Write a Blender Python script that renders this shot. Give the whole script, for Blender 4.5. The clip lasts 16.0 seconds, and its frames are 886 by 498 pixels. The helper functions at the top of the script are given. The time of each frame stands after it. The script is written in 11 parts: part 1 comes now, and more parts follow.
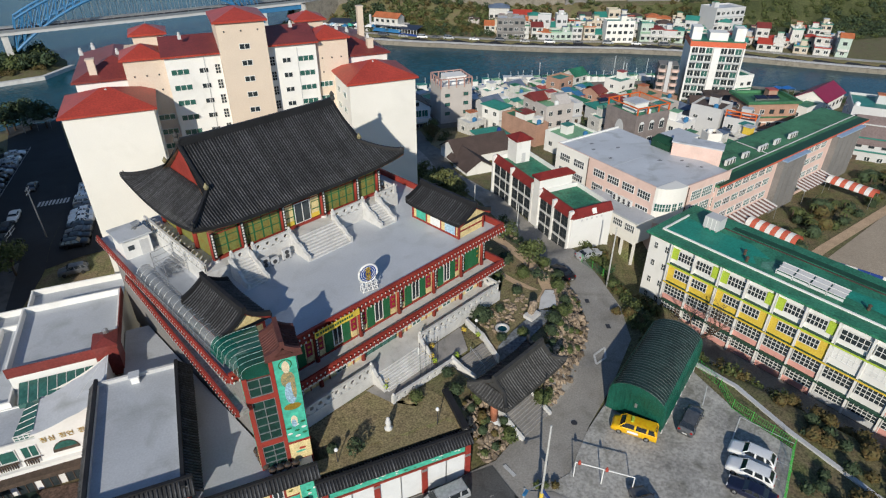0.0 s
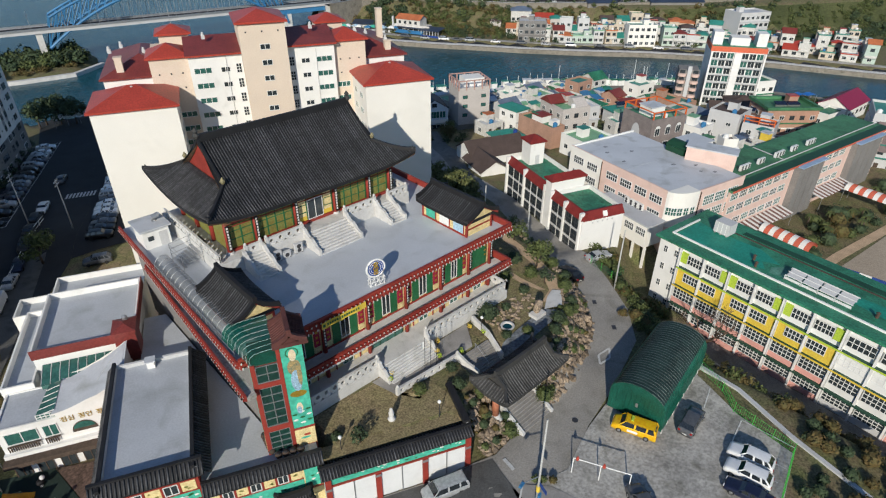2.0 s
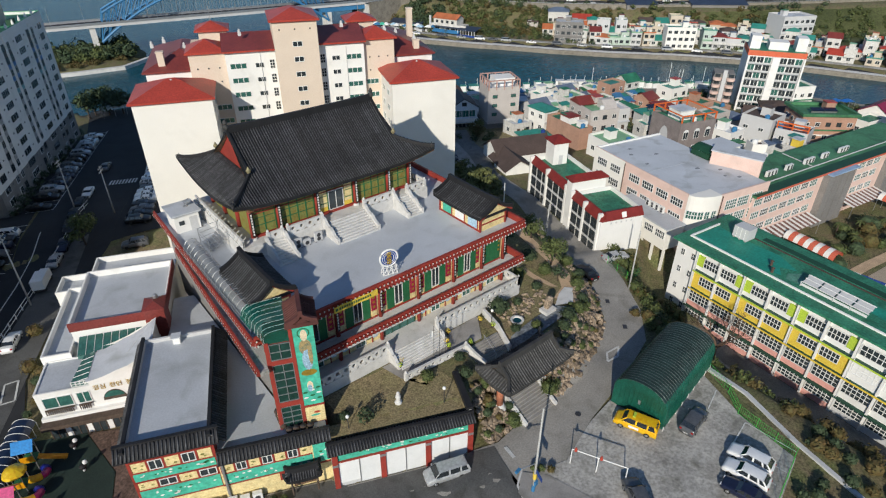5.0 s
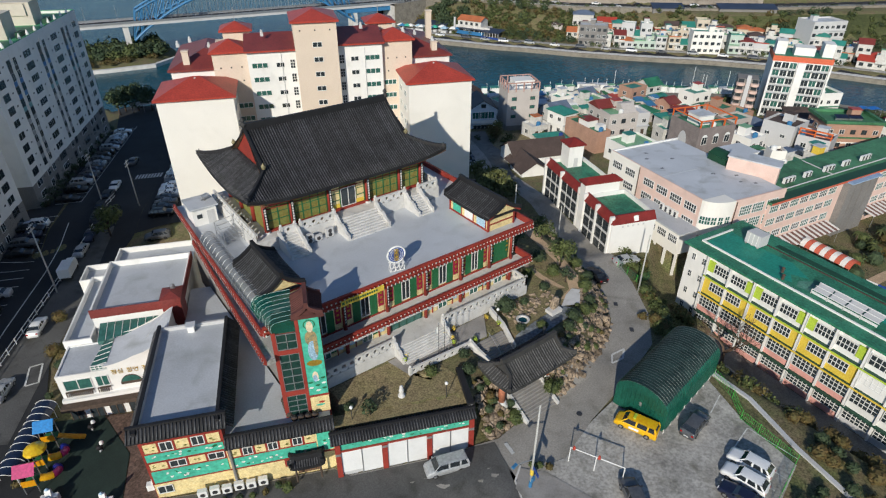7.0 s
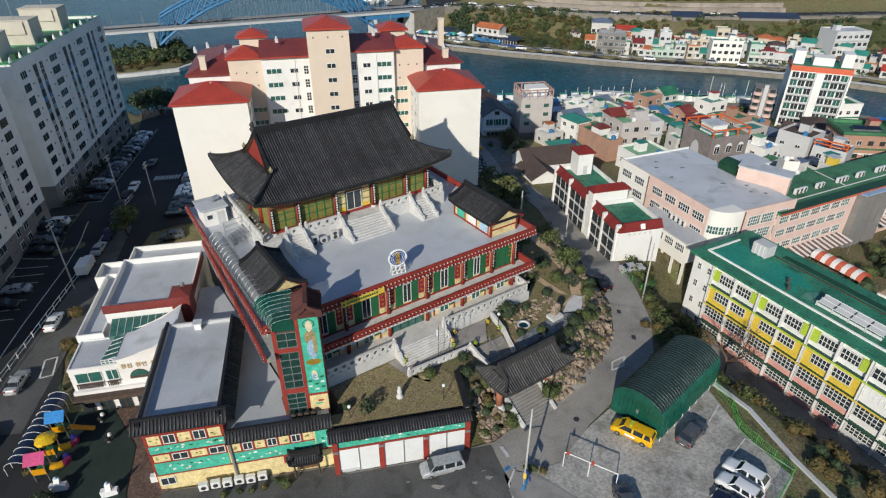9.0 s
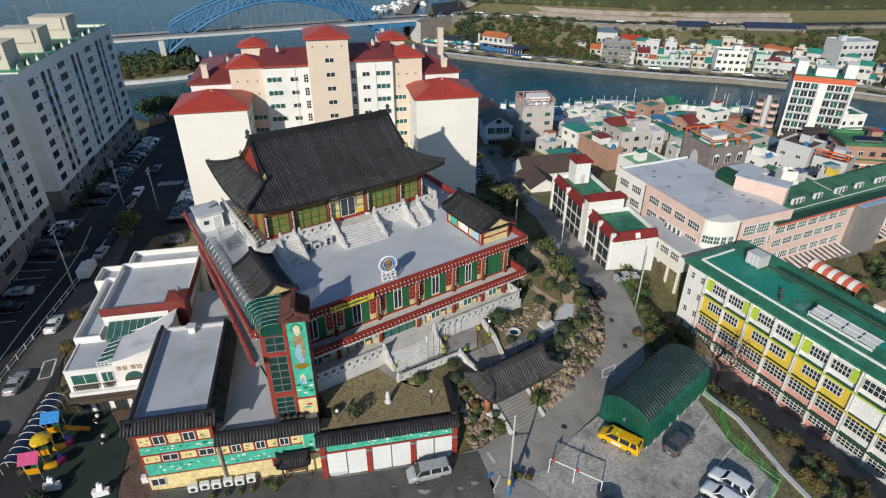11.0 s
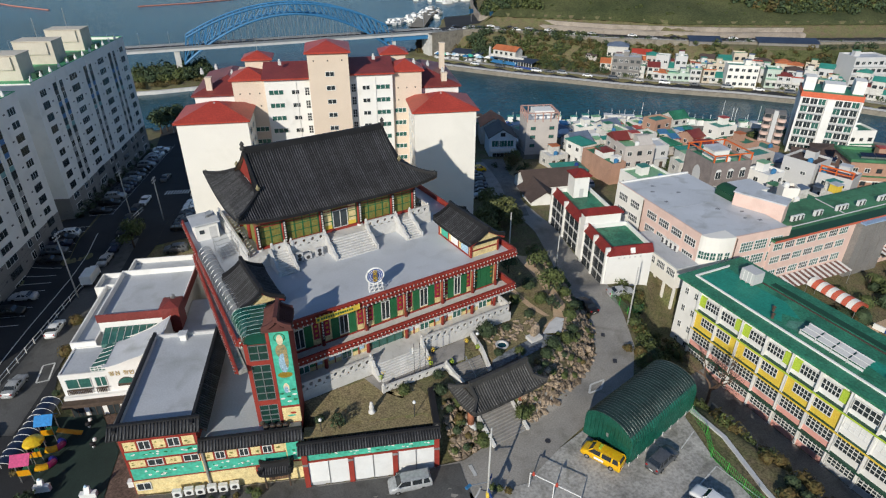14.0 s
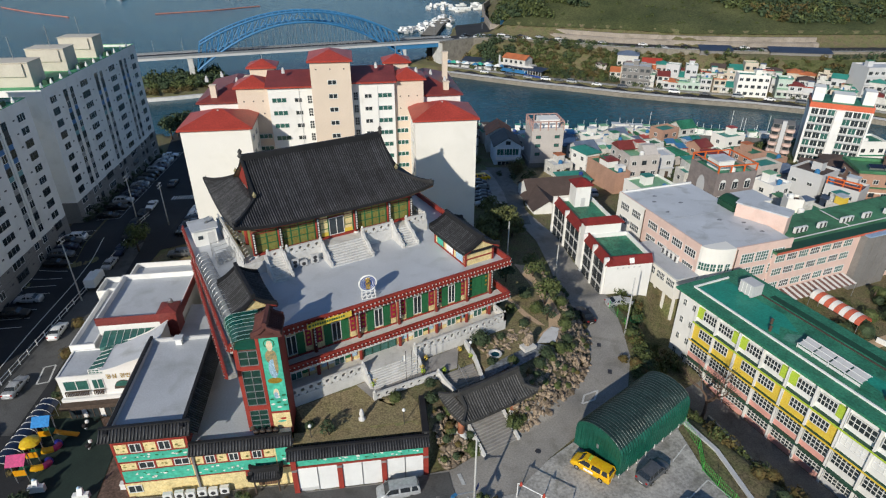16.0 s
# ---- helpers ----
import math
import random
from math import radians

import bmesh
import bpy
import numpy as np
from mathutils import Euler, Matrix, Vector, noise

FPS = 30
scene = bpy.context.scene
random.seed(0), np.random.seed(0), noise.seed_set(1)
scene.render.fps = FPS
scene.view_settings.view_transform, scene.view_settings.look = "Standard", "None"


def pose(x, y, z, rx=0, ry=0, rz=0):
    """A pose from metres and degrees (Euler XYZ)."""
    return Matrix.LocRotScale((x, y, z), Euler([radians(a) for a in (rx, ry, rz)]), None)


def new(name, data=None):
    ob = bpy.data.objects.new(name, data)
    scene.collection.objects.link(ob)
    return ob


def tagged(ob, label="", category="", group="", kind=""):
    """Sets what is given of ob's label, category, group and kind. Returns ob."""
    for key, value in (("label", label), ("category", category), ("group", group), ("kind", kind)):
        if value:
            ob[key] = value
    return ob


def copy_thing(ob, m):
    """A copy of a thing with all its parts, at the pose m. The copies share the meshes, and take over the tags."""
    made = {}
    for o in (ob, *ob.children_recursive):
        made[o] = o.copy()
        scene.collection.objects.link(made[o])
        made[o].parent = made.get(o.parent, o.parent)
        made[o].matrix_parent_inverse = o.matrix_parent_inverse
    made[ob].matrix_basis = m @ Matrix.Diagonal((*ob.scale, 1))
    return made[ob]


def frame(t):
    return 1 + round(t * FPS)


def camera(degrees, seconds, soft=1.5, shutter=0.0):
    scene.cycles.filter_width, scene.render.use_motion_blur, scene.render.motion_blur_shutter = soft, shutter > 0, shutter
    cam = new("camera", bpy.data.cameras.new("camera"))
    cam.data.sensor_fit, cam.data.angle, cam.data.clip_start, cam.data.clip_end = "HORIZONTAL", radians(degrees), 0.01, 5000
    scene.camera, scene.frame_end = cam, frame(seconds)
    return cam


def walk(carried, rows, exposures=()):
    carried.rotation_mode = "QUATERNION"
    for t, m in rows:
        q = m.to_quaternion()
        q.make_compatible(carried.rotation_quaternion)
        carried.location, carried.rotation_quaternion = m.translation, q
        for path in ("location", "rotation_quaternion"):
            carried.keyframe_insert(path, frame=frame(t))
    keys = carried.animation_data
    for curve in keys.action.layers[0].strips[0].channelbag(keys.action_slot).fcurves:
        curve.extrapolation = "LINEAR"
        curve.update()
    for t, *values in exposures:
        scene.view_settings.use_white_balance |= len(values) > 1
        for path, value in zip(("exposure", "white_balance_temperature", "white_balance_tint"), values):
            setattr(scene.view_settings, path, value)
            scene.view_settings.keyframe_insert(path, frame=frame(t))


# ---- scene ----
cam = camera(74.16, 16.0, soft=1.2)
PATH = [
    (0, pose(-17.346, -33.207, 55.661, 58.134, -0.117, -45.688)),
    (0.5, pose(-17.426, -33.727, 55.767, 58.228, -0.140, -45.185)),
    (1, pose(-17.454, -34.297, 55.882, 58.261, -0.173, -44.627)),
    (1.5, pose(-17.452, -34.897, 56.000, 58.277, -0.191, -44.008)),
    (2, pose(-17.434, -35.514, 56.116, 58.287, -0.192, -43.350)),
    (2.5, pose(-17.408, -36.137, 56.231, 58.291, -0.182, -42.679)),
    (3, pose(-17.376, -36.760, 56.344, 58.288, -0.170, -42.014)),
    (3.5, pose(-17.337, -37.380, 56.456, 58.273, -0.163, -41.363)),
    (4, pose(-17.286, -37.994, 56.568, 58.250, -0.162, -40.725)),
    (6.5, pose(-16.699, -40.979, 57.146, 58.242, -0.197, -37.475)),
    (7, pose(-16.489, -41.555, 57.266, 58.312, -0.193, -36.821)),
    (7.5, pose(-16.246, -42.123, 57.386, 58.413, -0.183, -36.197)),
    (8, pose(-15.970, -42.681, 57.505, 58.542, -0.170, -35.623)),
    (8.5, pose(-15.666, -43.226, 57.622, 58.694, -0.156, -35.116)),
    (9, pose(-15.336, -43.756, 57.737, 58.861, -0.145, -34.690)),
    (11.5, pose(-13.417, -46.142, 58.271, 59.745, -0.156, -33.518)),
    (12, pose(-12.994, -46.564, 58.374, 59.916, -0.160, -33.315)),
    (12.5, pose(-12.558, -46.973, 58.476, 60.087, -0.160, -33.062)),
    (13, pose(-12.106, -47.369, 58.580, 60.262, -0.155, -32.753)),
    (13.5, pose(-11.636, -47.757, 58.684, 60.440, -0.149, -32.396)),
    (14, pose(-11.145, -48.139, 58.788, 60.619, -0.144, -32.019)),
    (14.5, pose(-10.635, -48.518, 58.890, 60.794, -0.148, -31.658)),
    (15, pose(-10.109, -48.892, 58.986, 60.961, -0.158, -31.337)),
    (15.5, pose(-9.579, -49.258, 59.069, 61.118, -0.163, -31.034)),
    (16, pose(-9.065, -49.609, 59.132, 61.280, -0.122, -30.624)),
]
walk(cam, PATH)

# ---- light ----
SUN_AZ, SUN_EL = 215.0, 25.0          # the way to the sun: degrees from +x towards +y, and above the horizon
world = bpy.data.worlds.new("sky")
scene.world = world
world.use_nodes = True
wn = world.node_tree.nodes
sky = wn.new("ShaderNodeTexSky")
sky.sky_type, sky.sun_disc = "NISHITA", False
sky.sun_elevation, sky.sun_rotation = radians(SUN_EL), radians(90 - SUN_AZ)
sky.air_density, sky.dust_density, sky.ozone_density = 1.0, 0.12, 4.2
world.node_tree.links.new(sky.outputs[0], wn["Background"].inputs[0])
wn["Background"].inputs[1].default_value = 0.100
sun = new("sun", bpy.data.lights.new("sun", "SUN"))
sun.data.energy, sun.data.angle, sun.data.color = 4.0, radians(0.6), (1.0, 0.94, 0.82)
sd = Vector((math.cos(radians(SUN_AZ)) * math.cos(radians(SUN_EL)), math.sin(radians(SUN_AZ)) * math.cos(radians(SUN_EL)), math.sin(radians(SUN_EL))))
sun.matrix_world = Matrix.Translation(sd * 200) @ sd.to_track_quat("Z", "Y").to_matrix().to_4x4()


# ---- building helpers ----
class Geo:
    """Vertices and faces of one part."""

    def __init__(self):
        self.v, self.f = [], []

    def add(self, vs, fs):
        n = len(self.v)
        self.v += [tuple(p) for p in vs]
        self.f += [tuple(n + i for i in f) for f in fs]
        return self

    def poly(self, *pts):
        return self.add(pts, [range(len(pts))])

    def box(self, x0, x1, y0, y1, z0, z1):
        return self.add([(x, y, z) for z in (z0, z1) for x, y in ((x0, y0), (x1, y0), (x1, y1), (x0, y1))],
                        [(3, 2, 1, 0), (4, 5, 6, 7), (0, 1, 5, 4), (1, 2, 6, 5), (2, 3, 7, 6), (3, 0, 4, 7)])

    def prism(self, pts, z0, z1):
        n = len(pts)
        area = sum(pts[i][0] * pts[(i + 1) % n][1] - pts[(i + 1) % n][0] * pts[i][1] for i in range(n))
        pts = pts if area > 0 else pts[::-1]
        return self.add([(x, y, z0) for x, y in pts] + [(x, y, z1) for x, y in pts],
                        [tuple(range(n))[::-1], tuple(range(n, 2 * n))] + [(i, (i + 1) % n, n + (i + 1) % n, n + i) for i in range(n)])

    def tube(self, pts, r, n=6, close=True, r1=None):
        pts = [Vector(p) for p in pts]
        vs = []
        for i, p in enumerate(pts):
            d = (pts[min(i + 1, len(pts) - 1)] - pts[max(i - 1, 0)]).normalized()
            a = d.cross(Vector((0, 0, 1)) if abs(d.z) < 0.9 else Vector((1, 0, 0))).normalized()
            b = d.cross(a)
            rr = r if r1 is None else r + (r1 - r) * i / (len(pts) - 1)
            vs += [p + (a * math.cos(6.28318 * k / n) + b * math.sin(6.28318 * k / n)) * rr for k in range(n)]
        fs = [(i * n + k, (i + 1) * n + k, (i + 1) * n + (k + 1) % n, i * n + (k + 1) % n) for i in range(len(pts) - 1) for k in range(n)]
        if close:
            m = (len(pts) - 1) * n
            fs += [tuple(range(n)), tuple(m + k for k in range(n))[::-1]]
        return self.add(vs, fs)

    def lathe(self, prof, x=0, y=0, n=12):
        vs = [(x + r * math.cos(6.28318 * k / n), y + r * math.sin(6.28318 * k / n), z) for r, z in prof for k in range(n)]
        fs = [(i * n + k, i * n + (k + 1) % n, (i + 1) * n + (k + 1) % n, (i + 1) * n + k) for i in range(len(prof) - 1) for k in range(n)]
        m = (len(prof) - 1) * n
        return self.add(vs, fs + [tuple(range(n))[::-1], tuple(m + k for k in range(n))])

    def grid(self, fn, us, vs):
        nu, nv = len(us), len(vs)
        return self.add([fn(u, v) for v in vs for u in us],
                        [(j * nu + i, j * nu + i + 1, (j + 1) * nu + i + 1, (j + 1) * nu + i) for j in range(nv - 1) for i in range(nu - 1)])

    def extrude_x(self, prof, x0, x1):
        """A closed profile of (y, z), swept from x0 to x1."""
        n = len(prof)
        return self.add([(x0, y, z) for y, z in prof] + [(x1, y, z) for y, z in prof],
                        [tuple(range(n)), tuple(range(n, 2 * n))[::-1]] + [(i, n + i, n + (i + 1) % n, (i + 1) % n) for i in range(n)])

    def ribbon(self, pts, w, h, drop=0.0):
        """A bar of width w and height h along a line of points."""
        pts = [Vector(p) for p in pts]
        vs = []
        for i, p in enumerate(pts):
            d = pts[min(i + 1, len(pts) - 1)] - pts[max(i - 1, 0)]
            s = Vector((-d.y, d.x, 0)).normalized() * (w / 2) if abs(d.x) + abs(d.y) > 1e-6 else Vector((w / 2, 0, 0))
            z = Vector((0, 0, h))
            o = Vector((0, 0, -drop))
            vs += [p - s + o, p + s + o, p + s * 0.8 + z, p - s * 0.8 + z]
        fs = [(i * 4 + k, i * 4 + (k + 1) % 4, i * 4 + 4 + (k + 1) % 4, i * 4 + 4 + k) for i in range(len(pts) - 1) for k in range(4)]
        m = (len(pts) - 1) * 4
        return self.add(vs, fs + [(3, 2, 1, 0), (m, m + 1, m + 2, m + 3)])

    def moved(self, m):
        self.v = [tuple(m @ Vector(p)) for p in self.v]
        return self

    def join(self, other, m=None):
        return self.add([m @ Vector(p) for p in other.v] if m else other.v, other.f)

    def mesh(self, name, material, smooth=False):
        me = bpy.data.meshes.new(name)
        me.from_pydata(self.v, [], self.f)
        me.materials.append(material)
        if smooth:
            me.polygons.foreach_set("use_smooth", [True] * len(me.polygons))
        return me


def fixed(geo):
    """Faces turned outward, for loose joined shapes."""
    bm = bmesh.new()
    vs = [bm.verts.new(p) for p in geo.v]
    for f in geo.f:
        try:
            bm.faces.new([vs[i] for i in f])
        except ValueError:
            pass
    bmesh.ops.recalc_face_normals(bm, faces=bm.faces)
    return bm


def part(name, geo, material, parent=None, label="", smooth=False, m=None):
    me = geo if isinstance(geo, bpy.types.Mesh) else geo.mesh(name, material, smooth)
    ob = new(name, me)
    ob.parent = parent
    if m is not None:
        ob.matrix_basis = m
    return tagged(ob, label)


def thing(name, m, label, category, group=""):
    ob = new(name)
    ob.empty_display_size = 0.3
    ob.matrix_basis = m
    return tagged(ob, label, category, group)


def built(name, geo, material, label="", category="", group="", kind="", smooth=False, m=None):
    ob = part(name, geo, material, None, "", smooth, m)
    return tagged(ob, label, category, group, kind)


def lerp(a, b, t):
    return a + (b - a) * t


def frange(a, b, n):
    return [a + (b - a) * i / n for i in range(n + 1)]


# ---- materials ----
def mat(name, color, rough=0.7, metal=0.0, var=0.12, scale=0.35, grain=12.0, bump=0.15, tint=None, spec=0.4, island=0.0, stain=0.0, coarse=0.25):
    """A procedural surface: two scales of variation, fine relief, and by choice stains or a change from piece to piece."""
    m = bpy.data.materials.new(name)
    m.use_nodes = True
    nt = m.node_tree
    n, l = nt.nodes, nt.links
    b = n["Principled BSDF"]
    b.inputs["Roughness"].default_value, b.inputs["Metallic"].default_value = rough, metal
    b.inputs["Specular IOR Level"].default_value = spec
    tc = n.new("ShaderNodeTexCoord")
    big = n.new("ShaderNodeTexNoise")
    big.inputs["Scale"].default_value, big.inputs["Detail"].default_value, big.inputs["Roughness"].default_value = scale, 5, 0.6
    fine = n.new("ShaderNodeTexNoise")
    fine.inputs["Scale"].default_value, fine.inputs["Detail"].default_value = grain, 3
    for t in (big, fine):
        l.new(tc.outputs["Object"], t.inputs["Vector"])
    ramp = n.new("ShaderNodeValToRGB")
    c = Vector(color)
    t2 = Vector(tint) if tint else c * (1 + var * 0.8)
    ramp.color_ramp.elements[0].position, ramp.color_ramp.elements[1].position = 0.3, 0.7
    ramp.color_ramp.elements[0].color = (*(c * (1 - var)), 1)
    ramp.color_ramp.elements[1].color = (*[min(1, x) for x in t2], 1)
    l.new(big.outputs["Fac"], ramp.inputs["Fac"])
    mix = n.new("ShaderNodeMix")
    mix.data_type, mix.blend_type = "RGBA", "OVERLAY"
    mix.inputs[0].default_value = 0.42
    l.new(ramp.outputs["Color"], mix.inputs[6])
    gr = n.new("ShaderNodeMapRange")
    gr.inputs["From Min"].default_value, gr.inputs["From Max"].default_value = 0.30, 0.70
    gr.inputs["To Min"].default_value, gr.inputs["To Max"].default_value = 0.5 - coarse, 0.5 + coarse
    l.new(fine.outputs["Fac"], gr.inputs["Value"])
    l.new(gr.outputs["Result"], mix.inputs[7])
    out = mix.outputs[2]
    if island:
        geo = n.new("ShaderNodeNewGeometry")
        hs = n.new("ShaderNodeHueSaturation")
        mr = n.new("ShaderNodeMapRange")
        mr.inputs["To Min"].default_value, mr.inputs["To Max"].default_value = 1 - island, 1 + island
        l.new(geo.outputs["Random Per Island"], mr.inputs["Value"])
        l.new(mr.outputs["Result"], hs.inputs["Value"])
        l.new(out, hs.inputs["Color"])
        out = hs.outputs["Color"]
    if stain:
        st = n.new("ShaderNodeTexNoise")
        st.inputs["Scale"].default_value, st.inputs["Detail"].default_value, st.inputs["Distortion"].default_value = scale * 2.2, 8, 0.6
        l.new(tc.outputs["Object"], st.inputs["Vector"])
        r2 = n.new("ShaderNodeValToRGB")
        r2.color_ramp.elements[0].position, r2.color_ramp.elements[1].position = 0.52, 0.72
        r2.color_ramp.elements[0].color, r2.color_ramp.elements[1].color = (1, 1, 1, 1), (1 - stain, 1 - stain, 1 - stain * 1.1, 1)
        l.new(st.outputs["Fac"], r2.inputs["Fac"])
        m2 = n.new("ShaderNodeMix")
        m2.data_type, m2.blend_type = "RGBA", "MULTIPLY"
        m2.inputs[0].default_value = 1.0
        l.new(out, m2.inputs[6])
        l.new(r2.outputs["Color"], m2.inputs[7])
        out = m2.outputs[2]
    l.new(out, b.inputs["Base Color"])
    if bump:
        bp = n.new("ShaderNodeBump")
        bp.inputs["Strength"].default_value, bp.inputs["Distance"].default_value = bump, 0.04
        l.new(fine.outputs["Fac"], bp.inputs["Height"])
        l.new(bp.outputs["Normal"], b.inputs["Normal"])
    return m


def glass(name, color, rough=0.08):
    m = mat(name, color, rough, 0.0, 0.25, 0.6, 3.0, 0.0, spec=0.8)
    return m


# Base held under asphalt's usual tone; the street's deep shade is put into it.
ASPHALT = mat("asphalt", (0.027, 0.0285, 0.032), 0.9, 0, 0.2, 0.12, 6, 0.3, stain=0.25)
LANE = mat("worn_lane_asphalt", (0.315, 0.296, 0.268), 0.92, 0, 0.18, 0.16, 5, 0.35, stain=0.28, coarse=0.2)
CONCRETE = mat("concrete_lot", (0.385, 0.370, 0.342), 0.9, 0, 0.30, 0.22, 3.5, 0.3, stain=0.4, coarse=0.35)
PAVING = mat("stone_paving", (0.30, 0.285, 0.27), 0.85, 0, 0.2, 0.3, 6, 0.25, stain=0.25, coarse=0.10)
FRONTGREY = mat("dark_street_asphalt", (0.100, 0.099, 0.097), 0.75, 0, 0.25, 0.18, 6, 0.3, stain=0.45, coarse=0.25)
YARDGREY = mat("yard_asphalt", (0.19, 0.18, 0.165), 0.9, 0, 0.25, 0.2, 5, 0.3, stain=0.35, coarse=0.3)
BRICKBROWN = mat("brown_paving_brick", (0.13, 0.085, 0.065), 0.9, 0, 0.3, 0.5, 4, 0.3, stain=0.3, coarse=0.5)
SLATE = mat("slate_paving", (0.17, 0.185, 0.20), 0.8, 0, 0.25, 0.5, 3, 0.3, stain=0.3, coarse=0.5)
GRANITE = mat("white_granite", (0.62, 0.61, 0.59), 0.8, 0, 0.12, 0.5, 9, 0.25, stain=0.18, coarse=0.10)
EARTH = mat("earth", (0.27, 0.20, 0.125), 0.95, 0, 0.35, 0.35, 4, 0.8, tint=(0.135, 0.15, 0.056), stain=0.3, coarse=0.6)
GRASS = mat("dry_lawn", (0.37, 0.285, 0.165), 0.95, 0, 0.3, 0.5, 5, 0.8, tint=(0.25, 0.215, 0.105), stain=0.35, coarse=0.6)
SAND = mat("school_sand", (0.40, 0.33, 0.25), 0.95, 0, 0.12, 0.08, 5, 0.2)
PATHSAND = mat("path_clay", (0.52, 0.37, 0.24), 0.95, 0, 0.15, 0.4, 7, 0.3)
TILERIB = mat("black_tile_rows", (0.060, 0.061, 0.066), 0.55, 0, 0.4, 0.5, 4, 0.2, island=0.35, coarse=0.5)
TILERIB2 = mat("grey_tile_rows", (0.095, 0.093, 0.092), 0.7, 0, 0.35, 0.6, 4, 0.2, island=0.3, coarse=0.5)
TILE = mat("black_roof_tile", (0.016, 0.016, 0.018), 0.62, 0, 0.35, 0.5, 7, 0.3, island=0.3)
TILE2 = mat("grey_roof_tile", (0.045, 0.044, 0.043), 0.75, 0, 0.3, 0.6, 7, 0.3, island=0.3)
RED = mat("red_paint", (0.29, 0.040, 0.028), 0.6, 0, 0.2, 0.6, 9, 0.1)
REDROOF = mat("red_roof_metal", (0.40, 0.055, 0.035), 0.42, 0, 0.16, 0.25, 4, 0.05)
CRIMROOF = mat("crimson_roof_metal", (0.20, 0.040, 0.034), 0.45, 0, 0.2, 0.25, 4, 0.05)
CREAM = mat("cream_wall", (0.80, 0.775, 0.72), 0.85, 0, 0.05, 0.1, 6, 0.1, stain=0.06, coarse=0.10)
BEIGE = mat("beige_wall", (0.69, 0.575, 0.465), 0.85, 0, 0.05, 0.2, 6, 0.1, coarse=0.10)
WHITE = mat("white_wall", (0.80, 0.79, 0.76), 0.8, 0, 0.06, 0.15, 6, 0.1, stain=0.12, coarse=0.10)
GREYWALL = mat("pale_grey_wall", (0.55, 0.55, 0.55), 0.85, 0, 0.08, 0.1, 6, 0.1, stain=0.08, coarse=0.10)
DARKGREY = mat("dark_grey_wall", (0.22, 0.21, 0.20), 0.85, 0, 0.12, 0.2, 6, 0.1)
ROOFGREY = mat("grey_roof_coating", (0.465, 0.488, 0.52), 0.5, 0, 0.10, 0.12, 5, 0.05, stain=0.22, coarse=0.10)
TERRACE = mat("terrace_coating", (0.53, 0.553, 0.585), 0.45, 0, 0.08, 0.12, 5, 0.05, stain=0.16, coarse=0.08)
ROOFBLUE = mat("pale_roof_coating", (0.55, 0.57, 0.60), 0.55, 0, 0.10, 0.12, 5, 0.05, stain=0.3, coarse=0.10)
ROOFGREEN = mat("green_roof_coating", (0.035, 0.195, 0.11), 0.55, 0, 0.35, 0.25, 3, 0.05, stain=0.45, coarse=0.4)
ROOFGREEN2 = mat("worn_green_roof", (0.065, 0.205, 0.098), 0.6, 0, 0.35, 0.15, 3, 0.05, stain=0.4)
TURQ = mat("turquoise_paint", (0.07, 0.45, 0.32), 0.6, 0, 0.2, 0.8, 3, 0.05)
PINK = mat("pink_wall", (0.72, 0.525, 0.455), 0.85, 0, 0.07, 0.2, 6, 0.1, stain=0.1, coarse=0.10)
YELLOW = mat("yellow_paint", (0.74, 0.53, 0.07), 0.6, 0, 0.08, 0.3, 6, 0.05)
LIME = mat("lime_paint", (0.44, 0.58, 0.06), 0.6, 0, 0.08, 0.3, 6, 0.05)
CREAMPANEL = mat("cream_panel", (0.74, 0.60, 0.30), 0.7, 0, 0.2, 1.5, 6, 0.1)
OCHRE = mat("ochre_door_panel", (0.35, 0.25, 0.055), 0.7, 0, 0.35, 1.2, 5, 0.1, tint=(0.20, 0.24, 0.07))
GREENP = mat("green_paint", (0.02, 0.13, 0.05), 0.6, 0, 0.2, 0.6, 6, 0.1)
DKGREEN = mat("dark_green_paint", (0.012, 0.06, 0.03), 0.6, 0, 0.2, 0.6, 6, 0.1)
TENT = mat("green_corrugated_steel", (0.012, 0.105, 0.072), 0.35, 0.2, 0.3, 0.4, 5, 0.08, stain=0.4, coarse=0.4)
TENTTOP = mat("weathered_green_steel", (0.016, 0.038, 0.034), 0.33, 0.25, 0.35, 0.5, 5, 0.08, tint=(0.03, 0.062, 0.055), stain=0.4, coarse=0.4)
GLASSD = glass("dark_window_glass", (0.035, 0.045, 0.05))
GLASSG = glass("green_window_glass", (0.04, 0.13, 0.11))
GLASSDG = glass("deep_green_glass", (0.014, 0.050, 0.040))
FRAMEW = mat("white_window_frame", (0.72, 0.72, 0.70), 0.5, 0, 0.05, 1, 8, 0.0)
FRAMED = mat("dark_window_frame", (0.06, 0.06, 0.065), 0.4, 0.3, 0.05, 1, 8, 0.0)
STEEL = mat("galvanised_steel", (0.45, 0.46, 0.47), 0.4, 0.7, 0.1, 2, 10, 0.0)
WATER = mat("water", (0.008, 0.058, 0.078), 0.22, 0, 0.35, 0.012, 0.45, 0.0, tint=(0.009, 0.082, 0.118), spec=0.12)


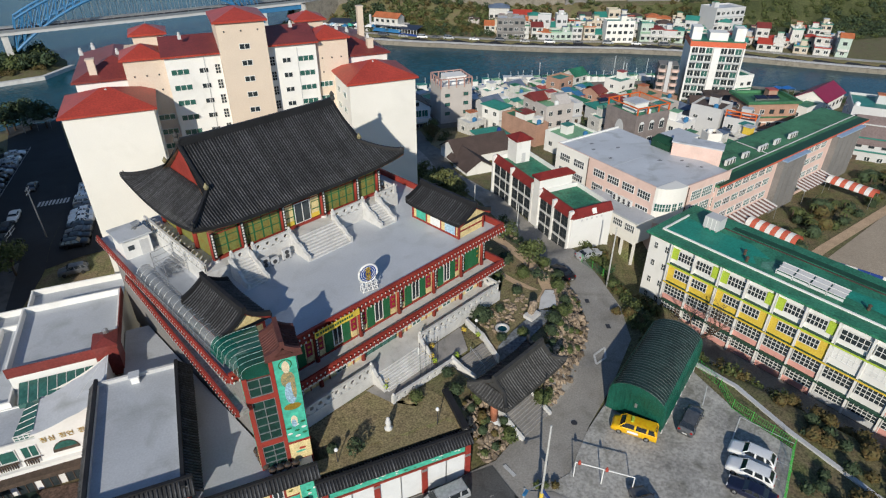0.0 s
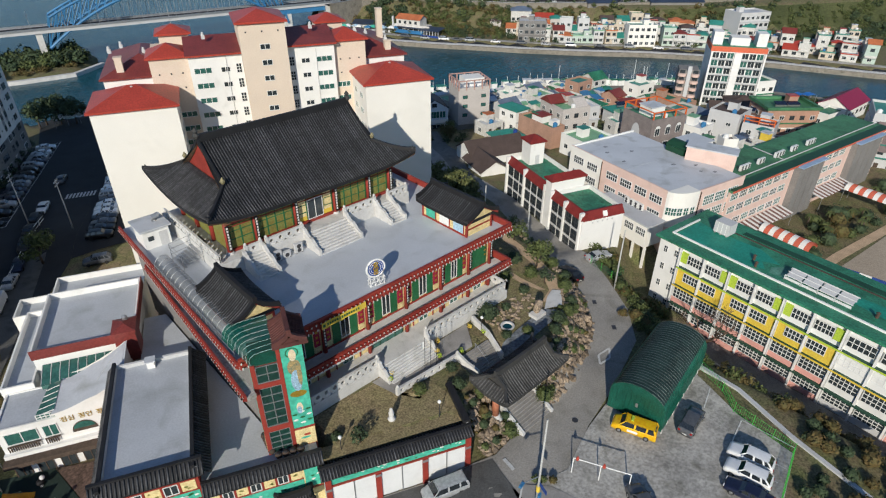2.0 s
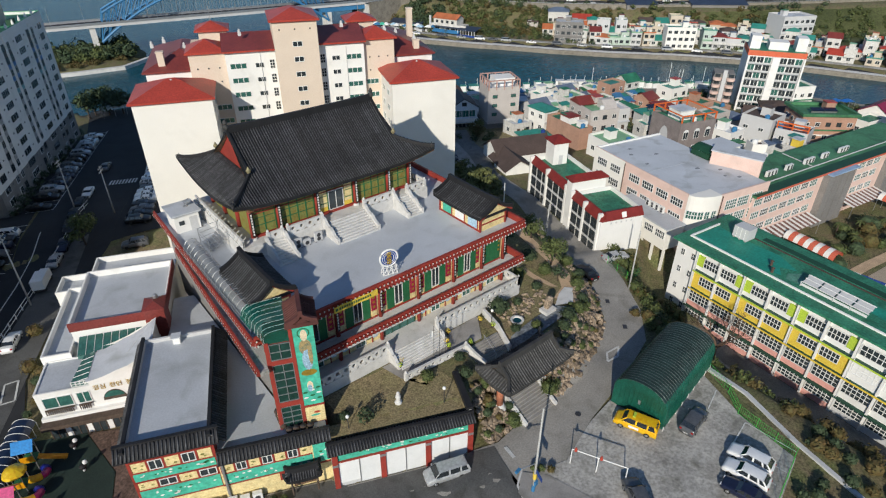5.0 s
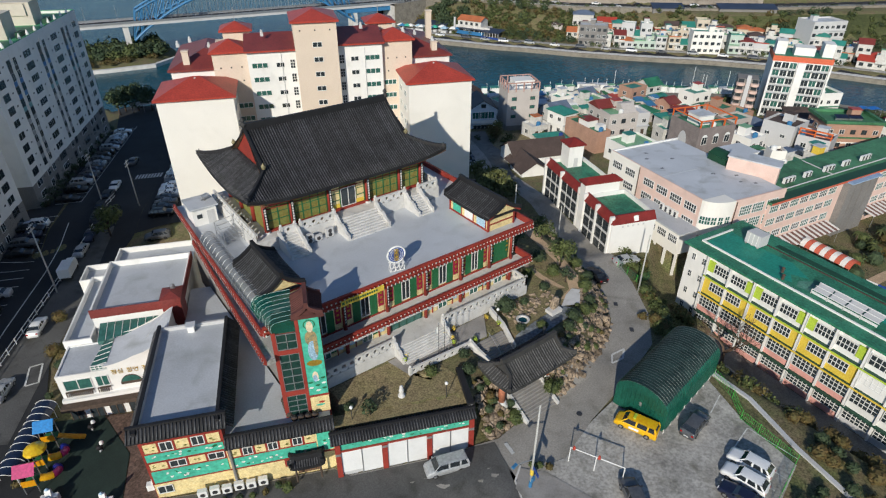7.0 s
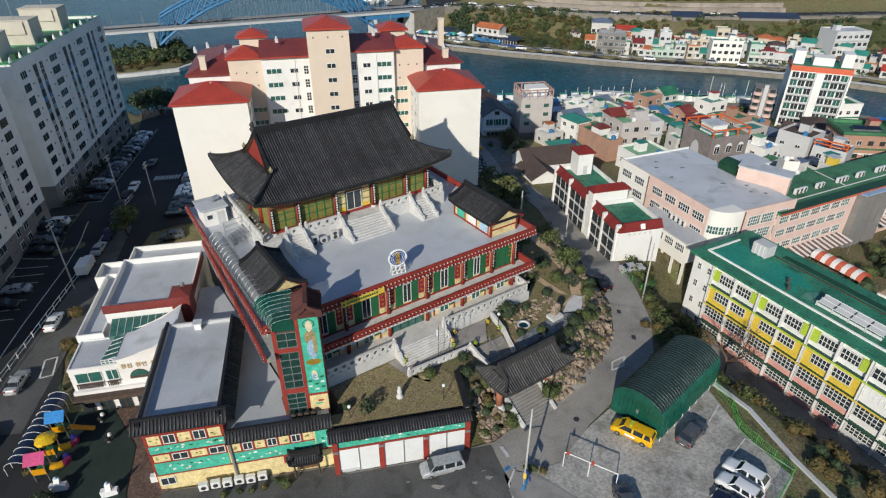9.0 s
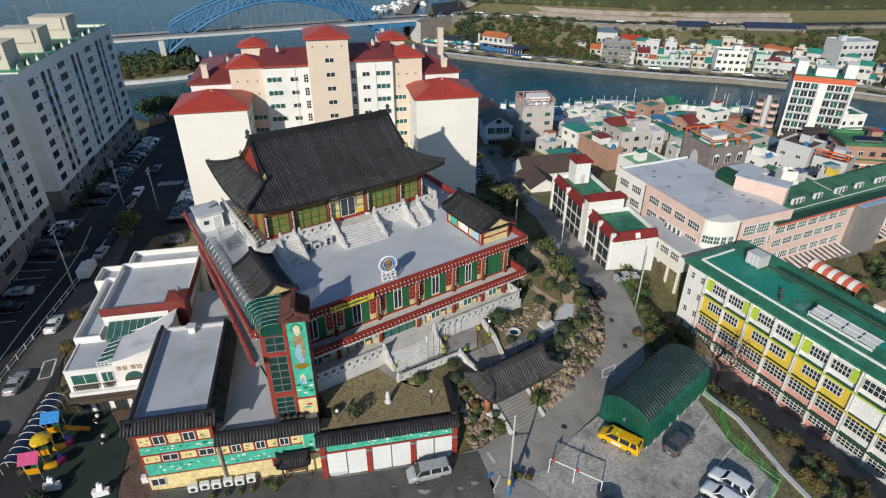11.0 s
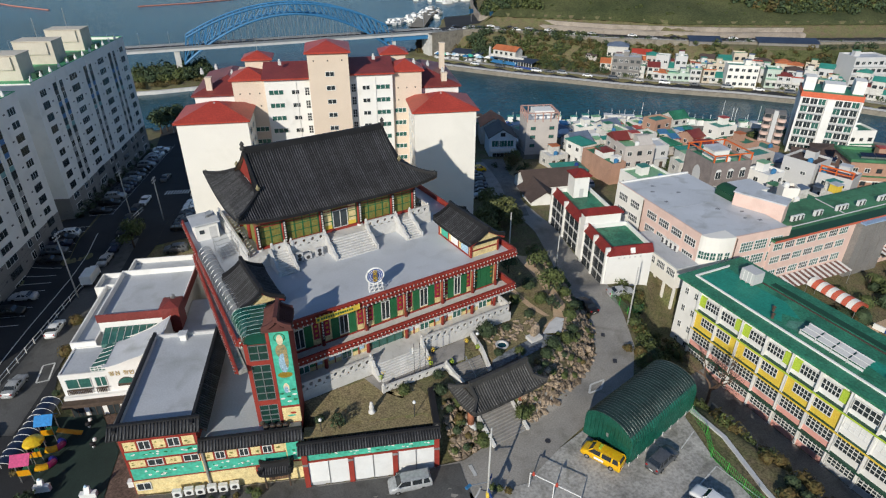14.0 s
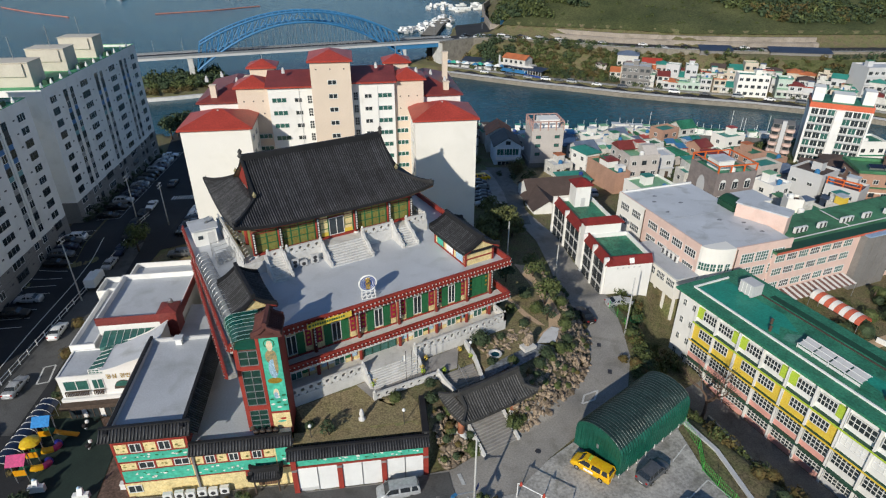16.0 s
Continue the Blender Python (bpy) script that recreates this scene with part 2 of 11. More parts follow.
def ripple(m):
    """Long uneven ripples that catch the sky."""
    n, l = m.node_tree.nodes, m.node_tree.links
    tc, mp = n.new("ShaderNodeTexCoord"), n.new("ShaderNodeMapping")
    mp.inputs["Scale"].default_value, mp.inputs["Rotation"].default_value = (0.22, 0.75, 1.0), (0, 0, 0.5)
    a, b = n.new("ShaderNodeTexNoise"), n.new("ShaderNodeTexNoise")
    a.inputs["Scale"].default_value, a.inputs["Detail"].default_value, a.inputs["Distortion"].default_value = 1.0, 6, 0.8
    b.inputs["Scale"].default_value, b.inputs["Detail"].default_value = 0.12, 3
    bp = n.new("ShaderNodeBump")
    bp.inputs["Strength"].default_value, bp.inputs["Distance"].default_value = 0.55, 0.5
    mul = n.new("ShaderNodeMath")
    mul.operation = "MULTIPLY"
    l.new(tc.outputs["Object"], mp.inputs["Vector"])
    l.new(mp.outputs["Vector"], a.inputs["Vector"])
    l.new(mp.outputs["Vector"], b.inputs["Vector"])
    l.new(a.outputs["Fac"], mul.inputs[0])
    l.new(b.outputs["Fac"], mul.inputs[1])
    l.new(mul.outputs["Value"], bp.inputs["Height"])
    l.new(bp.outputs["Normal"], n["Principled BSDF"].inputs["Normal"])


ripple(WATER)
BLUE = mat("blue_bridge_paint", (0.045, 0.19, 0.38), 0.5, 0, 0.15, 0.1, 3, 0.0)
ROCK = mat("rock", (0.26, 0.20, 0.145), 0.9, 0, 0.45, 0.9, 4, 0.9, island=0.4, stain=0.4, coarse=0.6)
BARK = mat("bark", (0.085, 0.06, 0.045), 0.9, 0, 0.3, 2, 9, 0.5)
LEAF = mat("leaves", (0.060, 0.095, 0.028), 0.75, 0, 0.4, 0.8, 5, 0.2, tint=(0.118, 0.138, 0.042), island=0.35)
PINE = mat("pine_leaves", (0.045, 0.070, 0.032), 0.8, 0, 0.4, 0.8, 5, 0.2, island=0.35)
# Lit copy of LEAF: sunlight on the crowns is put into this lighter colour.
SUNLEAF = mat("sunlit_leaves", (0.105, 0.135, 0.045), 0.75, 0, 0.4, 0.8, 5, 0.2, tint=(0.17, 0.18, 0.065), island=0.35)
AUTUMN = mat("dry_leaves", (0.17, 0.10, 0.035), 0.8, 0, 0.4, 0.8, 5, 0.2, tint=(0.10, 0.10, 0.03), island=0.35)
MARK = mat("road_paint", (0.62, 0.62, 0.60), 0.8, 0, 0.15, 2, 14, 0.1, stain=0.3)
DANCHEONG = mat("painted_soffit", (0.045, 0.10, 0.06), 0.8, 0, 0.5, 2.0, 8, 0.1, tint=(0.18, 0.07, 0.04))


# ---- ground: one sheet from the hill to the sea bed ----
SEA = -9.0
G = pose(0, 0, 0, 0, 0, -22.5)                       # the street front of garages, shop house and lift tower
SHORE = [(-400, 185), (-10, 190), (60, 165), (114, 121), (158, 98), (178, 79), (196, 64), (212, 42), (224, 10), (245, -60), (420, -500)]
BANK = [(60, 400), (150, 222), (166, 193), (177, 174), (185, 163), (199, 141), (214, 121), (233, 99.5), (247, 79), (256, 56.5), (270.6, 19), (300, -45), (420, -300)]
INLAND = BANK[:7] + [(240, 97), (252, 84), (266, 60), (330, 20), (420, -30), (700, -190)]     # line from which the far hill rises


def line_y(line, x):
    return np.interp(x, [p[0] for p in line], [p[1] for p in line])


def pad(z, x, y, corners, level, soft):
    """Blends the ground towards a level inside a convex outline (anticlockwise)."""
    d = np.full_like(x, -1e9)
    for i, (ax, ay) in enumerate(corners):
        bx, by = corners[(i + 1) % len(corners)]
        L = math.hypot(bx - ax, by - ay)
        d = np.maximum(d, ((by - ay) * (x - ax) - (bx - ax) * (y - ay)) / L)
    w = np.clip(1 - d / soft, 0, 1)
    w = w * w * (3 - 2 * w)
    return z + (level - z) * w


PADS = [
    ([(14, -60), (46, -60), (47, -20), (42, -8), (30, -6), (14, -12)], 1.65, 9.0),          # car park
    ([(53, -60), (72, -60), (72, 6), (60, 1), (55, -12)], -4.8, 5.0),                       # school yard, lower
    ([(54, -60), (72, -60), (72, -12), (58, -12)], -6.15, 7.0),
    ([(72, -90), (160, -90), (160, 2), (72, 2)], -4.6, 6.0),
    ([(-60, 8), (-27, 14), (-15, 24), (0, 60), (-10, 80), (-60, 60)], -1.5, 8.0),           # street on the shady side
    ([(44, -12), (51, -6.5), (61, 10.5), (53, 13), (40, -2)], 1.3, 5.0),                    # lane
    ([(3.1, 2.2), (15.5, -3.0), (17, -2.6), (17, 34), (2, 34)], 6.2, 2.5),                  # temple terrace
    ([(16, -2.6), (21, -0.8), (21.2, 3), (21.2, 34), (16, 34)], 6.2, 2.0),
    ([(21, 3.2), (28, 3.2), (28, 34), (21, 34)], 6.2, 1.5),
    ([(27.9, -3.4), (32.6, -3.2), (32.6, 34), (27.9, 34)], 6.2, 1.8),
    ([(30.5, -3.2), (32.6, -3.0), (37.0, -1.2), (41.0, 1.2), (45.4, 4.8), (48.2, 11), (50, 20), (38, 34), (30.5, 34)], 6.2, 4.4),
]


def height(x, y):
    x, y = np.asarray(x, float), np.asarray(y, float)
    d = line_y(SHORE, x) - y
    d = d * np.where(x > 60, 0.86, 1.0)
    z = -6.8 + 6.6 * np.clip(d / 105, 0, 1)
    for c, lv, s in PADS:
        z = pad(z, x, y, c, lv, s)
    q = (y - line_y(INLAND, x)) * 0.6
    far = -6.7 + 11.3 * np.clip((q - 30) / 11, 0, 1) + 6.5 * np.clip((q - 60) / 5, 0, 1) + 95 * np.clip((q - 64) / 210, 0, 1) ** 1.1
    e = ((x - 204) * 113 - (y - 254) * 80) / 138.5                    # distance past the foot of the hill's near end
    far = np.where(y > 225, np.minimum(far, 5 + 0.75 * np.maximum(e, 0)), far)
    b = (y - line_y(BANK, x)) * np.where(x > 240, 0.4, 0.6) - 4
    d = d - 3
    wet = (d < 0) & (b < 0)
    z = np.where(wet, -14.0, np.where(b >= 0, far, z))
    out = (x < 136) & (b >= 0)
    out = (out & (y > 190)) | ((y > 285) & (b >= 0) & (x < 0.70 * (y + 50) - 14))
    out = out | ((y > 256) & (e < -24) & (b >= 0))
    return np.where(out, -14.0, z)


def ground_z(x, y):
    return float(height(np.array([x]), np.array([y]))[0])


def axis(lo, hi, fine0, fine1, step, coarse):
    a = list(np.arange(fine0, fine1 + 0.01, step))
    left = list(np.arange(fine0, lo, -coarse))[1:][::-1]
    right = list(np.arange(fine1, hi, coarse))[1:]
    return np.array([lo - 1500, lo - 500] + left + a + right + [hi + 500, hi + 2500])


gx, gy = axis(-120, 460, -40, 100, 1.0, 5.0), axis(-120, 520, -50, 60, 1.0, 5.0)
XX, YY = np.meshgrid(gx, gy)
ZZ = height(XX, YY)
rng = np.random.RandomState(3)
ZZ = ZZ + rng.uniform(-0.04, 0.04, ZZ.shape)
nx, ny = len(gx), len(gy)
gg = Geo()
gg.v = list(zip(XX.ravel().tolist(), YY.ravel().tolist(), ZZ.ravel().tolist()))
gg.f = [(j * nx + i, j * nx + i + 1, (j + 1) * nx + i + 1, (j + 1) * nx + i) for j in range(ny - 1) for i in range(nx - 1)]
built("ground", gg, EARTH, "bare earth and dry grass sloping to the harbour", "ground", kind="structure", smooth=True)
wg = Geo().grid(lambda u, v: (u, v, SEA), [-3000, -500, 0, 200, 500, 3500], [-300, 0, 150, 300, 800, 4000])
built("water", wg, WATER, "dark blue-green harbour water with fine ripples", "water", kind="structure")


def sheet(name, pts, material, lift, label, step=2.0, kind="structure"):
    """A paved surface laid on the ground along a strip: pairs of left and right edge points."""
    g = Geo()
    rows = []
    for (a, b), (c, d) in zip(pts[:-1], pts[1:]):
        n = max(1, int(max(math.hypot(c[0] - a[0], c[1] - a[1]), math.hypot(d[0] - b[0], d[1] - b[1])) / step))
        for i in range(n):
            t = i / n
            rows.append(((lerp(a[0], c[0], t), lerp(a[1], c[1], t)), (lerp(b[0], d[0], t), lerp(b[1], d[1], t))))
    rows.append(pts[-1])
    w = max(math.hypot(a[0] - b[0], a[1] - b[1]) for a, b in rows)
    m = max(1, int(w / step))
    vs = []
    for a, b in rows:
        for k in range(m + 1):
            x, y = lerp(a[0], b[0], k / m), lerp(a[1], b[1], k / m)
            vs.append((x, y, ground_z(x, y) + lift))
    g.add(vs, [(j * (m + 1) + i, j * (m + 1) + i + 1, (j + 1) * (m + 1) + i + 1, (j + 1) * (m + 1) + i) for j in range(len(rows) - 1) for i in range(m)])
    return built(name, g, material, label, name.split("_")[0], kind=kind, smooth=True)


# strips are (left, right) edge points
sheet("road_lane", [((-17.2, 9.3), (-26, -6)), ((-9.8, 5.8), (-14, -14)), ((0.2, 1.5), (1, -30)), ((1.2, -0.4), (2, -30)), ((14.8, -6.1), (15.4, -30)), ((17.5, -7.5), (16.0, -30)), ((21.5, -7.2), (19, -16)), ((26.5, -5.5), (28.2, -12.5)), ((34, -5.2), (36, -11)), ((42.4, -3.5), (46.5, -8)),
                    ((46.4, -0.6), (52.0, -3.2)), ((50.2, 5), (56.6, 3.2)), ((53.2, 11), (60.6, 9.8)), ((55.8, 17.5), (62.4, 14)), ((60, 25), (65.2, 23.2)), ((65.2, 36), (70.2, 35.2)), ((68.6, 48), (73.2, 47)), ((70.5, 57), (75.4, 56)), ((74.5, 68), (79.4, 67)), ((83, 84), (88, 83))],
      LANE, 0.14, "worn grey asphalt lane climbing past the temple", 1.5)
sheet("road_front", [((-17.0, 9.1), (-26, -6)), ((-9.8, 5.6), (-14, -14)), ((0.2, 1.3), (1, -30)), ((1.2, -0.6), (2, -30)), ((14.6, -6.2), (13.6, -30)), ((16.8, -7.6), (14.6, -13.4))],
      FRONTGREY, 0.17, "dark patched asphalt before the garages", 1.5)
sheet("car_park", [((16.2, -13), (16.2, -60)), ((21.5, -14.5), (22, -60)), ((24.5, -13.6), (25, -34)), ((28.2, -12.6), (29, -33.2)), ((34, -11.8), (34.5, -32.3)), ((43.5, -11.5), (41.7, -30.8)), ((46.2, -16.5), (42.9, -24.0))],
      CONCRETE, 0.2, "weathered concrete car park with dark stains", 1.5)
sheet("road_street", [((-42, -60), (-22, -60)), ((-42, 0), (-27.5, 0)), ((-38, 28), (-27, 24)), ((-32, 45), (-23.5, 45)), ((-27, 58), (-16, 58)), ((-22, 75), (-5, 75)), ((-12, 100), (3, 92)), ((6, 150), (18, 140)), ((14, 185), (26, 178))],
      ASPHALT, 0.14, "asphalt street darkened in colour for the shade of tall flats", 2.0)
sheet("lot_street", [((-60, -10), (-41.8, 0)), ((-54, 18), (-38, 28)), ((-47.2, 38), (-32, 45)), ((-38.6, 58.5), (-27, 58)), ((-31, 76.8), (-22, 75)), ((-24, 92), (-14, 97)), ((-12, 114), (-3, 122)), ((3, 150), (5.6, 149))], ASPHALT, 0.11, "asphalt parking strip before the tall flats, darkened for their shade", 2.0)
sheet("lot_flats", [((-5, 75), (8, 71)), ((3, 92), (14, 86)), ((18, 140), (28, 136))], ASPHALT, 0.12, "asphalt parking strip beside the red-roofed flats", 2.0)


# ---- windows shared by many walls ----
WIN_CACHE = {}


def frame_grid(xs, zs, y0, y1):
    """One frame of bars round the panes; every second cell is open."""
    g = Geo()
    nx, nz = len(xs), len(zs)
    g.v = [(x, y, z) for y in (y0, y1) for z in zs for x in xs]
    at = lambda i, j, s: s * nx * nz + j * nx + i
    for j in range(nz - 1):
        for i in range(nx - 1):
            if i % 2 and j % 2:
                ring = [(i, j), (i, j + 1), (i + 1, j + 1), (i + 1, j)]
                for p, q in zip(ring, ring[1:] + ring[:1]):
                    g.f.append((at(*p, 0), at(*p, 1), at(*q, 1), at(*q, 0)))
            else:
                g.f.append((at(i, j, 0), at(i + 1, j, 0), at(i + 1, j + 1, 0), at(i, j + 1, 0)))
    for i in range(nx - 1):
        g.f += [(at(i, 0, 0), at(i, 0, 1), at(i + 1, 0, 1), at(i + 1, 0, 0)), (at(i, nz - 1, 0), at(i + 1, nz - 1, 0), at(i + 1, nz - 1, 1), at(i, nz - 1, 1))]
    for j in range(nz - 1):
        g.f += [(at(0, j, 0), at(0, j + 1, 0), at(0, j + 1, 1), at(0, j, 1)), (at(nx - 1, j, 0), at(nx - 1, j, 1), at(nx - 1, j + 1, 1), at(nx - 1, j + 1, 0))]
    return g


def window_meshes(w, h, cols, rows, frame_mat, pane_mat):
    key = (round(w, 2), round(h, 2), cols, rows, frame_mat.name, pane_mat.name)
    if key not in WIN_CACHE:
        t = min(0.09, w * 0.08)
        xs = [v for i in range(cols + 1) for v in (-w / 2 + (w - t) * i / cols, -w / 2 + (w - t) * i / cols + t)]
        zs = [v for j in range(rows + 1) for v in ((h - t) * j / rows, (h - t) * j / rows + t)]
        g = frame_grid(xs, zs, -0.07, 0.04)
        p = Geo().box(-w / 2 + t * 0.5, w / 2 - t * 0.5, -0.02, 0.03, t * 0.5, h - t * 0.5)
        WIN_CACHE[key] = (g.mesh("window", frame_mat), p.mesh("pane", pane_mat))
    return WIN_CACHE[key]


def window(parent, m, w, h, cols=2, rows=1, frame_mat=None, pane_mat=None):
    """A window whose frame stands 7 cm proud of a wall that faces its -y."""
    a, b = window_meshes(w, h, cols, rows, frame_mat or FRAMEW, pane_mat or GLASSD)
    f = part("window", a, None, parent, m=m)
    part("pane", b, None, f)
    return f


LITE = {}


def small_window(parent, m, w, h, cols, frame_mat, pane_mat):
    """A far-off window: frame and glass in one mesh."""
    key = (round(w, 2), round(h, 2), cols, frame_mat.name, pane_mat.name)
    if key not in LITE:
        g = Geo().box(-w / 2, w / 2, -0.06, 0.03, 0, h)
        t = 0.09
        for i in range(cols):
            a, b = -w / 2 + t + (w - t) * i / cols, -w / 2 + (w - t) * (i + 1) / cols
            g.poly((a, -0.066, t), (b, -0.066, t), (b, -0.066, h - t), (a, -0.066, h - t))
        me = g.mesh("window", frame_mat)
        me.materials.append(pane_mat)
        for f in me.polygons[6:]:
            f.material_index = 1
        LITE[key] = me
    return part("window", LITE[key], None, parent, m=m)


def facade(parent, x0, y0, ang, z0, storey, floors, stops, w, h, cols=2, rows=1, fm=None, pm=None):
    """Windows on a wall that starts at (x0, y0) and runs at ang degrees; it faces to the right of its run."""
    ca, sa = math.cos(radians(ang)), math.sin(radians(ang))
    for k in range(floors):
        for s in stops:
            window(parent, pose(x0 + s * ca, y0 + s * sa, z0 + k * storey, 0, 0, ang), w, h, cols, rows, fm, pm)


def hip(g, x0, x1, y0, y1, z0, z1, over=0.5):
    """A hipped roof body over a rectangle."""
    x0, x1, y0, y1 = x0 - over, x1 + over, y0 - over, y1 + over
    dx, dy = x1 - x0, y1 - y0
    if dx >= dy:
        a, b = (x0 + dy / 2, (y0 + y1) / 2, z1), (x1 - dy / 2, (y0 + y1) / 2, z1)
        c = [(x0, y0, z0), (x1, y0, z0), (x1, y1, z0), (x0, y1, z0), a, b]
        f = [(0, 1, 5, 4), (1, 2, 5), (2, 3, 4, 5), (3, 0, 4)]
    else:
        a, b = ((x0 + x1) / 2, y0 + dx / 2, z1), ((x0 + x1) / 2, y1 - dx / 2, z1)
        c = [(x0, y0, z0), (x1, y0, z0), (x1, y1, z0), (x0, y1, z0), a, b]
        f = [(0, 1, 4), (1, 2, 5, 4), (2, 3, 5), (3, 0, 4, 5)]
    g.add(c, f)
    return g.box(x0, x1, y0, y1, z0 - 0.3, z0 - 0.002)


def parapet(g, x0, x1, y0, y1, z, h=0.7, t=0.25):
    g.box(x0, x1, y0, y0 + t, z, z + h).box(x0, x1, y1 - t, y1, z, z + h)
    return g.box(x0, x0 + t, y0 + t, y1 - t, z, z + h).box(x1 - t, x1, y0 + t, y1 - t, z, z + h)


# ---- red-roofed flats ----
def red_flats():
    o = thing("apartment_building", pose(2.44, 62.3, -3.5, 0, 0, -22), "cream and beige flats with red metal roofs behind the temple", "apartment building")
    Z = 3.5
    for x0, x1 in ((0, 12.2), (42.4, 54.3)):
        part("wall", Geo().box(x0, x1, 0, 11, 0, 27 + Z), CREAM, o)
    for x0, x1, y0, y1, z in ((1.5, 13, 11.002, 31, 29), (41.5, 53, 11.002, 31, 29), (15, 23.5, 8.6, 22, 32.2), (31, 39.3, 8.6, 22, 32.6)):
        part("wall", Geo().box(x0, x1, y0, y1, 0, z + Z), WHITE, o)
    part("wall", Geo().box(23.5, 31, 6.5, 16, 0, 37 + Z), BEIGE, o, "beige lift core")
    for a, b, z in ((9, 15, 32), (39.3, 45.2, 32.6)):
        part("wall", Geo().box(a, b, 9.6, 22, 0, z + Z), BEIGE, o)
    for x0, x1, y0, y1, z, r in ((0, 12.2, 0, 11, 27, 2.2), (42.4, 54.3, 0, 11, 27, 2.2), (23.5, 31, 6.5, 16, 37.1, 1.4), (9, 15, 9.6, 16, 32, 1.6), (39.3, 45.2, 9.6, 16, 32.6, 1.6)):
        part("roof", hip(Geo(), x0, x1, y0, y1, z + Z + 0.32, z + Z + 0.3 + r), REDROOF, o)
    for x0, x1, y0, y1, z, r in ((1.5, 13, 11, 31, 29, 2.4), (41.5, 53, 11, 31, 29, 2.4)):
        part("roof", hip(Geo(), x0, x1, y0, y1, z + Z + 0.32, z + Z + 0.3 + r), CRIMROOF, o)
    for x0, x1, z in ((14.6, 23.48, 32.2), (31.02, 39.7, 32.6)):
        part("roof", Geo().extrude_x([(8.05, z + Z + 0.02), (15.3, z + Z + 1.7), (22.6, z + Z + 0.02), (22.6, z + Z + 0.3), (15.3, z + Z + 2.0), (8.05, z + Z + 0.3)][::-1], x0, x1), CRIMROOF, o)
        part("gable_wall", Geo().extrude_x([(8.6, z + Z), (22, z + Z), (15.3, z + Z + 1.6)], x0 + 0.5, x1 - 0.5), WHITE, o)
        part("gutter", Geo().box(x0, x1, 7.9, 8.048, z + Z, z + Z + 0.22), REDROOF, o, "red eave gutter")
    fl = 2.75
    for a, wide, slim, pair, up in ((15, 2.0, 5.6, 7.8, 0.0), (31, 6.4, 3.1, 0.7, 0.3)):
        facade(o, a, 8.6, 0, 6.8 + up + Z, 2.5, 10, (wide,), 2.8, 1.0, 3, 1, FRAMEW, GLASSG)
        facade(o, a, 8.6, 0, 6.8 + up + Z, 2.5, 10, (slim,), 1.5, 0.9, 2, 1, FRAMEW, GLASSD)
        facade(o, a, 8.6, 0, 6.5 + up + Z, 2.5, 10, (pair,), 0.9, 1.6, 2, 3, FRAMEW, GLASSD)
    facade(o, 23.5, 6.5, 0, 9.5 + Z, 2.6, 10, (3.9,), 1.7, 0.95, 2, 1, FRAMEW, GLASSD)
    for x in (20.9, 36.0):                              # downpipes
        part("downpipe", Geo().tube([(x, 8.5, Z), (x, 8.5, 32 + Z)], 0.05, 5), GREYWALL, o)
    facade(o, 12.2, 0, 90, 2 + Z, fl, 9, (2.6, 6.4), 1.8, 1.1, 2, 1, FRAMEW, GLASSG)
    facade(o, 42.4, 9.6, -90, 2 + Z, fl, 9, (2.6, 6.4), 1.8, 1.1, 2, 1, FRAMEW, GLASSG)
    facade(o, 9, 9.6, 0, 2 + Z, 2.5, 9, (4.4,), 2.6, 1.0, 3, 1, FRAMEW, GLASSG)
    facade(o, 39.3, 9.6, 0, 2 + Z, 2.5, 10, (1.5,), 2.4, 1.0, 3, 1, FRAMEW, GLASSG)
    for x in (10.2, 12.0, 13.8, 40.5, 42.2, 43.9):
        for k in range(2):
            part("vent_hole", Geo().box(x - 0.12, x + 0.12, 9.55, 9.598, 27 + k * 2.4 + Z, 27.25 + k * 2.4 + Z), FRAMED, o)
    for x in (24.6, 27.2, 29.8):
        part("vent_hole", Geo().box(x - 0.12, x + 0.12, 6.45, 6.498, 35.7 + Z, 35.95 + Z), FRAMED, o)
    # stair head turrets and chimneys
    for x, y, z in ((13.2, 20, 32.1), (40.6, 20, 32.4)):
        part("turret", Geo().box(x - 2.4, x + 2.4, y - 2.4, y + 2.4, z - 3.5 + Z, z + 2.0 + Z), BEIGE, o)
        part("roof", hip(Geo(), x - 2.4, x + 2.4, y - 2.4, y + 2.4, z + 2.32 + Z, z + 3.5 + Z, 0.6), REDROOF, o)
        part("mast", Geo().tube([(x, y, z + 3 + Z), (x, y, z + 6 + Z)], 0.06, 5), STEEL, o)
    for x, y, z, h in ((4.3, 12.5, 29.5, 2.6), (51.4, 22, 29.5, 6.0), (50.2, 12.5, 29.0, 2.4)):
        part("chimney", Geo().box(x - 0.55, x + 0.55, y - 0.55, y + 0.55, z + Z, z + h + Z).box(x - 0.65, x + 0.65, y - 0.65, y + 0.65, z + h + Z + 0.002, z + h + Z + 0.2), BEIGE, o)
    for x, y, z in ((6.1, 5, 28.6), (48.3, 5, 28.6), (3.4, 12.6, 33.2), (8, 18, 31.6), (4, 24, 31.6), (18, 12, 34.5), (36, 12, 35), (48, 20, 31.6), (50, 13, 31.6), (44, 12, 33.8)):
        part("roof_vent", Geo().box(x - 0.28, x + 0.28, y - 0.28, y + 0.28, z - 0.3 + Z, z + 0.3 + Z).lathe([(0.3, z + 0.3 + Z), (0.2, z + 0.5 + Z), (0.22, z + 0.7 + Z), (0.03, z + 0.85 + Z)], x, y, 8), GREYWALL, o, "small white ventilator on the roof")
    return o


red_flats()


# ---- temple platform ----
YARD = 17.2


